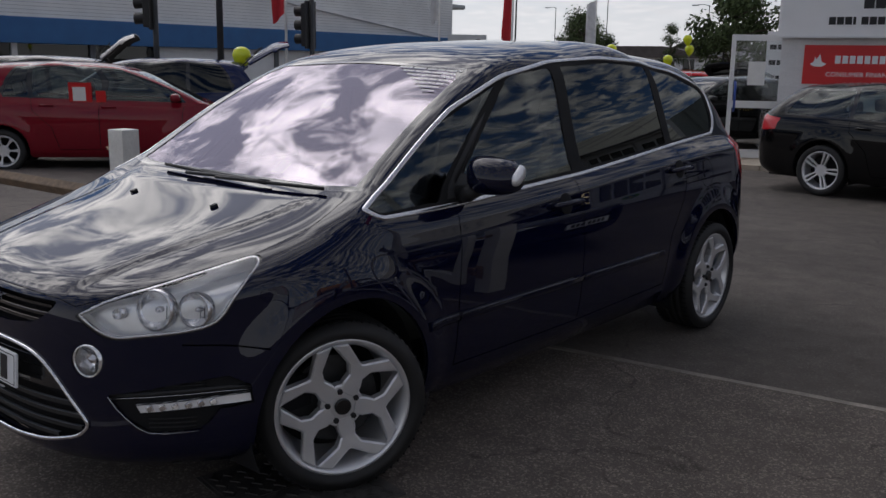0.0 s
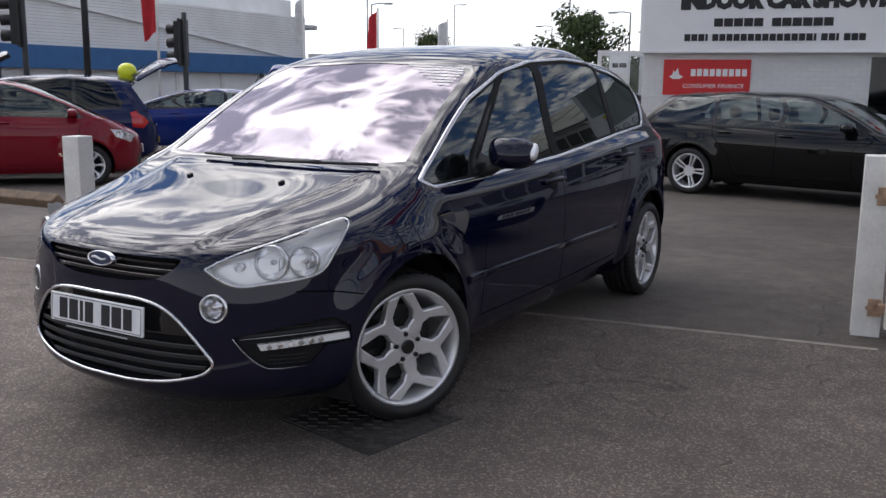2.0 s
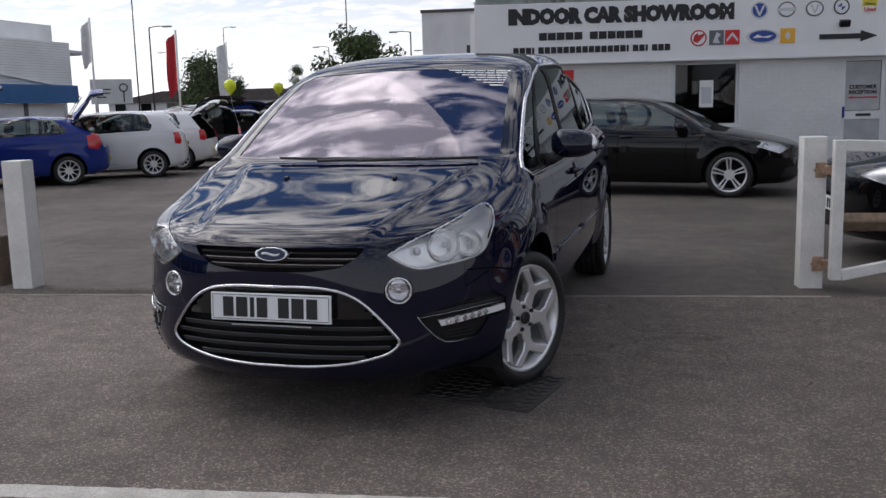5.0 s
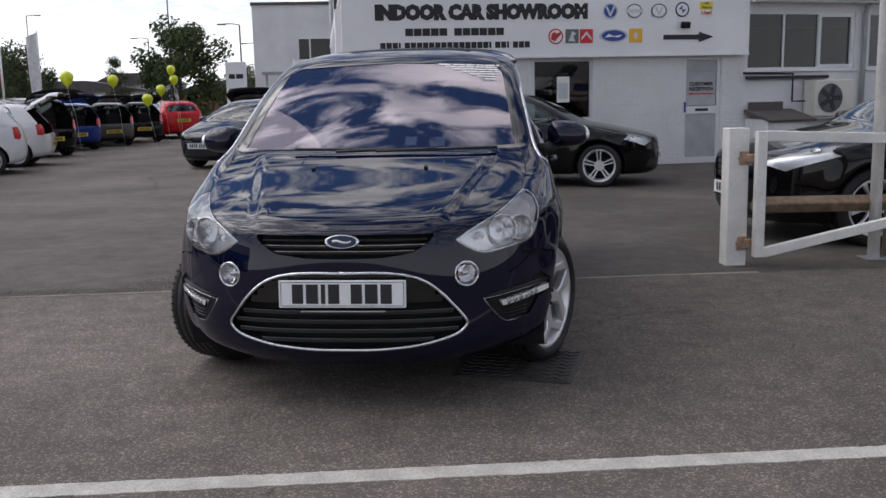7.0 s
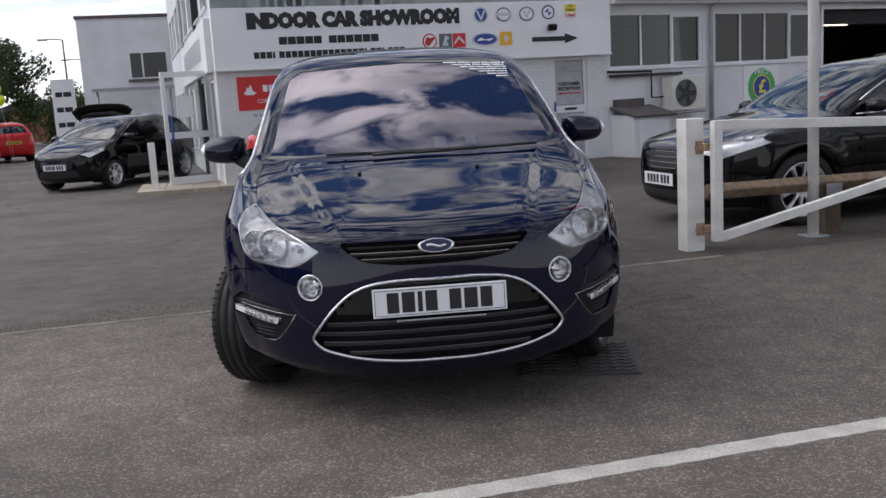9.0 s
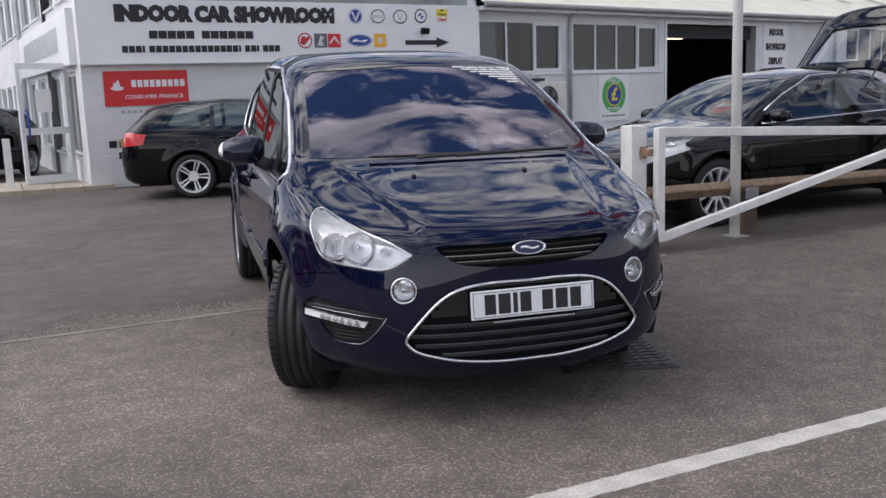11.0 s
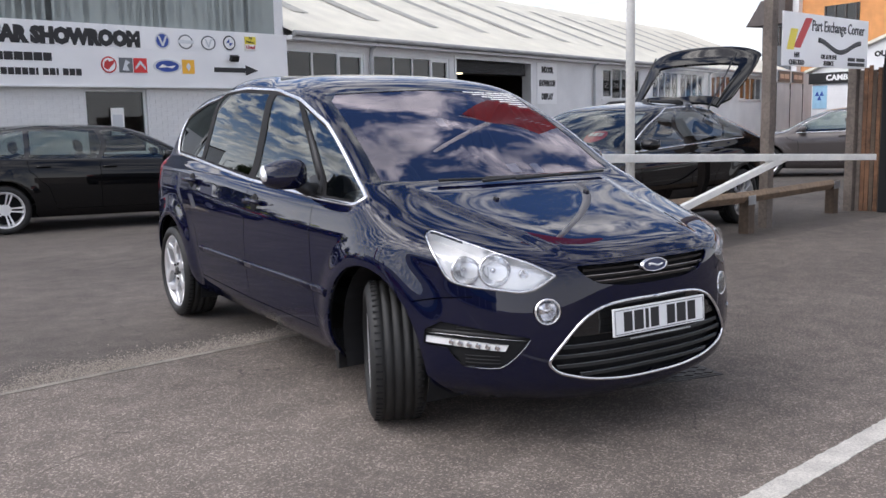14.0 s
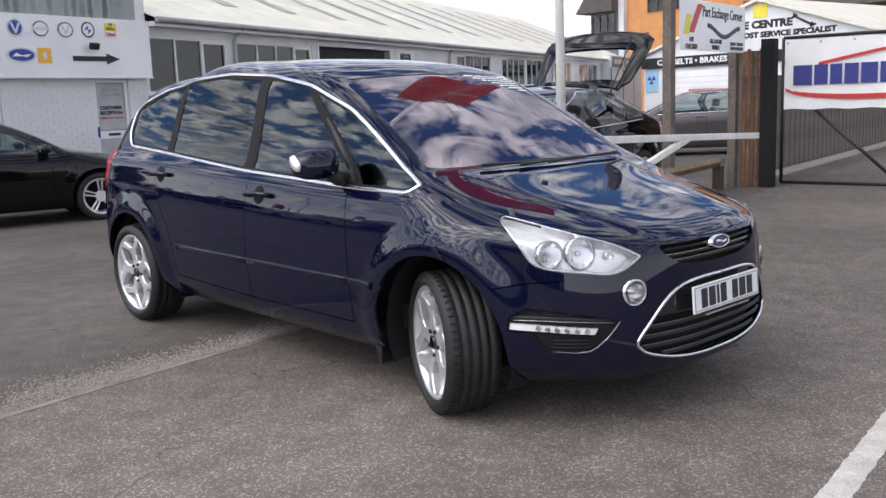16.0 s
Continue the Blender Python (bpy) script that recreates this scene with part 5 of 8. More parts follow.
            q = [bm.verts.new(p) for p in (c0 - up * 0.5, c1 - up * 0.5, c1 + up * 0.5, c0 + up * 0.5)]
            bm.faces.new(q)
            k = e + 0.02
    part("windscreen_sticker", bm, M["paper"], car, "rows of small white lettering")
    # cabin
    cab = part("dashboard", box(-0.62, -0.12, -0.70, 0.70, 0.82, 0.985, 0.05), M["dash"], car)
    part("dash_top", box(-0.40, -0.1, -0.66, 0.66, 0.97, 1.005, 0.02), M["dash"], cab)
    bm = bmesh.new()
    t_ = pose(-0.68, -0.37, 0.98, 0, 64, 0)
    rr = [[(0.18 + 0.016 * math.cos(b)) * math.cos(a), (0.18 + 0.016 * math.cos(b)) * math.sin(a), 0.016 * math.sin(b)] for a in [2 * math.pi * i / 28 for i in range(28)] for b in [2 * math.pi * j / 8 for j in range(8)]]
    vv = [bm.verts.new(t_ @ Vector(q)) for q in rr]
    for i in range(28):
        for j in range(8):
            bm.faces.new((vv[i * 8 + j], vv[(i + 1) % 28 * 8 + j], vv[(i + 1) % 28 * 8 + (j + 1) % 8], vv[i * 8 + (j + 1) % 8]))
    add_box(bm, -0.03, 0.03, -0.17, 0.17, -0.012, 0.012, 0.008, t_)
    part("steering_wheel", bm, M["dash"], car, smooth=True)
    for x, ys in ((-1.15, (-0.36, 0.36)), (-2.05, (-0.42, 0.0, 0.42))):
        for y in ys:
            w = 0.25 if len(ys) == 2 else 0.21
            st = part("seat", box(-0.26, 0.24, -w, w, 0.48, 0.64, 0.06), M["seat"], car, m=pose(x, y, 0))
            part("seat_back", box(-0.07, 0.07, -w, w, 0.0, 0.62, 0.06), M["seat"], st, m=pose(-0.25, 0, 0.58, 0, -16, 0))
            part("headrest", box(-0.05, 0.05, -0.13, 0.13, 0.65, 0.84, 0.045), M["seat"], st, m=pose(-0.25, 0, 0.58, 0, -16, 0))
    part("cabin_floor", box(-3.3, 0.4, -0.72, 0.72, 0.30, 0.42), M["dark"], car)
    part("underbody", box(-3.4, 0.55, -0.62, 0.62, 0.19, 0.30, 0.03), M["dark"], car)
    part("rear_view_mirror", box(-0.02, 0.02, -0.11, 0.11, -0.03, 0.03, 0.014), M["blackplastic"], car, m=pose(-0.86, 0, 1.40))
    for y, z, w in ((0.15, 1.09, 0.06), (0.3, 1.085, 0.05), (-0.02, 1.33, 0.045)):
        part("screen_notice", box(-0.002, 0.002, -w / 2, w / 2, -0.035, 0.035), M["paper"], car, m=pose(-0.30 if z < 1.2 else -0.72, y, z - 0.02, 0, -55, 0))
    # wheels
    wheel(car, -0.02, 0.765, 0.314, 0.242, 0.235, "fork", -25, 46, True)
    wheel(car, -0.01, -0.755, 0.314, 0.242, 0.235, "fork", -25, 8, True)
    wheel(car, -2.85, 0.775, 0.314, 0.242, 0.235, "fork", 0, 50, True)
    wheel(car, -2.85, -0.775, 0.314, 0.242, 0.235, "fork", 0, 12, True)
    part("tow_bracket", box(-0.01, 0.03, -0.012, 0.012, -0.02, 0.02, 0.004), M["steel"], car, m=pose(0.45, -0.6, 0.215))
    return car


def mirror_bm():
    """A rounded shell, blunt towards the front, flat behind, with a lighter lower edge."""
    bm = bmesh.new()
    bmesh.ops.create_uvsphere(bm, u_segments=32, v_segments=18, radius=1.0)
    for q in bm.verts:
        x, y, z = q.co
        k = 1 - 0.14 * y
        q.co = (0.092 * x * (1 - 0.12 * z) if x > 0 else 0.070 * max(x, -0.88), 0.112 * math.copysign(abs(y) ** 0.72, y), 0.072 * k * math.copysign(abs(z) ** 0.7, z) - 0.004 * y)
    return bm


def slat(s, z, w, h, d, back=0.012):
    """A bar across a grille that follows the nose's curve."""
    bm = bmesh.new()
    rg = []
    for k in range(17):
        y = -w + 2 * w * k / 16
        p = along(s, [s.front(abs(y), z)], 1, -back)[0][0]
        rg.append([bm.verts.new((p[0] + a, y, z + b)) for a, b in ((0, -h / 2), (-d, -h / 2), (-d, h / 2), (0, h / 2))])
    for a, b in zip(rg, rg[1:]):
        for k in range(4):
            bm.faces.new((a[k], a[(k + 1) % 4], b[(k + 1) % 4], b[k]))
    bm.faces.new(rg[0])
    bm.faces.new(rg[-1][::-1])
    return bm


def back_plate(s, poly, back):
    zs = [p[1] for p in poly]
    w = max(p[0] for p in poly) + 0.03
    bm = bmesh.new()
    rows = []
    for z in (min(zs) - 0.02, (min(zs) + max(zs)) / 2, max(zs) + 0.015):
        row = []
        for k in range(13):
            y = -w + 2 * w * k / 12
            p = along(s, [s.front(abs(y), z)], 1, -back)[0][0]
            row.append(bm.verts.new((p[0], y, z)))
        rows.append(row)
    for a, b in zip(rows, rows[1:]):
        for k in range(12):
            bm.faces.new((a[k], a[k + 1], b[k + 1], b[k]))
    return bm


build_hero()


# ---- ground ----
def gz(y):
    """The yard falls away gently behind the gate line."""
    t = min(max((y - 4.6) / 8.5, 0), 1)
    return -0.13 * t * t * (3 - 2 * t)


def ground_sheet():
    """One sheet to the horizon: road in front of the gate line, yard behind it."""
    bm = bmesh.new()
    ys = [-900, -120, -30, -8, 0, 2.5, 4.6] + [4.9 + 0.9 * k for k in range(10)] + [14, 20, 40, 120, 400, 1500]
    xs = [-900, -200, -60, -25, -12, -6, -3, 0, 3, 6, 12, 25, 60, 200, 900]
    g = [[bm.verts.new((x, y, gz(y))) for y in ys] for x in xs]
    for i in range(len(xs) - 1):
        for j in range(len(ys) - 1):
            f = bm.faces.new((g[i][j], g[i + 1][j], g[i + 1][j + 1], g[i][j + 1]))
            f.material_index = 0 if ys[j] < 4.5 else 1
            f.smooth = True
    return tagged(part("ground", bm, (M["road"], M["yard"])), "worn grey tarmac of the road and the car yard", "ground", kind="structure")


ground_sheet()


def flush_band(name, y, w, x0, x1, h, material, label, category, wob=0.0, step=0.12, lift=0.004):
    """A band on the ground along x with slightly ragged edges."""
    bm = bmesh.new()
    n = int((x1 - x0) / step)
    rows = []
    for k in range(n + 1):
        x = x0 + (x1 - x0) * k / n
        a, b = y - w / 2 + random.uniform(-wob, wob), y + w / 2 + random.uniform(-wob, wob)
        rows.append([bm.verts.new((x, a, gz(a) - 0.02)), bm.verts.new((x, a, gz(a) + lift)), bm.verts.new((x, b, gz(b) + lift + h)), bm.verts.new((x, b, gz(b) - 0.02))])
    for p, q in zip(rows, rows[1:]):
        for k in range(3):
            bm.faces.new((p[k], p[k + 1], q[k + 1], q[k]))
    return tagged(part(name, bm, material), label, category, kind="structure")


flush_band("road_marking", 1.31, 0.10, -14, 14, 0.0, M["paintline"], "worn white painted line on the road", "road marking", 0.004, 0.03, 0.003)
flush_band("edging", 4.60, 0.046, -30, -0.1, 0.0, M["kerb"], "flush concrete edging strip between road and yard", "kerb", 0.004, 0.1)

# loose grit along the edging
bm = bmesh.new()
rg = random.Random(4)
for k in range(36000):
    x = rg.uniform(-6.2, -2.6)
    y = 4.635 + abs(rg.gauss(0, 0.13)) * (0.55 + 0.9 * abs(noise.noise((x * 1.7, 0.0, 1.1))) + (0.35 if x > -4.6 else 0.0))
    if rg.random() > 0.35 + 0.65 * noise.noise((x * 1.3, y * 2.0, 0.3)) ** 2 * 3:
        continue
    r = rg.uniform(0.0022, 0.0062)
    z = gz(y)
    vs = [bm.verts.new((x + r * math.cos(a) * rg.uniform(0.7, 1.3), y + r * math.sin(a) * rg.uniform(0.7, 1.3), z)) for a in (0.3, 2.4, 4.5)]
    t = bm.verts.new((x, y, z + r))
    for i in range(3):
        bm.faces.new((vs[i], vs[(i + 1) % 3], t))
tagged(part("grit", bm, M["gravel"]), "loose light grit scattered along the edging", "gravel", kind="stuff")

# inspection cover of two treaded plates under the front wheel
cover = thing("inspection_cover", pose(-2.13, 2.57, 0.002, 0, 0, -19.5) @ Matrix.Diagonal((0.84, 0.84, 1, 1)), "two dark cast iron inspection cover plates in the road", "cover", kind="structure")
part("cover_frame", box(-0.33, 0.33, -0.32, 0.32, -0.05, 0.003), M["iron"], cover)
for x0 in (-0.315, 0.005):
    pl = part("cover_plate", box(x0, x0 + 0.31, -0.305, 0.305, 0.003, 0.007, 0.002), M["iron"], cover)
    bm = bmesh.new()
    for i in range(9):
        for j in range(4):
            cx, cy = x0 + 0.05 + j * 0.07, -0.27 + i * 0.066
            for s in (-1, 1):
                add_box(bm, -0.028, 0.028, -0.005, 0.005, 0, 0.006, m=pose(cx + s * 0.017, cy, 0.006, 0, 0, 35 * s))
    part("tread_pattern", bm, M["iron"], pl)


# ---- walls ----
def wall_frame(x0, y0, x1, y1):
    """A pose whose x runs along the wall and whose -y looks out of its front, and the wall's length."""
    a = math.atan2(y1 - y0, x1 - x0)
    return Matrix.Translation((x0, y0, 0)) @ Matrix.Rotation(a, 4, "Z"), math.hypot(x1 - x0, y1 - y0)


def holed_wall(length, z0, z1, thick, holes):
    """A wall of true thickness along x with openings (x0, x1, z0, z1) right through it."""
    bm = bmesh.new()
    xs = sorted({0, length, *[h[0] for h in holes], *[h[1] for h in holes]})
    for a, b in zip(xs, xs[1:]):
        cuts = sorted((h[2], h[3]) for h in holes if h[0] < (a + b) / 2 < h[1])
        z = z0
        for c, d in cuts + [(z1, z1)]:
            if c - z > 0.001:
                add_box(bm, a, b, 0, thick, z, c)
            z = max(z, d)
    bmesh.ops.remove_doubles(bm, verts=bm.verts[:], dist=0.0005)
    return bm


def window(parent, x0, x1, z0, z1, lights, fr=0.045, glass="window", opener=None, depth=0.03):
    """window > frame, mullions, panes, sill, in a wall's own plane."""
    w = new("window")
    w.parent = parent
    w.empty_display_size = 0.1
    bm = bmesh.new()
    add_box(bm, x0, x1, depth, depth + 0.06, z0, z0 + fr)
    add_box(bm, x0, x1, depth, depth + 0.06, z1 - fr, z1)
    add_box(bm, x0, x0 + fr, depth, depth + 0.06, z0 + fr, z1 - fr)
    add_box(bm, x1 - fr, x1, depth, depth + 0.06, z0 + fr, z1 - fr)
    part("window_frame", bm, M["upvc"], w)
    inner = (x1 - x0 - 2 * fr) / lights
    for k in range(lights):
        a, b = x0 + fr + inner * k, x0 + fr + inner * (k + 1)
        if k:
            part("mullion", box(a - 0.02, a + 0.02, depth, depth + 0.06, z0 + fr, z1 - fr), M["upvc"], w)
        if opener and k in opener:
            bm = bmesh.new()
            g = 0.05
            add_box(bm, a, b, depth - 0.015, depth + 0.03, z0 + fr, z0 + fr + g)
            add_box(bm, a, b, depth - 0.015, depth + 0.03, z1 - fr - g, z1 - fr)
            add_box(bm, a, a + g, depth - 0.015, depth + 0.03, z0 + fr + g, z1 - fr - g)
            add_box(bm, b - g, b, depth - 0.015, depth + 0.03, z0 + fr + g, z1 - fr - g)
            part("casement", bm, M["upvc"], w)
        part("pane", box(a, b, depth + 0.034, depth + 0.038, z0 + fr, z1 - fr), M[glass], w)
    part("window_sill", box(x0 - 0.04, x1 + 0.04, -0.05, depth + 0.03, z0 - 0.04, z0, 0.006), M["upvc"], w)
    return w


ZG = -0.13
# showroom front
SW, SLEN = wall_frame(-3.42, 15.80, 4.46, 16.42)
show = thing("wall_showroom", SW, "white painted brick showroom front with a wide sign board", "building", kind="structure")
S_HOLES = [(3.62, 4.80, 0.79, 1.95), (6.66, 7.44, ZG, 1.97)]
part("wall", holed_wall(SLEN, ZG - 0.3, 4.35, 0.3, S_HOLES), M["white"], show)
# sign band with lettering
part("sign_board", box(-0.02, SLEN + 0.02, -0.16, -0.004, 1.99, 3.07, 0.006), M["signboard"], show)
part("sign_trim", box(-0.03, SLEN + 0.03, -0.175, -0.16, 1.975, 2.005), M["upvc"], show)
X = lambda x, z, y=-0.164: pose(x, y, z)
lettering("sign_words", "INDOOR CAR SHOWROOM", 0.34, M["ink"], show, X(2.62, 2.82), width=4.05, bold=0.03)
ph = [(0.0, 0.13), (0.16, 0.29), (0.32, 0.45), (0.48, 0.61), (0.64, 0.77), (0.92, 1.05), (1.08, 1.21), (1.24, 1.37), (1.40, 1.53), (1.56, 1.69), (1.72, 1.85)]
bars("sign_number", [(a - 0.93, b - 0.915) for a, b in ph], 0.135, M["ink"], show, X(2.08, 2.475))
bars("sign_address", [(-1.42 + k * 0.114, -1.42 + k * 0.114 + (0.04 if k in (3, 18, 21) else 0.098)) for k in range(25)], 0.115, M["ink"], show, X(2.1, 2.23))


def roundel(name, x, z, rx, rz, rim, field, mark=None, label="", tone="silverink"):
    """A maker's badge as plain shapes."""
    b = new(name)
    b.parent = show
    b.matrix_basis = X(x, z)
    tagged(b, label)
    for nm, k, y, mt in (("rim", 1.0, 0.0, rim), ("field", 0.82, -0.003, field)):
        bm = disc(1.0, 0, 0.005, 32)
        for q in bm.verts:
            q.co = (q.co.x * rx * k, y - q.co.y, q.co.z * rz * k)
        part(nm, bm, M[mt], b)
    if mark:
        part("mark", prism(mark, -0.011, -0.008), M[tone], b)
    return b


vee = lambda s: [(-0.7 * s, 0.6 * s), (-0.4 * s, 0.6 * s), (0, -0.3 * s), (0.4 * s, 0.6 * s), (0.7 * s, 0.6 * s), (0.1 * s, -0.7 * s), (-0.1 * s, -0.7 * s)]
roundel("maker_badge", 5.09, 2.83, 0.15, 0.15, "silverink", "bluesign", vee(0.14), "round blue and white badge on the sign")
roundel("maker_badge", 5.57, 2.83, 0.155, 0.135, "greysign", "inkwhite", [(-0.17, -0.03), (0.17, -0.03), (0.17, 0.03), (-0.17, 0.03)], "round silver badge with a bar on the sign")
roundel("maker_badge", 6.06, 2.83, 0.16, 0.135, "greysign", "inkwhite", vee(0.12), "round silver badge on the sign")
roundel("maker_badge", 6.53, 2.85, 0.14, 0.14, "ink", "inkwhite", [(0, -0.075), (0.075, 0), (0, 0), (0, 0.075), (-0.075, 0), (0, 0)], "round blue, white and black badge on the sign", "bluesign")
roundel("maker_badge", 4.02, 2.37, 0.145, 0.145, "inkred", "inkwhite", [(-0.10, -0.05), (-0.02, -0.09), (0.10, 0.04), (0.09, 0.08), (0.0, 0.05), (-0.02, 0.09), (-0.08, 0.05)], "round red badge on the sign", "inkred")
roundel("maker_badge", 5.16, 2.37, 0.29, 0.125, "silverink", "bluesign", [(-0.18, -0.03), (-0.10, 0.035), (0.0, -0.005), (0.18, 0.02), (0.10, -0.035), (0.0, -0.02)], "oval blue badge on the sign", "inkwhite")
for x, mt, mk, lb in ((4.34, "greysign", [(-0.07, -0.09), (0.0, 0.1), (0.08, 0.05), (0.02, 0.0), (0.06, -0.1)], "grey square badge on the sign"), (4.62, "red", [(-0.1, -0.08), (0, 0.03), (0.1, -0.08), (0.1, -0.03), (0, 0.09), (-0.1, -0.03)], "red square badge with a chevron on the sign"), (5.60, "orange", [(0, -0.08), (0.05, 0), (0, 0.08), (-0.05, 0)], "orange square badge with a diamond on the sign")):
    b = part("maker_badge", box(-0.13, 0.13, -0.006, 0, -0.13, 0.13), M[mt], show, lb, m=X(x, 2.37))
    part("mark", prism(mk, -0.011, -0.006), M["silverink"], b)
yb = part("notice", box(-0.13, 0.13, -0.006, 0, -0.13, 0.13), M["yellow"], show, "yellow and white square notice", m=X(7.02, 2.86))
part("notice_foot", box(-0.13, 0.13, -0.009, -0.006, -0.13, -0.02), M["paper"], yb)
lettering("notice_words", "All\nMakes", 0.075, M["ink"], yb, pose(0, -0.008, 0.065))
lettering("notice_words", "Used", 0.10, M["inkred"], yb, pose(0, -0.010, -0.075), bold=0.003)
part("arrow", prism([(-0.5, -0.045), (0.22, -0.045), (0.22, -0.10), (0.52, 0.0), (0.22, 0.10), (0.22, 0.045), (-0.5, 0.045)], -0.006, 0.0), M["ink"], show, m=X(6.66, 2.33))
fl = part("flood_lamp", box(-0.09, 0.09, -0.16, -0.08, -0.07, 0.05, 0.012), M["blackplastic"], show, m=X(6.56, 2.60) @ pose(0, 0, 0, 20, 0, 0))
part("lamp_glass", box(-0.075, 0.075, -0.166, -0.160, -0.055, 0.035), M["clear"], fl)
part("lamp_arm", tube([(0, -0.1, -0.04), (0, -0.03, -0.07), (0, 0.0, -0.07)], 0.012, 6), M["blackplastic"], fl)
# profiled cladding above
cl = part("cladding_backing", box(0.0, SLEN - 0.2, -0.05, -0.004, 3.075, 4.4), M["cladding"], show)
rib = bake(prism([(-0.03, -0.035), (0.03, -0.035), (0.055, 0.0), (-0.055, 0.0)], 0, 1.32, pose(0, -0.05, 3.077, 90, 0, 0)))
rib.materials.append(M["cladding"])
k = 0.1
while k < SLEN - 0.25:
    o = new("cladding_rib", rib)
    o.parent = cl
    o.matrix_basis = pose(k, 0, 0)
    k += 0.165
part("corner_panel", box(SLEN - 0.2, SLEN + 0.02, -0.06, -0.004, 3.075, 4.4), M["render"], show)
# red finance board
rb = part("finance_board", box(0.35, 1.79, -0.03, -0.004, 1.27, 1.87, 0.004), M["red"], show, "red sign board with white lettering")
bars("board_name", [(-0.44 + k * 0.105, -0.44 + k * 0.105 + 0.08) for k in range(9)], 0.12, M["inkwhite"], rb, pose(1.25, -0.031, 1.65))
part("flame", prism([(-0.12, -0.05), (-0.06, -0.09), (0.06, -0.09), (0.12, -0.05), (0.05, -0.02), (0.02, 0.10), (-0.03, 0.02), (-0.05, 0.06), (-0.07, -0.02)], -0.004, 0.0), M["inkwhite"], rb, m=pose(0.57, -0.031, 1.63))
lettering("board_words", "CONSUMER FINANCE", 0.10, M["inkwhite"], rb, pose(1.19, -0.031, 1.42), width=1.0)
bars("wall_note", [(-0.4 + k * 0.1, -0.33 + k * 0.1) for k in range(9)], 0.05, M["pipe"], show, pose(1.0, -0.012, 1.17))
bars("wall_words", [(-0.55 + k * 0.17, -0.42 + k * 0.17) for k in range(7)], 0.12, M["ink"], show, pose(0.9, -0.012, 0.62))
bars("wall_words", [(-0.4 + k * 0.17, -0.27 + k * 0.17) for k in range(5)], 0.12, M["ink"], show, pose(0.9, -0.012, 0.42))
# window and door
window(show, 3.62, 4.80, 0.79, 1.95, 1, 0.04, depth=0.06)
part("window_poster", box(4.10, 4.35, 0.05, 0.055, 1.13, 1.62), M["paper"], show)
part("poster_print", box(4.13, 4.32, 0.045, 0.0495, 1.2, 1.5), M["silverink"], show)
door = new("door_1")
door.parent = show
bm = bmesh.new()
for q in ((6.66, 6.73, ZG, 1.97), (7.37, 7.44, ZG, 1.97), (6.73, 7.37, 1.90, 1.97), (6.73, 7.37, 0.85, 1.0), (6.73, 7.37, ZG, ZG + 0.12)):
    add_box(bm, q[0], q[1], 0.04, 0.10, q[2], q[3])
part("door_frame", bm, M["upvc"], door)
part("door_panel", box(6.73, 7.37, 0.06, 0.09, ZG + 0.12, 0.85), M["pipe"], door)
part("door_glass", box(6.73, 7.37, 0.07, 0.076, 1.0, 1.90), M["window"], door)
part("door_film", box(6.74, 7.36, 0.062, 0.066, 1.01, 1.89), M["pipe"], door)
part("letter_box", box(6.93, 7.20, 0.03, 0.05, 0.90, 0.95, 0.006), M["blackplastic"], door)
part("door_handle", box(6.69, 6.72, 0.0, 0.04, 0.88, 1.08, 0.006), M["bluesign"], door)
lettering("door_words", "FIRE EXIT\nKEEP CLEAR", 0.085, M["pipe"], door, pose(7.05, 0.057, 1.72))
lettering("door_words", "CUSTOMER\nRECEPTION", 0.095, M["ink"], door, pose(7.05, 0.057, 1.38), bold=0.003)
part("door_arrow", prism([(0.26, -0.012), (-0.18, -0.012), (-0.18, -0.03), (-0.28, 0), (-0.18, 0.03), (-0.18, 0.012), (0.26, 0.012)], -0.003, 0.0), M["inkred"], door, m=pose(7.05, 0.06, 1.24))
# rooms behind, their shade put in as near-black surfaces
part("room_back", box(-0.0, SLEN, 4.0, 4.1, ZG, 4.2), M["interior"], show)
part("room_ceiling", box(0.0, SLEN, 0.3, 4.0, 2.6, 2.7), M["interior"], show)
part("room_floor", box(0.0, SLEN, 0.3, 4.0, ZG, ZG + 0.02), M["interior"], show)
# showroom flank that runs back
FW, FLEN = wall_frame(-4.55, 34.0, -3.42, 15.80)
flank = thing("wall_flank", FW, "pale showroom flank with a long row of windows", "building", kind="structure")
fh = [(0.6 + k * 2.2, 2.2 + k * 2.2, 0.4, 1.9) for k in range(8)] + [(0.6 + k * 2.2, 2.3 + k * 2.2, 3.2, 4.4) for k in range(8)]
part("wall", holed_wall(FLEN - 0.3, ZG - 0.3, 5.5, 0.3, fh), M["render"], flank)
part("sign_board", box(FLEN - 9, FLEN - 0.3, -0.12, -0.004, 2.0, 2.95), M["signboard"], flank)
bars("sign_letters", [(-3.2 + k * 0.45, -3.2 + k * 0.45 + 0.34) for k in range(14)], 0.45, M["silverink"], flank, pose(FLEN - 4.6, -0.125, 2.5))
for h in fh:
    window(flank, *h, 2, 0.06, depth=0.05)
# shade behind the flank windows, as a near-black sheet
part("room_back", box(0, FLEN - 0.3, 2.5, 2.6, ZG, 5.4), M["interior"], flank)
part("drain_pipe", tube([(FLEN - 9.2, -0.06, ZG), (FLEN - 9.2, -0.06, 5.4)], 0.05, 8), M["pipe"], flank)

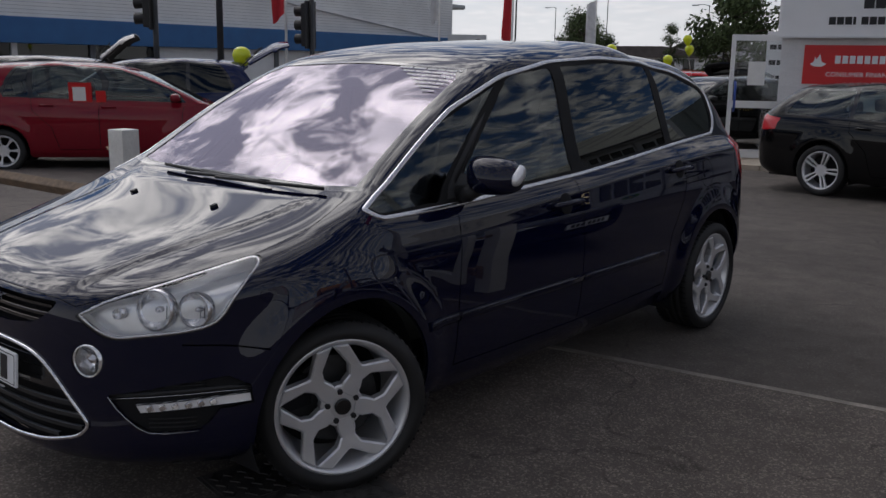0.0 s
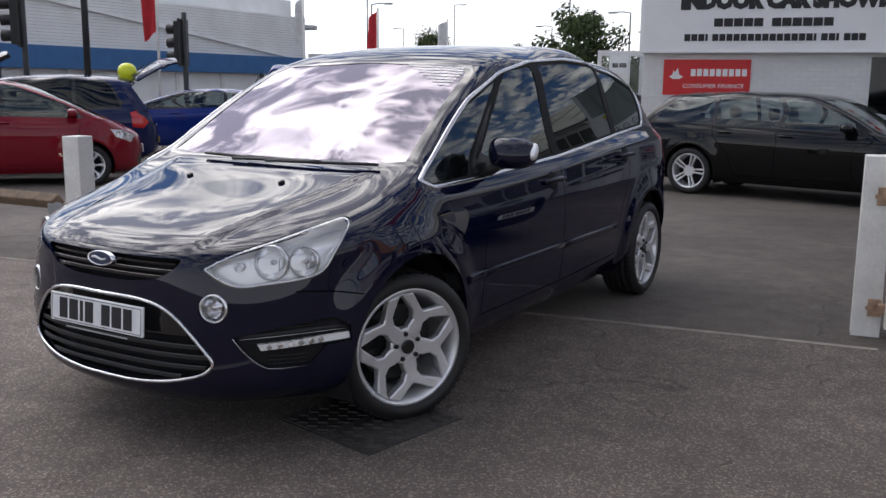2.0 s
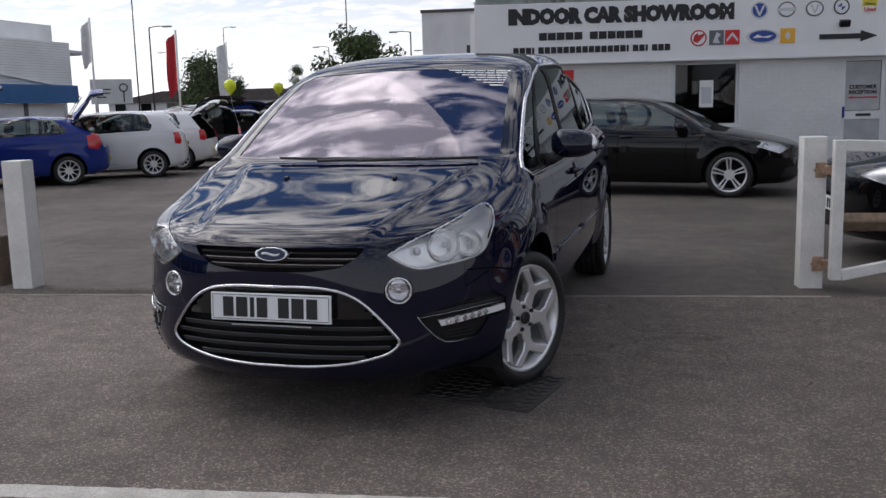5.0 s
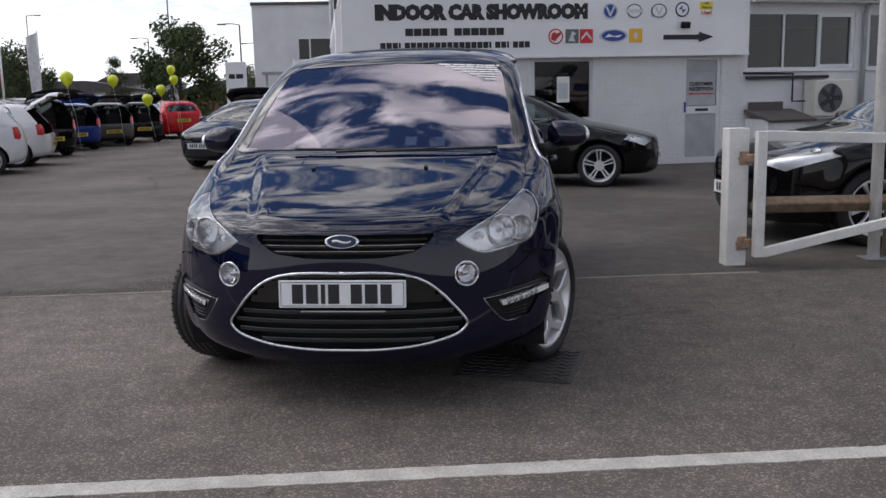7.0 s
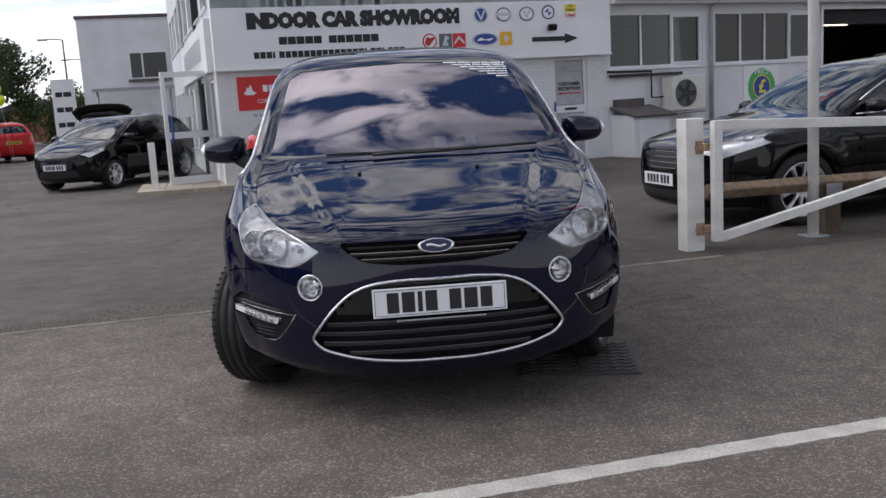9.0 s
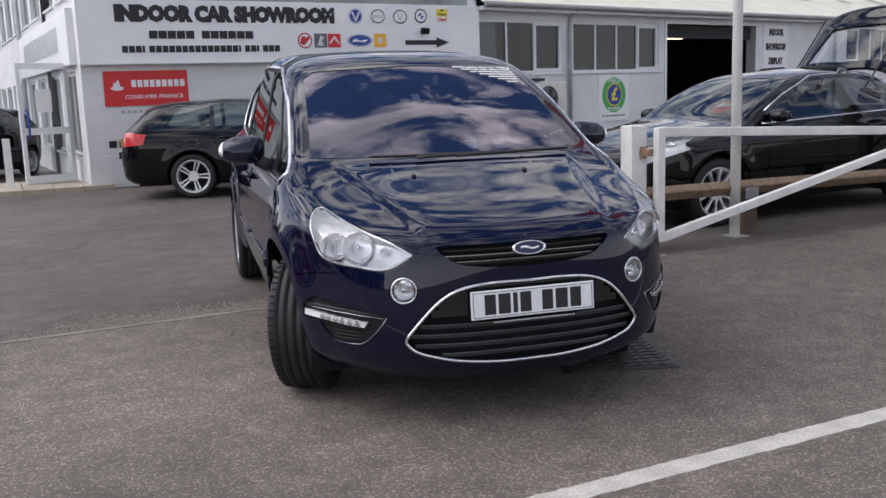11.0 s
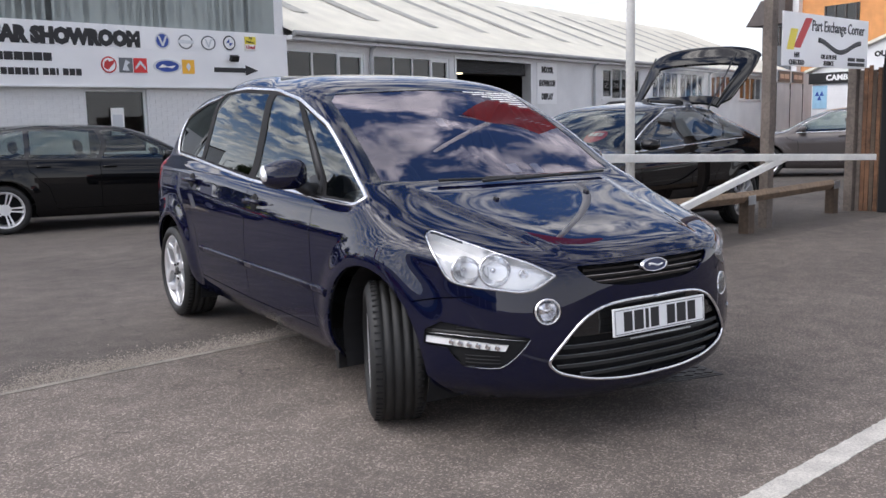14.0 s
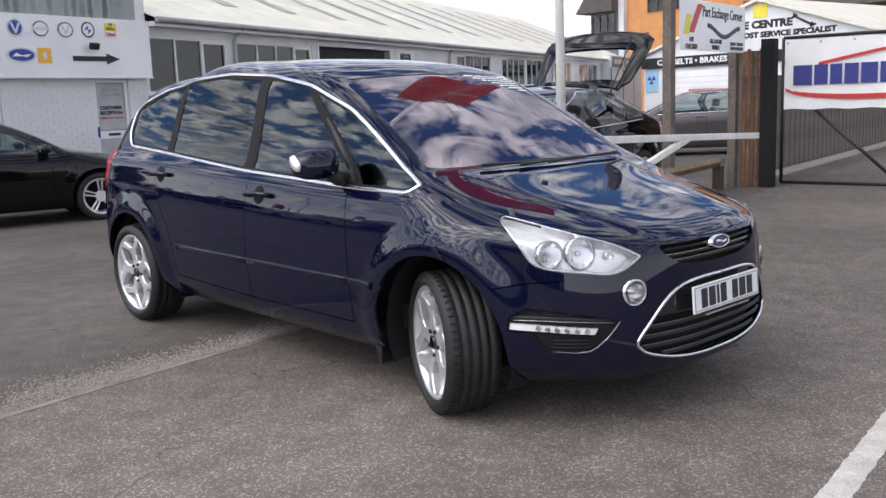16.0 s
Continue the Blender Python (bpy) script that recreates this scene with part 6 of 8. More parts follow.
# warehouse to the right of the showroom
WW, WLEN = wall_frame(4.46, 16.42, 44.0, 25.3)
ware = thing("wall_warehouse", WW, "long white rendered warehouse with window bands and a roller door", "building", kind="structure")
W_WIN = [(0.05, 2.62, 3, (2,)), (2.95, 6.05, 4, (3,)), (15.1, 18.3, 4, (0,)), (19.4, 22.1, 4, (0,)), (22.3, 25.0, 4, (3,)), (25.9, 28.6, 4, (0,)), (29.8, 33.2, 4, (0,))]
W_HOLES = [(a, b, 1.68 if a < 12 else 1.82, 2.82 if a < 12 else 2.9) for a, b, *_ in W_WIN] + [(6.35, 10.25, ZG, 2.84)]
part("wall", holed_wall(WLEN, ZG - 0.3, 3.06, 0.25, W_HOLES), M["render"], ware)
for a, b, n, op in W_WIN:
    window(ware, a, b, 1.68 if a < 12 else 1.82, 2.82 if a < 12 else 2.9, n, 0.05, opener=op, depth=0.02)
bm = bmesh.new()
for q in ((6.27, 6.35, ZG, 2.92), (10.25, 10.33, ZG, 2.92), (6.35, 10.25, 2.84, 2.92)):
    add_box(bm, q[0], q[1], -0.03, 0.28, q[2], q[3])
part("door_frame", bm, M["upvc"], ware)
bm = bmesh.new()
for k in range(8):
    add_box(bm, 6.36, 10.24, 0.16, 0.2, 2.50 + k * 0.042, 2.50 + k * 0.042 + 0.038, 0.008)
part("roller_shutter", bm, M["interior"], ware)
# the hall's shade is put into its near-black back, floor and ceiling
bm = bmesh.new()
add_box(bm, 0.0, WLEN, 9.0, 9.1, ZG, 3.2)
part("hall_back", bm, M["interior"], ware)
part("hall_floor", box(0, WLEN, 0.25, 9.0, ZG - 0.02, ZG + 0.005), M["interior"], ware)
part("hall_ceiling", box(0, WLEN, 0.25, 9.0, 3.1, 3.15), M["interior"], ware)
part("strip_light", box(8.6, 9.9, 2.2, 2.32, 2.63, 2.68), mat("lit_tube", (0.9, 0.85, 0.7), 0.5, emit=(1.0, 0.8, 0.5, 3.0)), ware, "lit warm strip light")
# corrugated roof sheet with rooflights
bm = bmesh.new()
n = int(WLEN / 0.19)
pr = []
for i in range(n * 2 + 1):
    x = i * 0.095
    dz = 0.028 if i % 2 else 0.0
    pr.append([bm.verts.new((x, -0.32, 3.14 + dz)), bm.verts.new((x, 7.0, 6.1 + dz))])
for i, (a, b) in enumerate(zip(pr, pr[1:])):
    f = bm.faces.new((a[0], b[0], b[1], a[1]))
    f.smooth = True
part("roof", bm, M["roofsheet"], ware, "cream corrugated sheet roof")
RZ = lambda y: 3.14 + (y + 0.32) * 2.96 / 7.32 + 0.034
bm = bmesh.new()
for k in range(14):
    x = 1.6 + k * 2.6
    vs = [bm.verts.new(p) for p in ((x, 1.2, RZ(1.2)), (x + 0.55, 1.2, RZ(1.2)), (x + 0.55, 5.6, RZ(5.6)), (x, 5.6, RZ(5.6)))]
    bm.faces.new(vs)
part("rooflights", bm, M["roofdirty"], ware, "grimy rooflight strips")
part("ridge_wall", box(0, WLEN, 7.0, 7.2, 3.0, 6.05), M["render"], ware)
part("gutter", tube([(0.02, -0.36, 3.10), (WLEN, -0.36, 3.10)], 0.06, 8), M["gutter"], ware)
part("eaves_board", box(0.02, WLEN, -0.30, -0.005, 2.98, 3.07), M["render"], ware)
for x in (2.80, 14.4, 25.45):
    part("drain_pipe", tube([(x, -0.30, 3.06), (x, -0.10, 2.92), (x, -0.07, 2.8), (x, -0.07, ZG)], 0.045, 8), M["pipe"], ware)
# wall things
sg = thing("wall_sign", WW @ pose(4.35, -0.004, 1.06), "square sign with a green and blue disc and a pound mark", "sign")
part("backing", box(-0.55, 0.55, -0.02, 0, -0.55, 0.55, 0.004), M["signboard"], sg)
for r, mt, y in ((0.42, "green", -0.02), (0.27, "yellow", -0.025), (0.245, "bluesign", -0.03)):
    bm = disc(r, 0, 0.005, 40)
    bmesh.ops.transform(bm, matrix=Matrix.Diagonal((1, -1, 1, 1)), verts=bm.verts[:])
    part("disc", bm, M[mt], sg, m=pose(0, y, 0.07))
lettering("pound_mark", "£", 0.42, M["yellow"], sg, pose(0, -0.037, 0.07), bold=0.012)
lettering("sign_word", "PRICE", 0.16, M["inkwhite"], sg, pose(0, -0.028, 0.40), width=0.42)
lettering("sign_word", "PROMISE", 0.13, M["inkwhite"], sg, pose(0, -0.028, -0.27), width=0.42)
bars("small_print", [(-0.42 + k * 0.12, -0.42 + k * 0.12 + 0.09) for k in range(7)], 0.03, M["ink"], sg, pose(0, -0.021, -0.43))
dw = thing("wall_sign", WW @ pose(11.25, -0.004, 2.28), "white board with three lines of black lettering", "sign")
part("backing", box(-0.62, 0.62, -0.015, 0, -0.62, 0.62, 0.003), M["signboard"], dw)
for z, t, w in ((0.40, "INDOOR", 0.72), (0.0, "SHOWROOM", 1.0), (-0.40, "DISPLAY", 0.72)):
    lettering("sign_word", t, 0.24, M["ink"], dw, pose(0, -0.019, z), width=w, bold=0.016)
ac = thing("air_conditioner", WW @ pose(1.85, -0.05, 1.1), "pale outdoor air conditioning unit on a wall bracket", "air conditioner")
part("case", box(-0.46, 0.46, -0.36, 0.0, -0.36, 0.36, 0.02), mat("cream_case", (0.66, 0.64, 0.58), 0.5, vary=0.08, scale=4), ac)
bm = bmesh.new()
for r in (0.08, 0.13, 0.18, 0.23, 0.28):
    for k in range(32):
        a, b = 2 * math.pi * k / 32, 2 * math.pi * (k + 1) / 32
        add_tube(bm, [(-0.1 + r * math.cos(a), -0.375, r * math.sin(a)), (-0.1 + r * math.cos(b), -0.375, r * math.sin(b))], 0.006, 4, caps=False)
part("fan_guard", bm, M["greysign"], ac)
bm = disc(0.29, 0, 0.006, 32)
bmesh.ops.transform(bm, matrix=pose(-0.1, -0.362, 0) @ Matrix.Diagonal((1, -1, 1, 1)), verts=bm.verts[:])
part("fan_opening", bm, M["greysign"], ac)
bm = bmesh.new()
for k in range(5):
    add_box(bm, 0.03, 0.26, -0.006, 0.006, -0.05, 0.05, m=pose(-0.1, -0.370, 0, 0, 72 * k, 0))
part("fan_blades", bm, M["blackplastic"], ac)
part("bracket", tube([(-0.4, 0, -0.42), (-0.4, -0.4, -0.40), (0.4, -0.4, -0.40), (0.4, 0, -0.42)], 0.02, 6), M["steel"], ac)
part("pipe", tube([(-0.5, -0.1, -0.05), (-0.75, -0.03, -0.05), (-0.75, -0.03, 0.5), (-1.9, -0.03, 0.52)], 0.022, 6), M["blackplastic"], ac)
lt = thing("lean_to", WW @ pose(0.05, 0, 0), "small white brick meter store with a dark felt roof", "store")
part("body", box(0.02, 0.95, -0.75, -0.004, ZG - 0.1, 0.72, 0.01), M["white"], lt)
part("hatch", box(0.12, 0.82, -0.77, -0.75, ZG + 0.08, 0.62, 0.006), M["upvc"], lt)
part("roof", box(-0.02, 1.08, -0.86, -0.004, 0.0, 0.05, 0.01), M["slate"], lt, m=pose(0, 0, 0.86, 13, 0, 0))
part("upstand", box(0.08, 0.8, -0.14, -0.004, 0.82, 1.05), M["slate"], lt)
part("cable_tray", box(0.0, 1.9, -0.1, -0.004, 1.5, 1.56), M["blackplastic"], lt)


# ---- the other cars ----
def levels_of(c):
    """Level rows from a car's main dimensions: nose xf, tail xr, half width W, bonnet front zh, cowl, screen top, roof, tail of the roof, foot of the rear window."""
    xf, xr, W, zh = c["xf"], c["xr"], c["W"], c["zh"]
    (xc, zc), (xt, zt), zr, (xe, ze), (xb, zb) = c["cowl"], c["top"], c["roof"], c["rear"], c["foot"]
    n = c.get("n", 2.7)
    mx = lambda a, b, t: a + (b - a) * t
    sh = c.get("belt", zc - 0.05)
    return [
        (0.19, xf - 0.1, W * 0.88, 0.20, 0.21, 0, 0.9, n, xr + 0.1, 0.27, 0.5, 3),
        (0.27, xf - 0.01, W * 0.95, 0.28, 0.29, 0, 0.95, n, xr + 0.02, 0.35, 0.5, 3),
        (0.42, xf, W * 0.985, 0.42, 0.44, 0, 0.95, n, xr, 0.5, 0.5, 3),
        (0.57, xf - 0.005, W, 0.58, 0.61, 0, 0.95, n, xr, 0.64, 0.5, 3),
        (zh - 0.05, xf - 0.02, W, 0.72, 0.77, 0, 0.95, n, xr + 0.03, mx(0.64, zb, 0.45), 0.48, 3.2),
        (zh, xf - 0.06, W * 0.99, mx(0.72, sh, 0.4), mx(0.77, sh + 0.06, 0.45), 0, 0.9, n, mx(xr, xb, 0.35) if xb - xr > 0.4 else xr + 0.05, mx(0.64, zb, 0.75), 0.45, 3.2),
        (mx(zh, zc, 0.45), mx(xf - 0.06, xc, 0.36), W * 0.975, mx(0.72, sh, 0.65), mx(0.77, sh + 0.06, 0.7), 0, 0.7, 3.0, mx(xr, xb, 0.6) if xb - xr > 0.4 else xr + 0.07, mx(0.64, zb, 0.88), 0.42, 3.4),
        (mx(zh, zc, 0.8), mx(xf - 0.06, xc, 0.75), W * 0.955, mx(0.72, sh, 0.86), mx(0.77, sh + 0.06, 0.88), 0, 0.48, 4.2, mx(xr, xb, 0.85) if xb - xr > 0.4 else xr + 0.09, mx(0.64, zb, 0.96), 0.4, 3.6),
        (zc, xc, W * 0.935, sh, sh + c.get("rise", 0.06), 0, 0.32, 7, xb, zb, 0.36, 3.8),
        (mx(zc, zt, 0.52), mx(xc, xt, 0.48), W * 0.87, mx(sh, zt - 0.05, 0.52), mx(sh + 0.06, ze - 0.06, 0.5), 0.02, 0.32, 7, mx(xb, xe, 0.5), mx(zb, ze, 0.52), 0.36, 3.8),
        (zt, xt, W * 0.775, zt - 0.055, ze - 0.07, c.get("hump", 0.08), 0.38, 6, xe, ze, 0.4, 3.6),
        (mx(zt, zr, 0.45), xt - 0.2, W * 0.68, mx(zt, zr, 0.3), mx(ze, zr, 0.35) - 0.01, 0.05, 0.42, 4.5, xe + 0.12, mx(ze, zr, 0.5), 0.42, 3),
        (mx(zt, zr, 0.85), xt - 0.5, W * 0.44, zr - 0.015, mx(ze, zr, 0.75), 0.02, 0.4, 2.6, xe + 0.4, mx(ze, zr, 0.8), 0.42, 2.6),
        (zr, (xt + xe) / 2 + 0.15, 0.004, zr, zr, 0.0, 0.1, 2, (xt + xe) / 2 - 0.15, zr, 0.1, 2),
    ]


def make_car(c, m, label, group="", nu=120, nv=66):
    """car > body, bonnet, doors, windows, windscreen, lamps, bumper grille, mirrors, plates, wheels; an open tailgate hangs from the roof."""
    car = thing("car", m, label, "car", group)
    wb, R = c["wb"], c.get("R", 0.32)
    wheels = [(0.0, R + 0.01, R + 0.05), (-wb, R + 0.01, R + 0.05)]
    s = Skin(levels_of(c), wheels, 0.015, None, 0.05)
    (xc, zc), (xt, zt), zr, (xe, ze), (xb, zb) = c["cowl"], c["top"], c["roof"], c["rear"], c["foot"]
    sh = c.get("belt", zc - 0.05)
    rise = c.get("rise", 0.06)
    G = []
    for wx, wz, wr in wheels:
        a = [(wx + wr * math.cos(radians(k)), wz + wr * math.sin(radians(k))) for k in range(-20, 201, 10)]
        uv = [s.side(x, z) for x, z in a if z > 0.23]
        G.append(("hole", [(uv[0][0], -0.1)] + uv + [(uv[-1][0], -0.1)]))
    xB, xR = c["B"], c["R2"]
    bz = lambda x: sh + 0.035 + (rise) * min(max((xc - x) / 2.6, 0), 1.15)
    x0, xq = c.get("dlo0", xc - 0.30), c["C"]
    tz = lambda x: zt - 0.035 + (zr - zt - 0.045) * math.sin(math.pi * min(max((xt - x) / (xt - xe), 0), 1)) ** 0.8 * 1.0 - (0.05 if x < xe + 0.5 else 0.0) * min(1, (xe + 0.5 - x) / 0.5)
    ends = [xB + 0.03, xB - 0.03]
    def sil(x):
        """Upper edge of the glass at x: the screen pillar in front, the roof line behind."""
        t = (xc - 0.02 - x) / (xc - 0.02 - (xt - 0.10))
        return min(zc + (zt - 0.06 - zc) * t, tz(x)) if t < 1 else tz(x)
    def win(a, b, front):
        xs = [a + (b - a) * k / 8 for k in range(9)]
        low = [(x, bz(x)) for x in (xs if not front else xs)]
        up = [(x, max(sil(x), bz(x) + 0.02)) for x in reversed(xs)]
        return low + up
    rearmost = []
    spans = [(x0, xB + 0.035, True), (xB - 0.035, xR + 0.03, False)] + ([(xR - 0.03, xq, False)] if xq < xR - 0.2 else [])
    for i, (a, b, fr) in enumerate(spans):
        poly = win(a, b, fr)
        if i == len(spans) - 1:
            poly = [p for p in poly if not (abs(p[0] - b) < 1e-6 and p[1] > bz(b) + 0.12)]
            poly = [(x, min(z, bz(b) + 0.10 + (x - b) * c.get("slope", 1.4)) if z > bz(x) + 0.01 else z) for x, z in poly]
        G.append(("glass%d" % i, [s.side(*p) for p in rounded(poly, 0.02, 2)]))
    big = [(x0 + 0.07, bz(x0) - 0.02)] + [(x0 + (xq - x0) * k / 12, bz(x0 + (xq - x0) * k / 12) - 0.022) for k in range(13)] + [(xq - 0.05, bz(xq) + 0.1)]
    top = [(x0 + (xq - x0) * k / 14, min(sil(x0 + (xq - x0) * k / 14) + 0.022, bz(xq) + 0.14 + (x0 + (xq - x0) * k / 14 - xq) * c.get("slope", 1.4))) for k in range(14, -1, -1)]
    dl = [q for q in big + top]
    G.append(("pillar", [s.side(*p) for p in dl]))
    e = 0.186
    G.append(("windscreen", [(-0.01, 8.08), (e * 0.5, 8.08), (e - 0.01, 8.1), (e, 8.2), (e, 9.85), (e - 0.012, 9.95), (-0.01, 9.97)]))
    N3 = lambda pts: [s.near(p) for p in pts]
    G.append(("lamp", N3(c["lamp"])))
    G.append(("tail", N3(c["tail"])))
    G.append(("grille", [s.front(*p) for p in rounded(c["grille"], 0.03, 2)]))
    if "lower" in c:
        G.append(("lower", [s.front(*p) for p in rounded(c["lower"], 0.03, 2)]))
    G.append(("rear_glass", [(1.01, 8.3), (0.91, 8.3), (0.9, 9.6), (1.01, 9.75)]))
    if c.get("open"):
        G.append(("hatch", [(1.01, c.get("hv", 3.7)), (0.895, c.get("hv", 3.7)), (0.87, 7), (0.872, 9.9), (1.01, 10.2)]))
    gap = [[(x0 + 0.02, 0.33), (x0, 0.6), (x0 + 0.03, bz(x0) - 0.03)], [(xB, 0.33), (xB, bz(xB) - 0.02)], [(x0 + 0.02, 0.32), (xR + 0.35, 0.32)]]
    if c.get("doors", 4) == 4:
        gap.append([(xR + 0.34, 0.35), (xR + 0.26, 0.62), (xR + 0.02, 0.85), (xR, bz(xR) - 0.02)])
    for g in gap:
        G.append(("gap", [s.side(*p) for p in strip(dense(g, 0.12, closed=False), 0.008)]))
    b = N3([(s(np.array([0.0]), np.array([5.05]))[0]).tolist(), c["lamp"][0], c["lamp"][1], c["lamp"][2], (xc + 0.05, s(np.array([0.19]), np.array([7.95]))[0][1], zc - 0.01)])
    G.append(("bonnet", b + [(-0.01, 7.98), (-0.01, b[0][1])]))
    dd = [(x0 + 0.01, 0.32), (xB, 0.32), (xB, bz(xB)), (x0 + 0.01, bz(x0))]
    G.append(("front_door", [s.side(*p) for p in dense(dd, 0.15)]))
    if c.get("doors", 4) == 4:
        dd = [(xB, 0.32), (xR + 0.35, 0.34), (xR + 0.26, 0.62), (xR + 0.02, 0.85), (xR, bz(xR)), (xB, bz(xB))]
        G.append(("rear_door", [s.side(*p) for p in dense(dd, 0.15)]))
    u, v, T, names = cut_skin(s, G, nu, nv)
    P = c["paint"]
    body = put("body", skin_mesh(s, u, v, T[names == ""], (1, -1), 0, 0.01), P, car)
    made = {}
    put("bonnet", skin_mesh(s, u, v, T[names == "bonnet"], (1, -1), 0.001, 0.01), P, car)
    for sd in (1, -1):
        for k in ("front_door", "rear_door"):
            if (names == k).any():
                d = made[k, sd] = put(k, skin_mesh(s, u, v, T[names == k], (sd,), 0, 0.01), P, car)
                x = xB + 0.13 if k == "front_door" else xR + 0.2
                q, nn = along(s, [s.side(x, bz(x) - 0.12)], sd, 0.015)
                part("door_handle", tube([(-0.09, 0, 0), (-0.06, 0.018, 0), (0.06, 0.018, 0), (0.09, 0, 0)], 0.012, 6), P, d, m=Matrix.Translation(Vector(q[0])) @ Vector(nn[0]).to_track_quat("Y", "Z").to_matrix().to_4x4())
        put("window_pillar", skin_mesh(s, u, v, T[names == "pillar"], (sd,), -0.002), M["glossblack"], car)
        for i in range(len(spans)):
            t = T[names == "glass%d" % i]
            if len(t):
                put("side_window", skin_mesh(s, u, v, t, (sd,), -0.004), M["smoke" if c.get("dim") else "sideglass" if i == 0 or not c.get("privacy") else "privacy"], car)
        lamp = put("headlight", skin_mesh(s, u, v, T[names == "lamp"], (sd,), 0.001), M["lens"], car)
        put("housing", skin_mesh(s, u, v, T[names == "lamp"], (sd,), -0.02, -0.021), M["lamphousing"], lamp)
        L0 = np.mean(np.array(c["lamp"]), axis=0)
        for f in (-0.06, 0.06):
            q, nn = along(s, [s.near((L0[0] - f * 0.9, L0[1] + f, L0[2]))], sd, -0.008)
            bm = bmesh.new()
            add_lathe(bm, [(0.006, -0.02), (0.03, -0.014), (0.045, 0.0), (0.05, 0.0)], 16)
            part("reflector", bm, M["lampbowl"], lamp, m=Matrix.Translation(Vector(q[0])) @ Vector(nn[0]).to_track_quat("Y", "Z").to_matrix().to_4x4(), smooth=True)
        put("tail_lamp", skin_mesh(s, u, v, T[names == "tail"], (sd,), 0.004, 0.012), M["redlamp"], car)
        if c.get("bright"):
            x = [x0 + 0.05 + (xq - x0 - 0.05) * k / 14 for k in range(15)]
            part("window_trim", ribbon(s, [s.side(a, bz(a) - 0.022) for a in x], 0.016, 0.006, sd), M["satin"], car)
            part("window_trim", ribbon(s, [s.side(*q) for q in [(a, z - 0.01) for a, z in top if z > bz(a) + 0.02]], 0.016, 0.006, sd), M["satin"], car)
        mi = part("door_mirror", mirror_bm(), P, car, smooth=True, m=Matrix.Diagonal((1, sd, 1, 1)) @ pose(x0 - 0.08, s.p[8][2] + 0.10, bz(x0) + 0.05) @ Matrix.Diagonal((0.9, 0.9, 0.85, 1)))
        part("mirror_glass", box(-0.066, -0.062, -0.09, 0.09, -0.045, 0.055), M["chrome"], mi)
    ws = put("windscreen", skin_mesh(s, u, v, T[names == "windscreen"], (1, -1), -0.002), M["clear" if c.get("clear") else "sideglass"], car)
    gr = put("grille", skin_mesh(s, u, v, T[names == "grille"], (1, -1), -0.012, -0.012), M["blackplastic"], car)
    zs = [q[1] for q in c["grille"]]
    w = max(q[0] for q in c["grille"])
    for k in range(4):
        z = min(zs) + (max(zs) - min(zs)) * (k + 0.5) / 4
        part("grille_bar", slat(s, z, w * 0.9, 0.009, 0.012, 0.004), M["chrome" if c.get("chromebars") else "glossblack"], gr)
    if (names == "lower").any():
        put("air_intake", skin_mesh(s, u, v, T[names == "lower"], (1, -1), -0.01, -0.01), M["blackplastic"], car)
    solid = np.isin(names, ["", "gap", "front_door", "rear_door", "bonnet", "tail"])
    put("inner_shell", skin_mesh(s, u, v, T[solid], (1, -1), -0.02), M["dark"], car)
    rg = T[names == "rear_glass"]
    if c.get("open"):
        hatch = new("tailgate")
        hatch.parent = car
        hatch.empty_display_size = 0.1
        H = Vector((xe + 0.1, 0, ze + 0.03))
        hatch.matrix_basis = Matrix.Translation(H) @ pose(0, 0, 0, 0, c.get("lift", 78), 0) @ Matrix.Translation(-H)
        put("tailgate_skin", skin_mesh(s, u, v, T[names == "hatch"], (1, -1), 0, 0.03), P, hatch)
        put("tailgate_lining", skin_mesh(s, u, v, T[names == "hatch"], (1, -1), -0.035), M["blackplastic"], hatch)
        put("rear_window", skin_mesh(s, u, v, rg, (1, -1), -0.012), M["clear"], hatch)
        for sd in (1, -1):
            a = Vector((xe + 0.25, sd * 0.55, ze - 0.12))
            b = hatch.matrix_basis @ Vector((xb + 0.05, sd * 0.58, zb + 0.15))
            part("gas_strut", tube([a, b], 0.01, 6), M["blackplastic"], car)
    else:
        put("rear_window", skin_mesh(s, u, v, rg, (1, -1), -0.004), M["privacy" if c.get("privacy") else "sideglass"], car)
    # plates with plain bars
    for f, mt in ((1, "plate"), (-1, "plateyellow")):
        x = (c["xf"] + 0.008) if f > 0 else c["xr"] - 0.008
        z = c.get("pz", 0.42) if f > 0 else c.get("rpz", 0.75)
        if f < 0 and c.get("open"):
            z = min(z, 0.5)
        pl = part("number_plate", box(-0.006, 0.006, -0.26, 0.26, -0.056, 0.056), M[mt], car, m=pose(x, 0, z))
        for k in range(7):
            part("plate_mark", box(0.006 if f > 0 else -0.008, 0.008 if f > 0 else -0.006, -0.2 + k * 0.058 + (0.02 if k > 3 else 0), -0.16 + k * 0.058 + (0.02 if k > 3 else 0), -0.038, 0.038), M["ink"], pl)
    # cabin
    for x, ys in ((xB + 0.12, (-0.36, 0.36)), (xB - 0.75, (-0.36, 0.36))):
        for y in ys:
            st = part("seat", box(-0.25, 0.25, -0.24, 0.24, 0.42, 0.58, 0.05), M[c.get("seats", "seat")], car, m=pose(x, y, 0))
            part("seat_back", box(-0.07, 0.07, -0.23, 0.23, 0.5, 1.08, 0.05), M[c.get("seats", "seat")], st, m=pose(-0.12, 0, 0, 0, -12, 0))
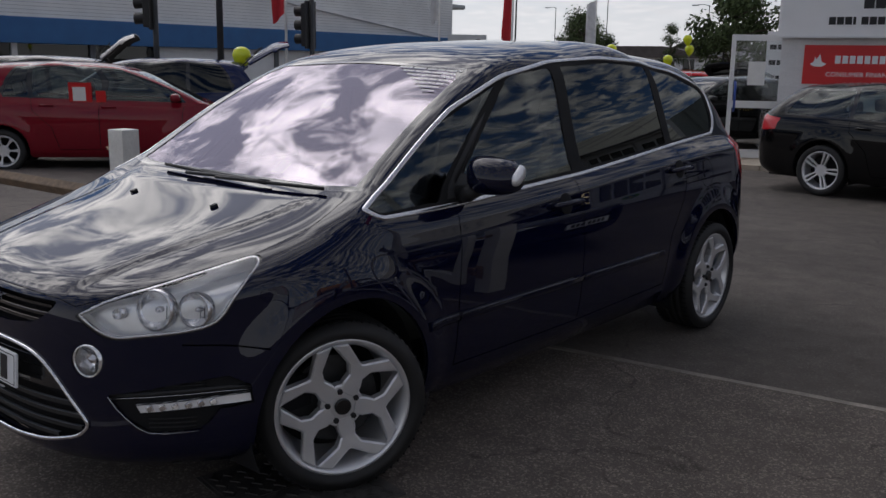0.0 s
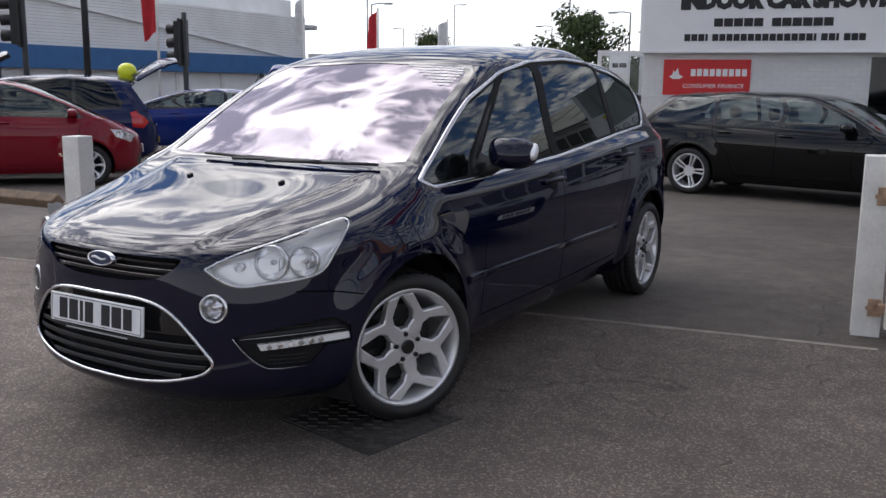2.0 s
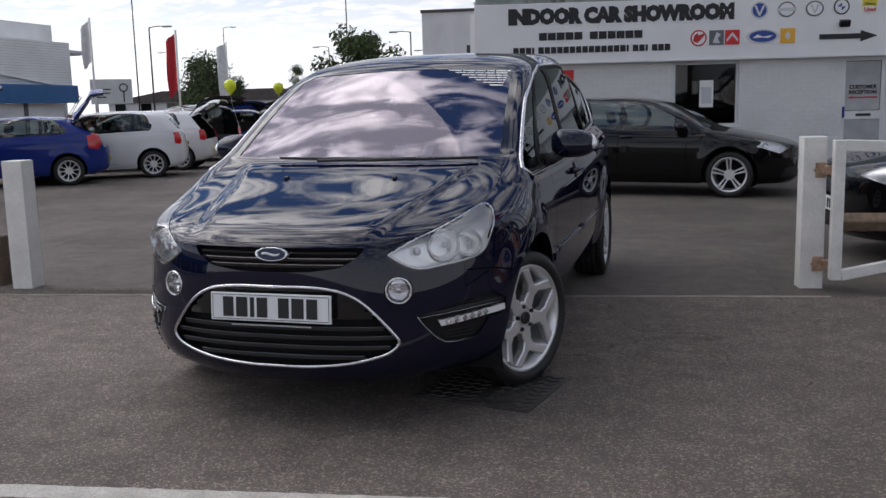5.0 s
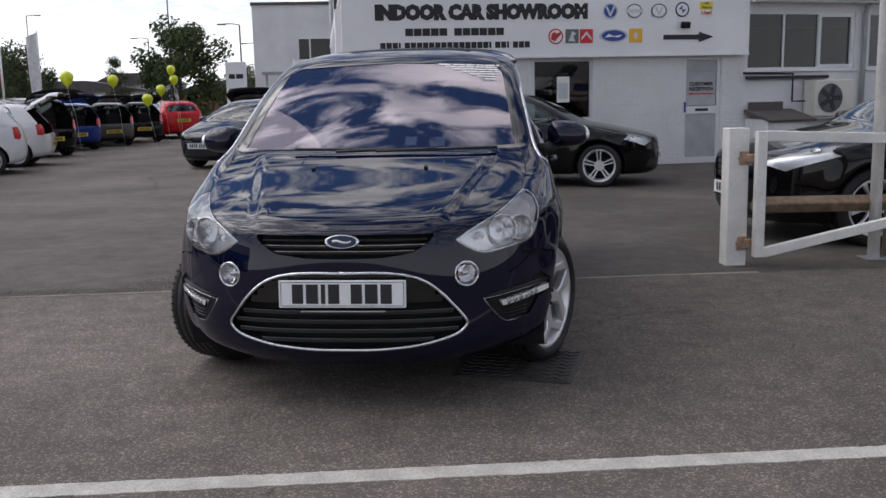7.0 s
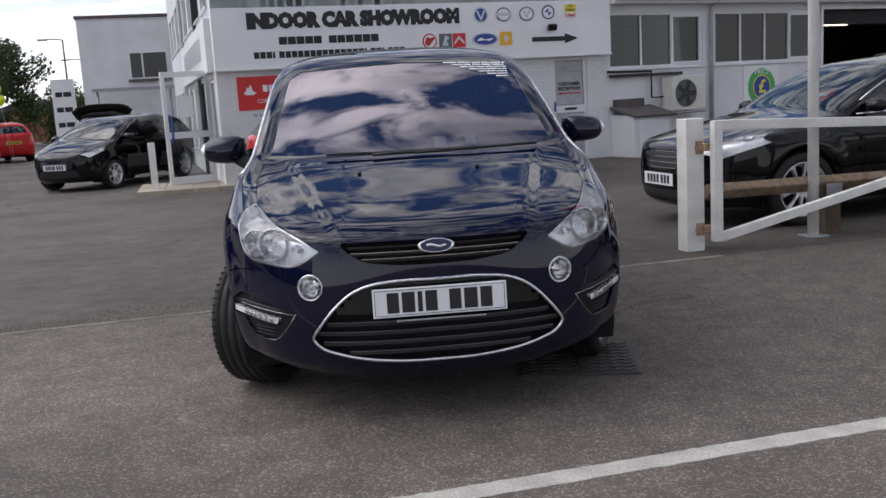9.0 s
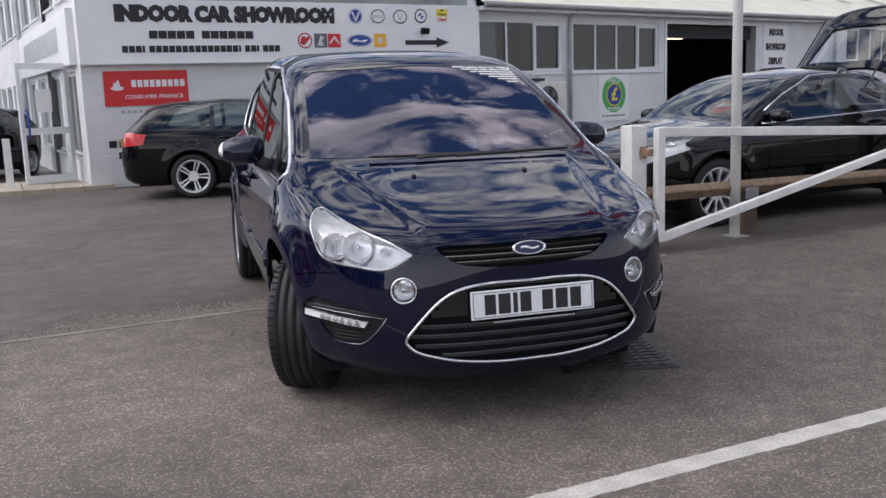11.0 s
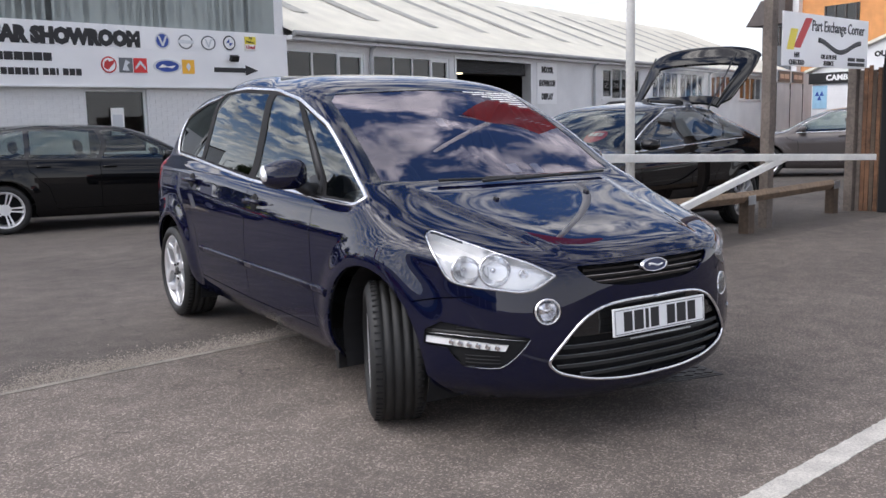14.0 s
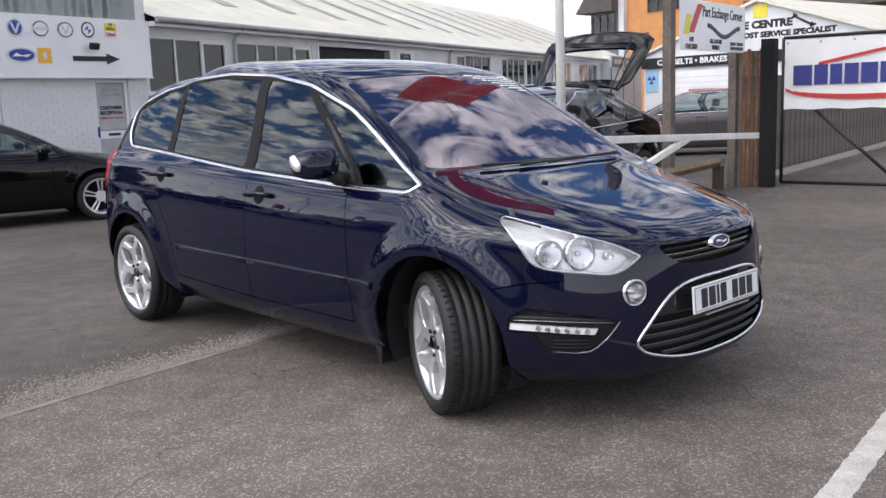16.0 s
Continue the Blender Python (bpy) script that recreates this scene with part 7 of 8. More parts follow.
            part("headrest", box(-0.05, 0.05, -0.13, 0.13, 1.10, 1.27, 0.04), M[c.get("seats", "seat")], st, m=pose(-0.12, 0, 0, 0, -12, 0))
    part("dashboard", box(xc - 0.45, xc + 0.02, -W_(c), W_(c), 0.75, zc - 0.04, 0.04), M["dash"], car)
    part("cabin_floor", box(c["xr"] + 0.3, 0.35, -W_(c), W_(c), 0.2, 0.38), M["dark"], car)
    for wx, wz, wr in wheels:
        for sd in (1, -1):
            bm = bmesh.new()
            rgv = []
            for a in range(-25, 206, 15):
                cc, sn = math.cos(radians(a)), math.sin(radians(a))
                rgv.append([bm.verts.new((wx + (wr + 0.01) * cc, yy * sd, wz + (wr + 0.01) * sn)) for yy in (c["W"] - 0.09, 0.5)])
            for a, b2 in zip(rgv, rgv[1:]):
                bm.faces.new((a[0], a[1], b2[1], b2[0]))
            bm.faces.new([r[1] for r in rgv])
            part("arch_liner", bm, M["dark"], car)
    for x in (0.0, -wb):
        for sd in (1, -1):
            wheel(car, x, sd * (c["W"] - 0.125), R, c.get("rim", R * 0.7), 0.2, c.get("style", "ten"), 0, random.Random(int(x * 7 + sd * 3 + wb * 100)).uniform(0, 72), material=c.get("alloy", "alloy"))
    return car


def W_(c):
    return c["W"] * 0.76


def hatchback(**k):
    """A small hatchback's dimensions, changed by k."""
    c = dict(xf=0.78, xr=-3.2, W=0.85, zh=0.72, cowl=(-0.05, 0.98), top=(-0.85, 1.38), roof=1.47, rear=(-2.85, 1.36), foot=(-3.08, 1.02), wb=2.49, R=0.30, B=-1.22, R2=-2.1, C=-2.45, rise=0.10, slope=1.6,
             lamp=[(0.66, 0.50, 0.70), (0.45, 0.66, 0.80), (0.28, 0.74, 0.80), (0.38, 0.77, 0.70), (0.58, 0.62, 0.62)], tail=[(-2.95, 0.78, 0.98), (-2.98, 0.79, 0.74), (-3.12, 0.70, 0.72), (-3.14, 0.62, 0.80), (-3.05, 0.66, 0.99)],
             grille=[(-0.02, 0.66), (0.34, 0.66), (0.3, 0.58), (-0.02, 0.56)], lower=[(-0.02, 0.44), (0.42, 0.44), (0.5, 0.30), (-0.02, 0.27)], pz=0.50, rpz=0.72)
    c.update(k)
    return c


def estate(**k):
    c = dict(xf=0.86, xr=-4.0, W=0.925, zh=0.74, cowl=(-0.30, 1.0), top=(-1.12, 1.40), roof=1.475, rear=(-3.55, 1.36), foot=(-3.88, 1.05), wb=2.87, R=0.335, rim=0.245, B=-1.62, R2=-2.55, C=-3.45, rise=0.07, slope=0.75, dlo0=-0.62, belt=0.93,
             lamp=[(0.72, 0.50, 0.68), (0.50, 0.68, 0.78), (0.30, 0.78, 0.80), (0.34, 0.82, 0.72), (0.62, 0.66, 0.62)], tail=[(-3.52, 0.84, 0.98), (-3.56, 0.85, 0.83), (-3.88, 0.70, 0.80), (-3.92, 0.55, 0.82), (-3.88, 0.55, 0.96), (-3.75, 0.74, 1.0)],
             grille=[(-0.02, 0.70), (0.36, 0.69), (0.38, 0.56), (-0.02, 0.54)], lower=[(-0.02, 0.42), (0.6, 0.42), (0.66, 0.28), (-0.02, 0.26)], pz=0.44, rpz=0.85, style="twin")
    c.update(k)
    return c


def fastback(**k):
    c = dict(xf=0.92, xr=-3.64, W=0.925, zh=0.74, cowl=(-0.32, 1.0), top=(-1.15, 1.40), roof=1.48, rear=(-2.6, 1.37), foot=(-3.38, 1.08), wb=2.74, R=0.33, rim=0.235, B=-1.55, R2=-2.30, C=-2.78, rise=0.10, slope=0.62, dlo0=-0.60, belt=0.93,
             lamp=[(0.78, 0.46, 0.68), (0.55, 0.66, 0.79), (0.24, 0.79, 0.83), (0.30, 0.83, 0.75), (0.66, 0.66, 0.63)], tail=[(-3.25, 0.84, 0.98), (-3.25, 0.85, 0.84), (-3.52, 0.7, 0.82), (-3.58, 0.5, 0.85), (-3.52, 0.52, 0.98)],
             grille=[(-0.02, 0.72), (0.36, 0.70), (0.28, 0.54), (-0.02, 0.52)], lower=[(-0.02, 0.34), (0.6, 0.36), (0.62, 0.25), (-0.02, 0.23)], pz=0.44, rpz=0.5, style="ten")
    c.update(k)
    return c


P_BLACK = paint("black_car_paint", (0.004, 0.004, 0.0045), 0.0, 0.35)
P_RED = paint("dark_red_car_paint", (0.2, 0.008, 0.018), 0.1, 0.35)
P_RED2 = paint("bright_red_car_paint", (0.5, 0.012, 0.016), 0.0, 0.35)
P_BLUE = paint("bright_blue_car_paint", (0.013, 0.032, 0.2), 0.1, 0.35)
P_DBLUE = paint("deep_blue_car_paint", (0.008, 0.016, 0.07), 0.1, 0.35)
P_WHITE = paint("white_car_paint", (0.72, 0.72, 0.73), 0.0, 0.4)
P_GREY = paint("bronze_grey_car_paint", (0.09, 0.08, 0.078), 0.3, 0.3)
P_SILVER = paint("pale_silver_car_paint", (0.5, 0.52, 0.53), 0.4, 0.3)


def at(x, y, deg):
    return pose(x, y, gz(y), 0, 0, deg)


make_car(estate(paint=P_BLACK, bright=False, privacy=False), at(0.80, 12.90, -18.4), "black estate car with twin-spoke alloys parked before the showroom", nu=150, nv=80)
saloon = make_car(fastback(paint=P_BLACK, dim=True, open=True, bright=True, lift=62, hv=5.4, chromebars=True, seats="seat"), at(1.26, 6.42, 181), "black five-door saloon with its tailgate raised", nu=150, nv=80)
_q = Vector((0.434, 0, 0.9)).normalized().to_track_quat("Y", "Z").to_matrix().to_4x4()
stk = part("price_sticker", disc(0.135, 0, 0.004, 32), M["red"], saloon, "round red price sticker", m=Matrix.Translation((-0.62, 0.3, 1.105)) @ _q)
bars("price_marks", [(-0.09, -0.05), (-0.03, 0.02), (0.04, 0.09)], 0.07, M["inkwhite"], saloon, Matrix.Translation((-0.617, 0.3, 1.113)) @ _q @ pose(0, 0.006, 0.02, 0, 0, 180))
make_car(estate(paint=P_GREY, bright=True, seats="seatgrey", style="ten"), at(12.9, 10.1, 115), "bronze grey estate car parked behind the fence")
ROW = "cars parked in the yard"
red_car = make_car(hatchback(paint=P_RED, roof=1.52, top=(-0.72, 1.42), cowl=(0.20, 1.0), rear=(-2.8, 1.42), seats="seatgrey", style="seven", dlo0=-0.12, rise=0.07), at(-10.65, 10.1, 45), "dark red small hatchback parked side-on", ROW)
for nm, mt, x0, x1, z0, z1 in (("price_card_back", "red", -1.60, -1.30, 0.98, 1.25), ("price_card", "paper", -1.55, -1.38, 1.0, 1.19), ("window_leaflet", "red", -1.25, -1.12, 0.98, 1.14), ("window_leaflet", "paper", -0.72, -0.50, 0.86, 0.94)):
    part(nm, box(x0, x1, -0.003 if mt == "red" else -0.008, 0.0 if mt == "red" else -0.005, z0, z1), M[mt], red_car, m=pose(0, -0.66, 0, 8, 0, 0))
make_car(hatchback(paint=P_DBLUE, roof=1.6, top=(-0.8, 1.48), rear=(-3.1, 1.48), foot=(-3.35, 1.05), xr=-3.45, wb=2.63, open=True, lift=88, privacy=True, C=-2.8), at(-13.85, 10.2, 225), "dark blue people carrier with its tailgate raised", ROW)
make_car(hatchback(paint=P_BLUE, roof=1.41, top=(-0.95, 1.32), rear=(-2.75, 1.30), foot=(-3.2, 1.02), xr=-3.38, wb=2.58, open=True, lift=80, doors=2, style="ten", C=-2.5), at(-14.4, 15.5, 207), "bright blue coupe with its tailgate raised", ROW)
make_car(hatchback(paint=P_GREY, roof=1.6, top=(-0.8, 1.48), rear=(-3.1, 1.48), foot=(-3.35, 1.05), xr=-3.45, wb=2.63, open=True, lift=98, C=-2.8), at(-17.45, 10.05, 225), "grey people carrier with its tailgate raised", ROW)
make_car(hatchback(paint=P_WHITE, doors=2, style="ten"), at(-13.4, 17.7, 200), "white small three-door hatchback", ROW)
make_car(hatchback(paint=P_WHITE, open=True, lift=80), at(-13.75, 20.5, 190), "white small hatchback with its boot open", ROW)
make_car(hatchback(paint=P_BLACK, roof=1.62, top=(-0.8, 1.5), rear=(-2.9, 1.5), open=True, lift=85), at(-14.0, 26.0, 140), "black tall hatchback with its tailgate raised", ROW)
make_car(hatchback(paint=P_BLUE, open=True, lift=80), at(-13.95, 29.5, 130), "blue hatchback with its tailgate raised", ROW)
make_car(hatchback(paint=P_GREY, open=True, lift=80), at(-13.5, 32.0, 128), "dark grey hatchback with its tailgate raised", ROW)
make_car(hatchback(paint=P_BLACK, open=True, lift=80), at(-13.0, 34.4, 126), "black hatchback with its tailgate raised", ROW)
make_car(hatchback(paint=P_RED2), at(-11.8, 37.4, 118), "bright red small hatchback", ROW)
make_car(hatchback(paint=P_BLACK, style="seven", roof=1.46, clear=True, chromebars=True, lamp=[(0.62, 0.48, 0.72), (0.40, 0.66, 0.84), (0.14, 0.76, 0.88), (0.24, 0.78, 0.78), (0.52, 0.62, 0.66)], grille=[(-0.02, 0.60), (0.42, 0.62), (0.36, 0.46), (-0.02, 0.42)]), at(-6.2, 18.6, 238), "glossy black small hatchback by the showroom entrance", ROW)
make_car(hatchback(paint=P_BLACK, roof=1.6, top=(-0.8, 1.48), open=True, lift=85), at(-6.4, 26.5, 95), "black hatchback with raised tailgate beside the showroom flank", ROW)


# ---- gate, fence, posts ----
post = thing("gate_post", pose(-0.155, 4.955, 0), "square white painted timber gate post", "post")
part("shaft", box(-0.075, 0.075, -0.075, 0.075, -0.1, 1.02, 0.006), M["whitepaint"], post)
for z in (0.80, 0.17):
    h = part("hinge", box(0.05, 0.15, -0.11, -0.078, z - 0.03, z + 0.03, 0.006), M["rust"], post, "rusty steel hinge")
    part("hinge_pin", tube([(0.13, -0.13, z - 0.06), (0.13, -0.13, z + 0.08)], 0.013, 8), M["rust"], h)
    part("hinge_plate", box(0.0, 0.07, -0.084, -0.076, z - 0.05, z + 0.05, 0.003), M["rust"], h)
    part("bolt", disc(0.014, 0, 0.012, 6), M["rust"], h, m=pose(0.0, -0.086, z, 0, 0, 180))
gate = thing("barrier_gate", pose(0.0, 4.80, 0), "long white painted steel barrier gate with a diagonal brace", "gate")


def bar(a, b, w, h):
    """A square-section bar between two points."""
    a, b = Vector(a), Vector(b)
    d = b - a
    q = d.to_track_quat("X", "Z").to_matrix().to_4x4()
    return box(0, d.length, -w / 2, w / 2, -h / 2, h / 2, 0.006, Matrix.Translation(a) @ q)


part("hinge_stile", bar((-0.035, -0.02, 0.08), (-0.035, -0.02, 1.0), 0.07, 0.07), M["whitepaint"], gate)
part("top_rail", bar((0.0, -0.02, 0.965), (5.55, -0.10, 0.735), 0.06, 0.075), M["whitepaint"], gate)
part("brace", bar((0.0, -0.02, 0.11), (3.25, -0.07, 0.80), 0.055, 0.07), M["whitepaint"], gate)
part("gusset", prism([(2.95, 0.81), (3.45, 0.79), (3.2, 0.74)], -0.075, -0.045), M["whitepaint"], gate)

pole = thing("flag_pole", pose(0.965, 4.985, 0), "tall slender white painted pole", "pole")
part("shaft", tube([(0, 0, -0.05), (-0.02, 0, 3.0), (-0.03, 0.01, 6.6)], 0.045, 16, 0.035), M["whitepaint"], pole)
# out of view; hung where its red reflection shows on the car
pf = thing("flag", pose(1.2, 4.985, 0), "red banner flag with white lettering on the white pole", "flag")
bm = bmesh.new()
g = [[bm.verts.new((-1.1 + 1.8 * i / 16 + 0.1 * j / 10, -0.06 + 0.05 * math.sin(i * 0.55 + j * 0.2), 3.78 + 0.40 * i / 16 + (0.75 + 0.35 * i / 16) * j / 10)) for j in range(11)] for i in range(17)]
for i in range(16):
    for j in range(10):
        f = bm.faces.new((g[i][j], g[i + 1][j], g[i + 1][j + 1], g[i][j + 1]))
        f.smooth = True
part("cloth", bm, M["red"], pf)
# invented crossbar, added to carry the unseen cloth
part("yard", tube([(-1.05, -0.05, 4.53), (0.80, -0.05, 5.29)], 0.016, 8), M["whitepaint"], pf)
bars("flag_marks", [(-0.40 + k * 0.15, -0.36 + k * 0.15) for k in range(6)], 0.07, M["inkwhite"], pf, pose(0.1, -0.13, 4.5, 0, -18, 0))
part("base_plate", box(-0.09, 0.09, -0.09, 0.09, 0, 0.012, 0.003), M["steel"], pole)

KR = "knee rail posts"
for x, y, h in ((1.17, 5.06, 0.44), (3.12, 5.02, 0.44), (5.62, 5.25, 0.44), (-6.15, 5.0, 0.44)):
    p = thing("fence_post", pose(x, y, gz(y)), "short brown timber post of the knee rail", "post", KR)
    part("shaft", box(-0.07, 0.07, -0.06, 0.06, -0.1, h - 0.06, 0.012), M["timberdark"], p)
    part("strap", box(-0.075, 0.075, -0.066, -0.06, h - 0.12, h - 0.02), M["steel"], p)
for a, b in (((0.03, 5.05, 0.43), (1.17, 5.05, 0.42)), ((1.17, 5.05, 0.42), (3.12, 5.02, 0.40)), ((3.12, 5.02, 0.40), (5.62, 5.25, 0.37)), ((-12.5, 5.6, 0.42), (-6.15, 4.98, 0.42))):
    r = thing("fence_rail", pose(0, 0, 0), "weathered timber knee rail", "rail")
    va, vb = Vector(a), Vector(b)
    q = (vb - va).to_track_quat("X", "Z").to_matrix().to_4x4()
    part("beam", box(0, (vb - va).length, -0.045, 0.045, -0.05, 0.05, 0.012, Matrix.Translation(va) @ q @ pose(0, 0, 0, 40, 0, 0)), M["timber"], r)
wp = thing("bollard", pose(-5.86, 4.92, 0), "square white painted post with a hook", "post")
part("shaft", box(-0.08, 0.08, -0.08, 0.08, -0.1, 0.96, 0.006), M["whitepaint"], wp)
part("hook", tube([(-0.08, -0.02, 0.80), (-0.16, -0.02, 0.80), (-0.17, -0.02, 0.82)], 0.009, 6), M["rust"], wp)
wp = thing("bollard", pose(-4.68, 16.2, -0.03), "white square post on the entrance slab", "post")
part("shaft", box(-0.06, 0.06, -0.06, 0.06, -0.1, 0.82, 0.008), M["whitepaint"], wp)

# part exchange board on two posts
ps = thing("notice_board", pose(0, 0, 0), "white part exchange board between two tall timber posts", "sign")
for x, y, h in ((3.74, 5.14, 3.6), (6.02, 5.2, 2.42)):
    part("post", box(x - 0.065, x + 0.065, y - 0.055, y + 0.055, -0.1, h, 0.006), M["timbergrey"], ps)
bw, bl = wall_frame(3.84, 5.06, 6.10, 5.10)
bd = part("board", box(0, bl / 0.82, -0.02, 0.0, 1.80, 2.52, 0.004), M["signboard"], ps, "white board", m=bw @ pose(0, 0, 0.32) @ Matrix.Diagonal((0.82, 1, 0.84, 1)))
lettering("board_words", "Part Exchange Corner", 0.22, M["ink"], bd, pose(1.72, -0.022, 2.36), width=1.75)
bm = bmesh.new()
add_tube(bm, [(1.05 + 1.45 * k / 24, -0.025, 2.12 + 0.075 * math.cos(2 * math.pi * k / 24) - 0.02) for k in range(25)], 0.035, 8)
bmesh.ops.transform(bm, matrix=Matrix.Translation((0, -0.022, 0)) @ Matrix.Diagonal((1, 0.06, 1, 1)) @ Matrix.Translation((0, 0.025, 0)), verts=bm.verts[:])
part("swash", bm, M["ink"], bd)
part("yellow_flash", prism([(0.10, 2.02), (0.30, 2.02), (0.42, 2.30), (0.22, 2.30)], -0.024, -0.02), M["yellow"], bd)
part("red_flash", prism([(0.30, 2.05), (0.5, 2.05), (0.85, 2.46), (0.65, 2.46)], -0.024, -0.02), M["inkred"], bd)
lettering("board_words", "HPI\nCHECKED", 0.10, M["ink"], bd, pose(0.40, -0.024, 1.90))
lettering("board_words", "OIL & FILTER\nSERVICE", 0.09, M["ink"], bd, pose(1.40, -0.024, 1.90))
bars("small_print", [(-0.3, -0.05), (0.0, 0.3)], 0.05, M["ink"], bd, pose(2.35, -0.021, 1.93))
bars("small_print", [(-0.3, 0.3)], 0.05, M["ink"], bd, pose(2.35, -0.021, 1.86))

# screen of old boards, black post, open mesh gate with a banner
sc = thing("board_fence", pose(6.05, 5.14, 0, 0, 0, -80), "short run of rusty brown and grey upright boards", "fence")
for k in range(6):
    part("board", box(k * 0.055, k * 0.055 + 0.050, -0.012 - 0.006 * (k % 2), 0.012, 0.0, 1.82 + 0.03 * (k % 3), 0.003), M["rustboard" if k in (1, 2, 4) else "timberdark" if k % 2 else "timbergrey"], sc)
bp = thing("gate_post", pose(6.10, 4.74, 0), "tall square black gate post", "post")
part("shaft", box(-0.09, 0.09, -0.09, 0.09, -0.1, 2.0, 0.008), M["dark"], bp)
GA = -90.0
mg = thing("mesh_gate", pose(6.22, 4.62, 0, 0, 0, GA), "black framed chain link gate swung open", "gate")
GL = 4.2
for nm, a, b in (("stile", (0.03, 0, 0.06), (0.03, 0, 2.0)), ("stile", (GL, 0, 0.06), (GL, 0, 2.0)), ("top_rail", (0.03, 0, 2.0), (GL, 0, 2.0)), ("bottom_rail", (0.03, 0, 0.06), (GL, 0, 0.06)), ("brace", (0.45, 0, 1.05), (1.55, 0, 0.06))):
    part(nm, tube([a, b], 0.024, 8), M["black"], mg)
bm = bmesh.new()
st = 0.055
n = int(GL / st)
for k in range(-int(2.0 / st), n + 1):
    for sgn in (1, -1):
        xa = k * st if sgn > 0 else (k + int(2.0 / st)) * st
        z0, z1 = 0.06, 2.0
        if sgn > 0:
            t0 = max(0, (0.03 - xa) / 1.94)
            t1 = min(1, (GL - xa) / 1.94)
        else:
            t0 = max(0, (xa - GL) / 1.94)
            t1 = min(1, (xa - 0.03) / 1.94)
        if t1 - t0 < 0.02:
            continue
        p, q = (xa + sgn * 1.94 * t0, 0.004 * sgn, z0 + 1.94 * t0), (xa + sgn * 1.94 * t1, 0.004 * sgn, z0 + 1.94 * t1)
        add_tube(bm, [p, q], 0.0022, 3, caps=False)
o = part("chain_link", bm, M["mesh"], mg)
tagged(o, kind="stuff")
bn = thing("banner", pose(6.22, 4.62, 0, 0, 0, GA) @ pose(0, -0.035, 0), "white banner with navy marks and a red swoosh on the gate", "banner")
bm = bmesh.new()
g = [[bm.verts.new((0.06 + 3.6 * i / 36, 0.008 * math.sin(i * 0.9) * math.sin(j * 0.7) - 0.006 * math.cos(i * 0.35), 1.05 + 0.91 * j / 8 + 0.008 * math.sin(i * 1.3) * (j in (0, 8)))) for j in range(9)] for i in range(37)]
for i in range(36):
    for j in range(8):
        f = bm.faces.new((g[i][j], g[i + 1][j], g[i + 1][j + 1], g[i][j + 1]))
        f.smooth = True
sol = part("cloth", bm, M["banner"], bn)

for a, b in ((0.0, 0.24), (0.27, 0.44), (0.47, 0.62), (0.65, 0.82), (0.85, 1.05), (1.08, 1.27), (1.30, 1.48), (1.52, 1.70)):
    bars("banner_mark", [(a, b)], 0.26, M["inknavy"], bn, pose(0.18, -0.016, 1.50))
bm = bmesh.new()
lo = [(0.08 + 3.3 * k / 30, -0.018, 1.30 - 0.13 * math.sin(math.pi * (k / 30) ** 0.6)) for k in range(31)]
for k in range(30):
    t = 0.11 * ((k + 0.5) / 30) ** 0.35 * (1 - (k + 0.5) / 31) ** 0.9 + 0.012
    a, b = lo[k], lo[k + 1]
    bm.faces.new([bm.verts.new(q) for q in (a, b, (b[0], b[1], b[2] + t), (a[0], a[1], a[2] + t))])
part("swoosh", bm, M["inkred"], bn)
bm = bmesh.new()
for k in range(30):
    x = 0.5 + 3.1 * k / 30
    z = 1.62 + 0.26 * math.sin(math.pi * k / 40)
    x2, z2 = 0.5 + 3.1 * (k + 1) / 30, 1.62 + 0.26 * math.sin(math.pi * (k + 1) / 40)
    bm.faces.new([bm.verts.new(q) for q in ((x, -0.017, z), (x2, -0.017, z2), (x2, -0.017, z2 + 0.04), (x, -0.017, z + 0.04))])
part("swoosh", bm, M["inkred"], bn)
for k in range(9):
    part("eyelet", disc(0.016, 0, 0.004, 12), M["steel"], bn, m=pose(0.1 + k * 0.42, -0.012, 1.93, 0, 0, 180))


# ---- entrance of the showroom ----
slab = thing("entrance_step", pose(0, 0, 0), "low buff paved step at the showroom entrance", "step", kind="structure")
for i in range(4):
    for j in range(4):
        part("paving_slab", box(-4.98 + i * 0.48, -4.98 + i * 0.48 + 0.47, 15.55 + j * 0.48, 15.55 + j * 0.48 + 0.47, -0.2, -0.045, 0.006), M["paving"], slab)
ed, el = wall_frame(-4.42, 16.62, -3.56, 16.92)
od = thing("entrance_door", ed @ pose(0, 0, -0.04), "open white framed glass entrance door", "door")
bm = bmesh.new()
for q in ((0, 0.07, 0, 2.1), (el - 0.07, el, 0, 2.1), (0.07, el - 0.07, 2.0, 2.1), (0.07, el - 0.07, 0.0, 0.14), (0.07, el - 0.07, 0.86, 0.98)):
    add_box(bm, q[0], q[1], -0.03, 0.03, q[2], q[3])
part("door_frame", bm, M["upvc"], od)
part("door_glass", box(0.07, el - 0.07, -0.004, 0.004, 0.98, 2.0), M["clear"], od)
part("door_glass", box(0.07, el - 0.07, -0.004, 0.004, 0.14, 0.86), M["clear"], od)
part("door_notice", box(0.3, 0.58, -0.012, -0.006, 1.25, 1.65), M["paper"], od)
part("pull_handle", tube([(0.1, -0.03, 0.8), (0.1, -0.12, 0.86), (0.1, -0.14, 1.05), (0.1, -0.12, 1.24), (0.1, -0.03, 1.3)], 0.02, 8), M["bluesign"], od)

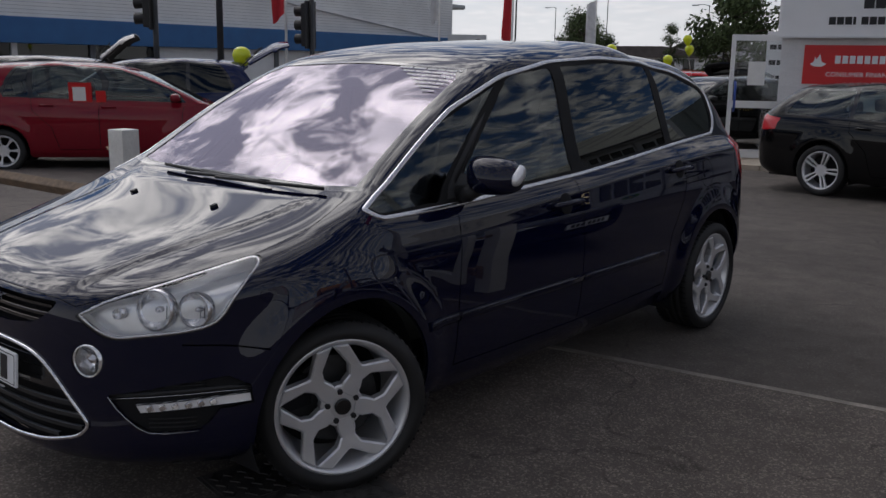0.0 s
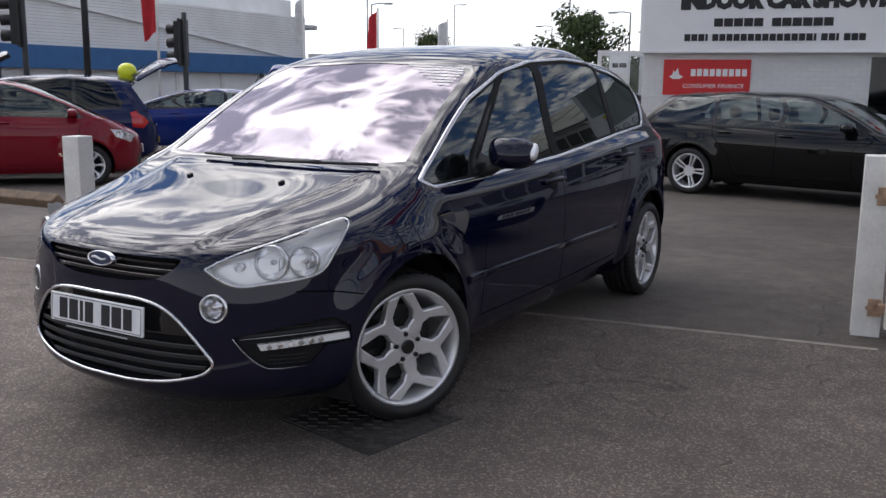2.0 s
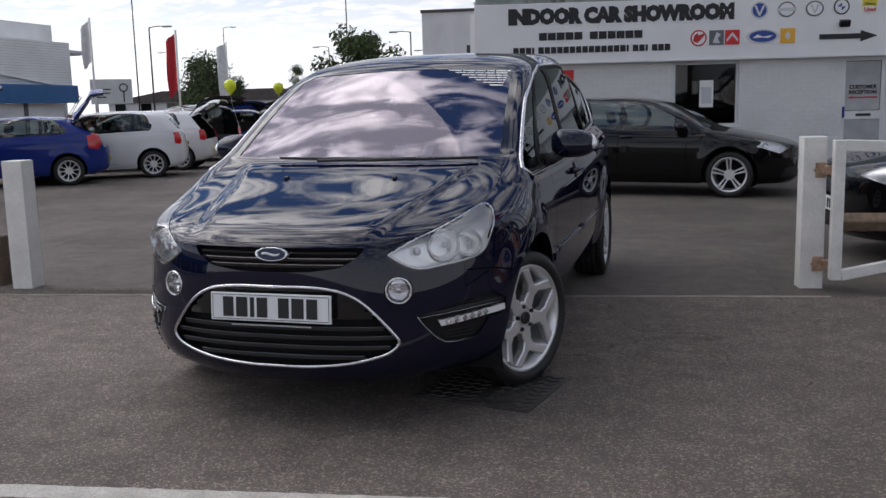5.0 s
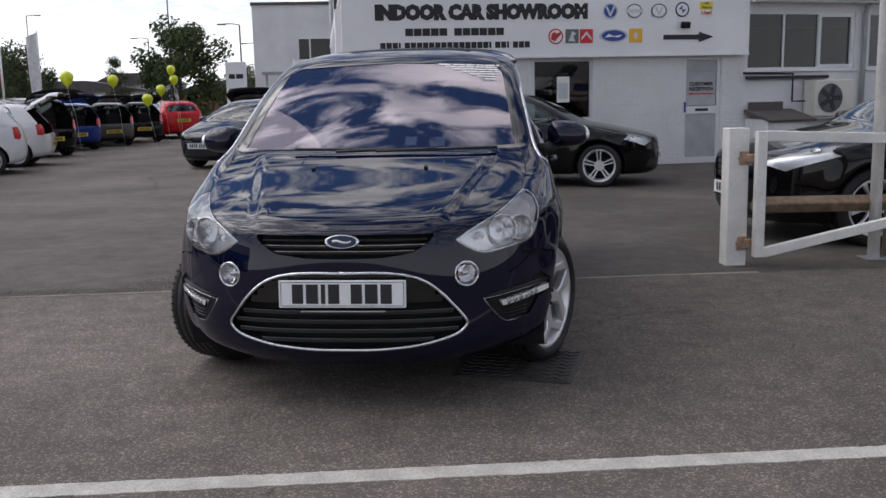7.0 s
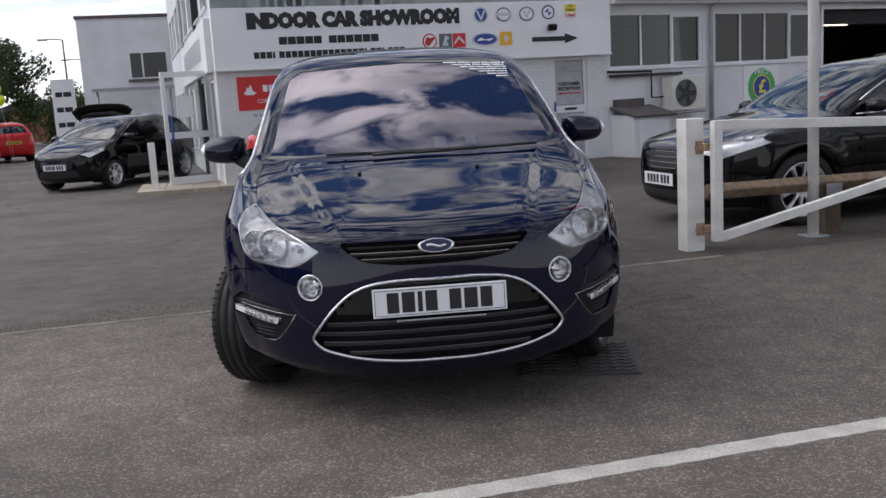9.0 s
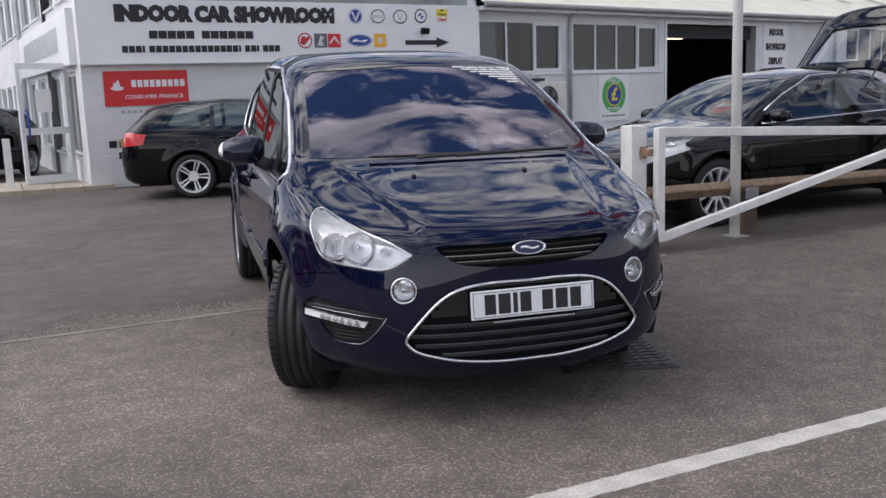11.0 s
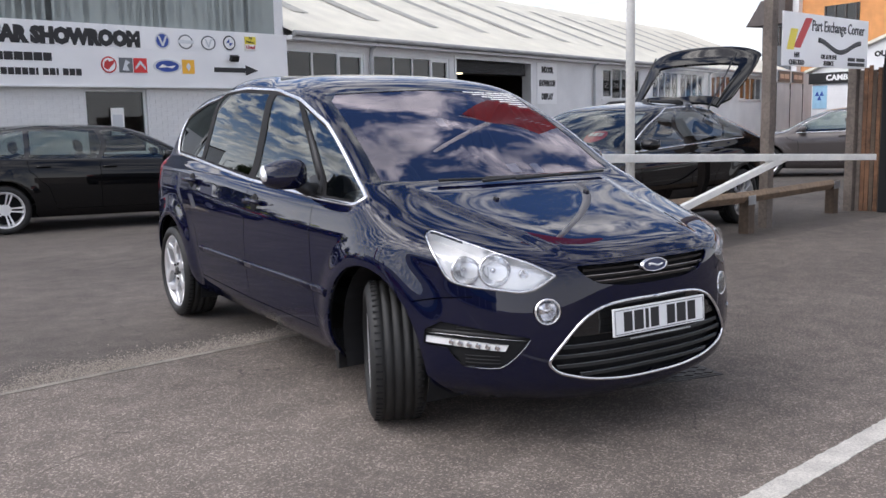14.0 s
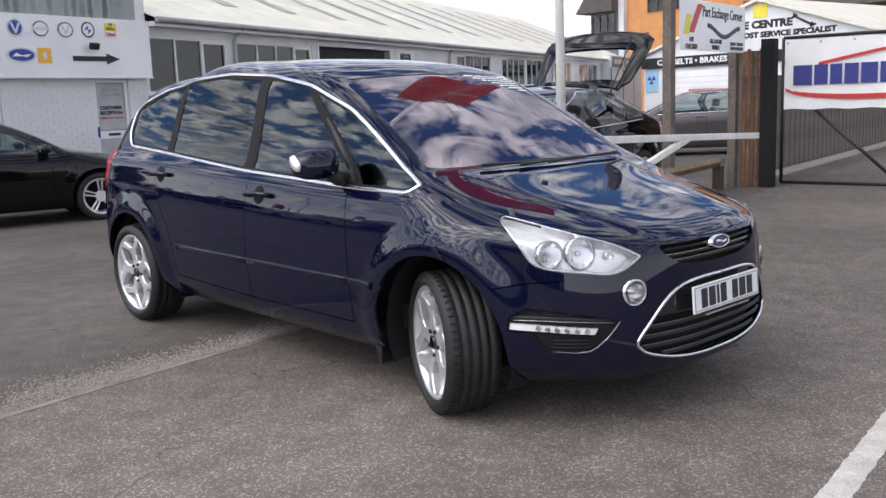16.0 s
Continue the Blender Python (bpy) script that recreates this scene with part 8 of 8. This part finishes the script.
# ---- service centre gable and the brick block at the far right ----
gw, gl = wall_frame(36.7, 21.0, 33.37, 8.46)
gb = thing("service_building", gw, "white gabled workshop with black fascia lettering", "building", kind="structure")
part("wall", prism([(0, -0.5), (gl, -0.5), (gl, 3.1), (gl * 0.5, 5.15), (0, 3.1)], 0.0, 0.3), M["render"], gb)
part("roof", prism([(-0.3, 3.02), (gl * 0.5, 5.15), (gl + 0.3, 3.02), (gl + 0.3, 3.14), (gl * 0.5, 5.29), (-0.3, 3.14)], -0.2, 14.0), M["roofsheet"], gb)
part("fascia", box(-0.1, gl, -0.12, -0.004, 2.5, 3.0), M["black"], gb)
lettering("fascia_words", "CAMBELTS \u2022 BRAKES \u2022 ELECTRICS", 0.36, M["inkwhite"], gb, pose(4.2, -0.124, 2.75), width=6.6, bold=0.012)
lettering("gable_words", "SERVICE CENTRE", 0.44, M["ink"], gb, pose(6.05, -0.006, 4.12), width=4.15, bold=0.026)
lettering("gable_words", "OUR LOW COST SERVICE SPECIALIST", 0.32, M["ink"], gb, pose(6.75, -0.006, 3.68), width=6.8, bold=0.02)
part("gable_notice", box(6.2, 6.9, -0.03, -0.004, 4.42, 5.02), M["yellow"], gb)
bm = bmesh.new()
add_tube(bm, [(8.3, -0.03, 4.3), (9.0, -0.03, 3.95)], 0.05, 8)
for x, z in ((8.22, 4.34), (9.08, 3.91)):
    for a in (20, 110, 200):
        add_tube(bm, [(x, -0.03, z), (x + 0.13 * math.cos(radians(a)), -0.03, z + 0.13 * math.sin(radians(a)))], 0.045, 8)
part("spanner", bm, M["ink"], gb)
part("shutter", box(2.0, 5.4, -0.03, -0.004, -0.3, 2.28), M["signboard"], gb)
for k in range(9):
    part("shutter_line", box(2.0, 5.4, -0.036, -0.03, 0.0 + 0.25 * k, 0.012 + 0.25 * k), M["pipe"], gb)
bars("shutter_words", [(-1.1 + k * 0.16, -1.1 + k * 0.16 + 0.12) for k in range(14)], 0.12, M["inkred"], gb, pose(3.85, -0.04, 1.38))
part("blue_board", box(0.08, 0.9, -0.03, -0.004, 1.35, 2.42), mat("pale_blue_board", (0.3, 0.5, 0.66), 0.5, vary=0.1, scale=3), gb)
for q in ((0.35, 2.05), (0.62, 2.05), (0.48, 1.85)):
    part("board_mark", prism([(-0.13, -0.11), (0.13, -0.11), (0, 0.12)], -0.006, 0.0), M["bluesign"], gb, m=pose(q[0], -0.03, q[1]))
sh = thing("service_shed", pose(0, 0, 0), "white timber lean-to with a dark sign at the warehouse end", "shed", kind="structure")
sw = WW @ pose(33.9, 0, 0)
part("wall", box(0, 7.2, -0.5, -0.05, -0.4, 3.35), M["render"], sh, m=sw)
for x0 in (0.3, 2.9):
    fs = part("fascia", box(x0, x0 + 2.1, -0.56, -0.504, 2.75, 3.3), M["greysign"], sh, m=sw)
    bars("fascia_words", [(-0.8, -0.1), (0.0, 0.8)], 0.22, M["silverink"], fs, pose(x0 + 1.05, -0.564, 3.03))
for k in range(19):
    part("plank", box(0.1 + k * 0.36, 0.1 + k * 0.36 + 0.345, -0.525, -0.503, -0.3, 2.4), M["render"], sh, m=sw)
for x in (0.05, 2.6, 5.1):
    part("corner_post", box(x - 0.05, x + 0.05, -0.54, -0.503, -0.3, 2.7), M["interior"], sh, m=sw)

bq, bqn = wall_frame(56.5, 35.2, 51.0, 8.0)
ob = thing("brick_block", bq, "orange brick block with dark roofs and window bands", "building", kind="structure")
part("wall", box(3.0, bqn, 0.6, 10, -0.5, 14), M["brickorange"], ob)
part("bay", box(0.6, 3.0, 0.0, 9, -0.5, 7.4), M["greysign"], ob)
part("bay_roof", prism([(-0.4, 7.3), (0.9, 9.0), (3.0, 9.0), (3.0, 7.3)], -0.6, 9.0), M["slate"], ob)
part("link", box(3.0, 3.5, 0.2, 9, -0.5, 14), M["render"], ob)
w = new("window")
w.parent = ob
part("pane", box(0.8, 2.9, -0.05, -0.01, 5.8, 7.1), M["window"], w)
bm = bmesh.new()
for q in range(4):
    add_box(bm, 0.75 + q * 0.7, 0.83 + q * 0.7, -0.12, -0.05, 5.8, 7.1)
add_box(bm, 0.75, 2.95, -0.12, -0.05, 6.5, 6.56)
part("window_frame", bm, M["slate"], w)
for x, z, ww, hh in ((4.6, 5.0, 0.8, 0.6), (5.4, 7.0, 2.6, 1.2), (14.5, 6.6, 3.2, 1.6), (19.0, 6.6, 3.2, 1.6), (23.5, 6.6, 3.2, 1.6)):
    w = new("window")
    w.parent = ob
    part("pane", box(x, x + ww, 0.54, 0.58, z, z + hh), M["window"], w)
    bm = bmesh.new()
    for q in range(int(ww / 0.8) + 1):
        add_box(bm, x + q * 0.8 - 0.04, x + q * 0.8 + 0.04, 0.48, 0.54, z, z + hh)
    part("window_frame", bm, M["slate"], w)
part("timber_cladding", box(13.6, bqn - 1, 0.3, 0.6, 5.6, 6.6), M["timberdark"], ob)
part("balcony_rail", box(13.6, bqn - 1, -0.6, -0.5, 6.0, 6.9), M["slate"], ob)
part("overhang", prism([(12.6, 8.6), (14.5, 11.0), (bqn, 11.0), (bqn, 8.6)], -1.2, 8.0), M["slate"], ob)

# board fence far behind the mesh gate
ff = thing("panel_fence", pose(6.75, 5.42, gz(5.3), 0, 0, 0.6), "grey upright board fence along the lane", "fence")
pk = bake(box(0, 0.135, -0.012, 0.012, 0.0, 1.55, 0.003))
pk.materials.append(M["timbergrey"])
for k in range(70):
    o = new("board", pk)
    o.parent = ff
    o.matrix_basis = pose(k * 0.145, 0.012 * (k % 2), 0)
part("gravel_edge", box(-0.2, 10.2, -0.35, -0.05, -0.05, 0.03), M["gravel"], ff)

# ---- far left: dealership with a blue band ----
dw, dl = wall_frame(-40.0, -18.0, -31.2, 52.0)
de = thing("dealership", dw, "long low showroom with a blue band and pale metal walls", "building", kind="structure")
part("wall_upper", box(0, dl, 0.4, 6, 3.0, 5.6), M["metalclad"], de)
part("blue_band", box(0, dl, 0.0, 0.5, 2.0, 3.05, 0.02), M["bluefascia"], de)
for k in range(20):
    part("shopfront_pane" if k < 14 else "wall_panel", box(k * 3.5 + 0.05, k * 3.5 + 3.3, 0.6, 0.64, 0.25, 2.0), M["window" if k < 14 else "metalclad"], de)
    part("shopfront_post", box(k * 3.5 + 3.3, k * 3.5 + 3.55, 0.5, 0.7, -0.3, 2.0), M["upvc" if k % 3 else "greysign"], de)
part("plinth", box(0, dl, 0.5, 0.7, -0.4, 0.25), M["render"], de)
part("back_wall", box(0, dl, 5.5, 6, -0.4, 3.0), M["interior"], de)
for k in range(16):
    part("cladding_joint", box(0, dl, 0.385, 0.4, 3.2 + 0.15 * k, 3.215 + 0.15 * k), M["pipe"], de)
part("sloping_sheet", prism([(dl - 24, 5.6), (dl - 24, 5.75), (dl - 2, 3.2), (dl - 2, 3.05)], 0.2, 0.42), M["metalclad"], de)
tw = part("tower", box(dl - 11, dl + 0.6, 2.0, 14, 3.0, 6.75), M["metalclad"], de)
part("tower_glass", box(dl - 0.7, dl + 0.62, 1.93, 2.0, 3.2, 5.6), M["window"], tw)
part("canopy", box(dl + 0.1, dl + 2.7, 1.4, 3.0, 5.0, 5.3, 0.1), M["pipe"], tw)
part("tower_sign", box(dl - 2.9, dl - 1.5, 1.9, 1.99, 3.5, 4.4), M["bluesign"], tw)

# traffic lights
def traffic_light(x, y, z0, turn, label):
    t = thing("traffic_light", pose(x, y, -0.13, 0, 0, turn), label, "traffic light", "traffic lights")
    part("pole", tube([(0, 0, 0), (0, 0, z0 + 1.2)], 0.06, 10), M["darksteel"], t)
    part("backboard", box(-0.25, 0.25, -0.05, -0.03, z0 - 0.05, z0 + 1.05, 0.02), M["black"], t)
    h = part("head", box(-0.15, 0.15, -0.22, -0.05, z0, z0 + 1.0, 0.03), M["blackplastic"], t)
    for k in range(3):
        bm = bmesh.new()
        add_lathe(bm, [(0.11, -0.22), (0.12, -0.42), (0.115, -0.42), (0.105, -0.22)], 16)
        part("visor", bm, M["blackplastic"], h, m=pose(0, 0, z0 + 0.18 + 0.32 * k))
        part("lens", disc(0.1, 0, 0.012, 20), M["greysign"], h, m=pose(0, -0.22, z0 + 0.18 + 0.32 * k, 0, 0, 180))
    return t


traffic_light(-15.7, 13.9, 2.25, -62, "dark traffic light seen from the side")
traffic_light(-14.55, 17.6, 1.95, -80, "dark traffic light with a backing board")
pc = thing("lamp_post", pose(-17.25, 17.3, -0.13), "tall dark street lamp column", "lamp post")
part("column", tube([(0, 0, 0), (0, 0, 9)], 0.085, 10, 0.07), M["darksteel"], pc)


def lamp_post(x, y, h, turn, label="dark street lamp with a short arm"):
    t = thing("lamp_post", pose(x, y, -0.13, 0, 0, turn), label, "lamp post", "street lamps")
    part("column", tube([(0, 0, 0), (0, 0, h * 0.4), (0, 0, h)], 0.06, 8, 0.035), M["darksteel"], t)
    part("arm", tube([(0, 0, h), (0.4, 0, h + 0.06), (0.9, 0, h + 0.05)], 0.025, 6), M["darksteel"], t)
    part("lantern", box(0.7, 1.15, -0.1, 0.1, h - 0.01, h + 0.07, 0.03), M["steel"], t)
    return t


for x, y, h, a in ((-31.9, 61.5, 14.0, 0), (-21.8, 42.0, 5.5, 0), (-15.5, 57.0, 9.5, 0), (-10.2, 57.9, 4.9, 180), (-31.4, 77.7, 8.6, 0), (-38.3, 81.9, 6.9, 180), (-9.9, 47.8, 5.3, 180), (-18.0, 62.0, 5.6, 180)):
    lamp_post(x, y, h, a)


def flag(x, y, h, material, turn, label, z0=None, w=0.7, hh=2.2):
    t = thing("flag", pose(x, y, -0.13, 0, 0, turn), label, "flag", "flags")
    part("pole", tube([(0, 0, 0), (0, 0, h)], 0.035, 8), M["whitepaint"], t)
    bm = bmesh.new()
    g = [[bm.verts.new((0.04 + w * i / 6 * (0.75 + 0.25 * j / 12), 0.10 * math.sin(i * 1.1 + j * 0.35) * i / 6, h - 0.1 - hh + hh * j / 12 - 0.25 * i / 6)) for j in range(13)] for i in range(7)]
    for i in range(6):
        for j in range(12):
            f = bm.faces.new((g[i][j], g[i + 1][j], g[i + 1][j + 1], g[i][j + 1]))
            f.smooth = True
    part("cloth", bm, material, t)
    return t


M["flagred"] = mat("red_flag_cloth", (0.55, 0.03, 0.04), 0.8, vary=0.12, scale=4)
M["flagwhite"] = mat("white_flag_cloth", (0.7, 0.7, 0.7), 0.8, vary=0.12, scale=4)
flag(-15.0, 17.2, 6.4, M["flagred"], 200, "furled red feather flag on a white pole", w=0.36, hh=3.6)
flag(-17.0, 27.2, 4.5, M["flagwhite"], 190, "narrow white flag on a pole", w=0.3, hh=1.3)
flag(-13.6, 26.0, 3.9, M["flagred"], 180, "red flag on a white pole", w=0.34, hh=1.7)
flag(-21.3, 51.0, 5.4, M["flagwhite"], 180, "narrow white flag on a pole", w=0.62, hh=3.2)

# direction sign, far left
rs = thing("road_sign", pose(-20.0, 34.2, 0.75, 0, 0, 32) @ Matrix.Diagonal((0.62, 1, 0.62, 1)), "pale road sign with a roundabout diagram", "road sign")
part("panel", box(-1.3, 1.3, -0.03, 0, 1.5, 3.1, 0.01), mat("pale_road_sign", (0.6, 0.62, 0.62), 0.5, vary=0.05, scale=3), rs)
for x in (-0.9, 0.9):
    part("leg", tube([(x, 0.05, -1.6), (x, 0.05, 3.0)], 0.05, 8), M["steel"], rs)
bm = bmesh.new()
add_lathe(bm, [(0.2, -0.036), (0.28, -0.036)], 24)
part("ring", bm, M["ink"], rs, m=pose(0.75, 0, 2.55))
part("stem", box(0.71, 0.79, -0.037, -0.031, 1.6, 2.3), M["ink"], rs)
bars("sign_lines", [(-0.5, 0.5)], 0.08, M["ink"], rs, pose(-0.55, -0.032, 2.45))
bars("sign_lines", [(-0.6, 0.45)], 0.08, M["ink"], rs, pose(-0.55, -0.032, 2.2))
bars("sign_lines", [(-0.6, 0.2)], 0.08, M["ink"], rs, pose(-0.55, -0.032, 1.95))

# ---- trees and the low line of the town ----
def tree(x, y, h, r, seed, label, dense_=1.0, trunk=0.35):
    """tree > trunk with limbs, crown of many small leaf clumps with gaps."""
    rg = random.Random(seed)
    t = thing("tree", pose(x, y, -0.2), label, "tree", "trees")
    bm = bmesh.new()
    add_tube(bm, [(0, 0, 0), (0.05, 0.03, h * 0.25), (0.0, 0.1, h * 0.5), (0.1, 0.0, h * 0.8)], 0.05 * h * 0.5, 8, 0.03)
    tips = []
    for k in range(14):
        a, z = rg.uniform(0, 6.28), rg.uniform(0.28, 0.75) * h
        l = r * rg.uniform(0.5, 0.95)
        e = Vector((math.cos(a) * l, math.sin(a) * l, z + rg.uniform(0.1, 0.3) * h * 0.6))
        add_tube(bm, [(0, 0, z), Vector((0, 0, z)).lerp(e, 0.5) + Vector((0, 0, 0.1)), e], 0.014 * h, 5, 0.01)
        tips.append(e)
    part("trunk", bm, M["bark"], t)
    lobes = []
    for k in range(26):
        a, z = rg.uniform(0, 6.28), rg.uniform(trunk, 0.97)
        rr = r * math.sin(math.pi * min(1, (z - trunk + 0.12) / (1.12 - trunk))) ** 0.7 * rg.uniform(0.25, 0.95)
        lobes.append((Vector((math.cos(a) * rr, math.sin(a) * rr, z * h)), r * rg.uniform(0.22, 0.42)))
    V, F = [], []
    for c, q in lobes:
        for _ in range(int(210 * dense_)):
            d = Vector((rg.gauss(0, 1), rg.gauss(0, 1), rg.gauss(0, 0.85))).normalized()
            p = c + d * q * rg.uniform(0.45, 1.08)
            s = r * rg.uniform(0.022, 0.055)
            n = (d + Vector((rg.uniform(-1, 1), rg.uniform(-1, 1), rg.uniform(-0.6, 1)))).normalized()
            a = n.orthogonal().normalized()
            b = n.cross(a)
            k = len(V)
            V += [p - a * s, p - b * s * 0.6, p + a * s, p + b * s * 0.6]
            F.append((k, k + 1, k + 2, k + 3))
    me = bpy.data.meshes.new("crown")
    me.from_pydata([tuple(q) for q in V], [], F)
    put("crown", me, M["foliage"], t)
    return t


tree(-15.2, 57.5, 6.4, 3.0, 1, "broad green tree beyond the yard", 1.5, 0.12)
tree(-24.2, 56.0, 4.9, 1.9, 2, "rounded green tree beyond the yard")
tree(-26.5, 60.0, 4.2, 2.0, 3, "dark green bushy tree beyond the yard", 1.0, 0.1)
tree(-19.8, 60.0, 4.4, 1.0, 4, "slim young green tree on the skyline")
tree(-18.0, 66.0, 4.6, 1.1, 5, "slim young green tree on the skyline")
tree(-33.0, 76.0, 6.0, 2.6, 6, "green tree on the skyline")
tree(-12.0, 62.0, 3.6, 2.4, 7, "low green tree beside the lane", 1.0, 0.1)
tree(-10.2, 54.0, 2.8, 1.3, 8, "low dark shrub by the white building", 1.0, 0.05)
wbd = thing("white_house", pose(-9.0, 46.0, 0), "plain white two-storey building with a small window", "building", kind="structure")
part("wall", box(0, 7.0, 0, 9, -0.5, 5.95), M["render"], wbd)
part("parapet", box(-0.06, 7.06, -0.06, 9.06, 5.95, 6.1), M["slate"], wbd)
w = new("window")
w.parent = wbd
part("window_frame", box(2.2, 4.0, -0.05, -0.005, 3.05, 4.35), M["upvc"], w)
for a, b in ((2.27, 2.78), (2.86, 3.93)):
    part("pane", box(a, b, -0.06, -0.052, 3.12, 4.28), M["window"], w)
part("window_sill", box(2.1, 4.1, -0.15, -0.005, 2.92, 3.05), M["slate"], w)
part("canopy_beam", box(0.5, 7.0, -1.2, -0.9, 2.5, 2.65), M["steel"], wbd)
for x in (0.7, 4.0):
    part("canopy_post", tube([(x, -1.05, -0.5), (x, -1.05, 2.5)], 0.06, 8), M["steel"], wbd)
ts = thing("totem_sign", pose(-9.8, 45.0, -0.13), "tall white price totem with black marks", "sign")
part("panel", box(-0.5, 0.5, 0, 0.2, 0, 3.3, 0.02), M["signboard"], ts)
for z in (2.6, 1.9, 1.2):
    bars("totem_marks", [(-0.35, -0.05), (0.0, 0.35)], 0.22, M["ink"], ts, pose(0, -0.003, z))
bw_ = thing("boundary_wall", pose(-30, 70, 0), "low red brick wall along the far road", "wall", kind="structure")
part("wall", box(-40, 21, 0, 0.4, -0.5, 1.3), mat("red_brick_far", (0.28, 0.11, 0.07), 0.85, vary=0.25, scale=1.5), bw_)
for k, (x, y, w_, h, mt, rf) in enumerate(((-52, 96, 26, 2.4, "render", "slate"), (-25, 104, 12, 2.3, "brickorange", "slate"), (-9, 98, 12, 3.0, "render", "slate"), (-75, 70, 18, 3.2, "greysign", "slate"), (-33, 100, 8, 3.2, "render", "slate"))):
    hs = thing("far_building", pose(x, y, 0), "low building on the far side of the road", "building", kind="structure")
    part("wall", box(0, w_, 0, 8, -0.5, h), M[mt], hs)
    part("roof", prism([(-0.4, h), (w_ + 0.4, h), (w_ * 0.75, h + 1.2), (w_ * 0.25, h + 1.2)], -0.4, 8.4), M[rf], hs)
    for q in range(int(w_ / 3)):
        part("window", box(q * 3 + 0.8, q * 3 + 2.0, -0.04, -0.005, 1.2, 2.3), M["window"], hs)

# balloons tied to the raised tailgates
for k, (x, y, z, tx, ty) in enumerate(((-10.51, 22.07, 1.91, -10.36, 22.37), (-10.82, 27.21, 1.95, -10.67, 27.51), (-10.44, 33.50, 2.44, -10.29, 33.80), (-10.36, 33.52, 2.08, -10.21, 33.82), (-9.89, 27.46, 1.36, -9.74, 27.76), (-11.65, 12.22, 1.52, -11.50, 12.52), (-10.23, 30.80, 1.69, -10.08, 31.10))):
    b = thing("balloon", pose(x, y, z), "bright yellow-green balloon on a string", "balloon", "balloons")
    bm = bmesh.new()
    add_lathe(bm, [(0.012, -0.21), (0.02, -0.19), (0.09, -0.13), (0.15, -0.02), (0.162, 0.06), (0.14, 0.13), (0.08, 0.18), (0.002, 0.195)], 20, "z")
    part("skin", bm, M["balloon"], b, smooth=True)
    part("string", tube([(0, 0, -0.2), (0.03, 0.02, -0.5), ((tx - x) * 0.6, (ty - y) * 0.6, -0.9), (tx - x, ty - y, -z - 0.16)], 0.004, 4), M["whitepaint"], b)


# ---- painted bricks of the showroom front ----
def brick_wall():
    """Courses of painted bricks, proud of the joints; the upper courses piece by piece."""
    near_mesh = {}
    rest_v, rest_f = [], []
    rg = random.Random(12)
    L, H = 0.218, 0.067
    count = 0
    for r in range(28):
        z = ZG + 0.004 + r * 0.0755
        if z + H > 1.975:
            break
        x = -0.11 * (r % 2)
        while x < SLEN - 0.01:
            a, b = max(x, 0.0) + 0.004, min(x + L, SLEN) - 0.001
            x += 0.2255
            spans = [(a, b)]
            for h0, h1, hz0, hz1 in S_HOLES:
                if z + H > hz0 - 0.04 and z < hz1 + 0.02:
                    out = []
                    for p, q in spans:
                        if q <= h0 - 0.03 or p >= h1 + 0.03:
                            out.append((p, q))
                        else:
                            out += [(p, h0 - 0.03)] * (h0 - 0.03 > p + 0.03) + [(h1 + 0.03, q)] * (q > h1 + 0.06)
                    spans = out
            for p, q in spans:
                w = round(q - p, 3)
                if w < 0.03:
                    continue
                if z > 0.98 and p < 5.6 and count < 300:
                    if w not in near_mesh:
                        bm = box(0, w, -0.007, 0.01, 0, H, 0.0025)
                        near_mesh[w] = bake(bm)
                        near_mesh[w].materials.append(M["white"])
                    o = new("brick", near_mesh[w])
                    o.parent = show
                    o.matrix_basis = pose(p, rg.uniform(-0.0012, 0.0012), z, rg.uniform(-0.5, 0.5), 0, rg.uniform(-0.35, 0.35))
                    count += 1
                else:
                    k = len(rest_v)
                    y = -0.007 + rg.uniform(-0.0012, 0.0012)
                    e = 0.003
                    rest_v += [(p, 0.0, z), (q, 0.0, z), (q, 0.0, z + H), (p, 0.0, z + H), (p + e, y, z + e), (q - e, y, z + e), (q - e, y, z + H - e), (p + e, y, z + H - e)]
                    rest_f += [(k + 4, k + 5, k + 6, k + 7), (k, k + 1, k + 5, k + 4), (k + 1, k + 2, k + 6, k + 5), (k + 2, k + 3, k + 7, k + 6), (k + 3, k, k + 4, k + 7)]
    me = bpy.data.meshes.new("brickwork")
    me.from_pydata(rest_v, [], rest_f)
    tagged(put("brickwork", me, M["white"], show), "white painted brick courses", kind="stuff")


brick_wall()
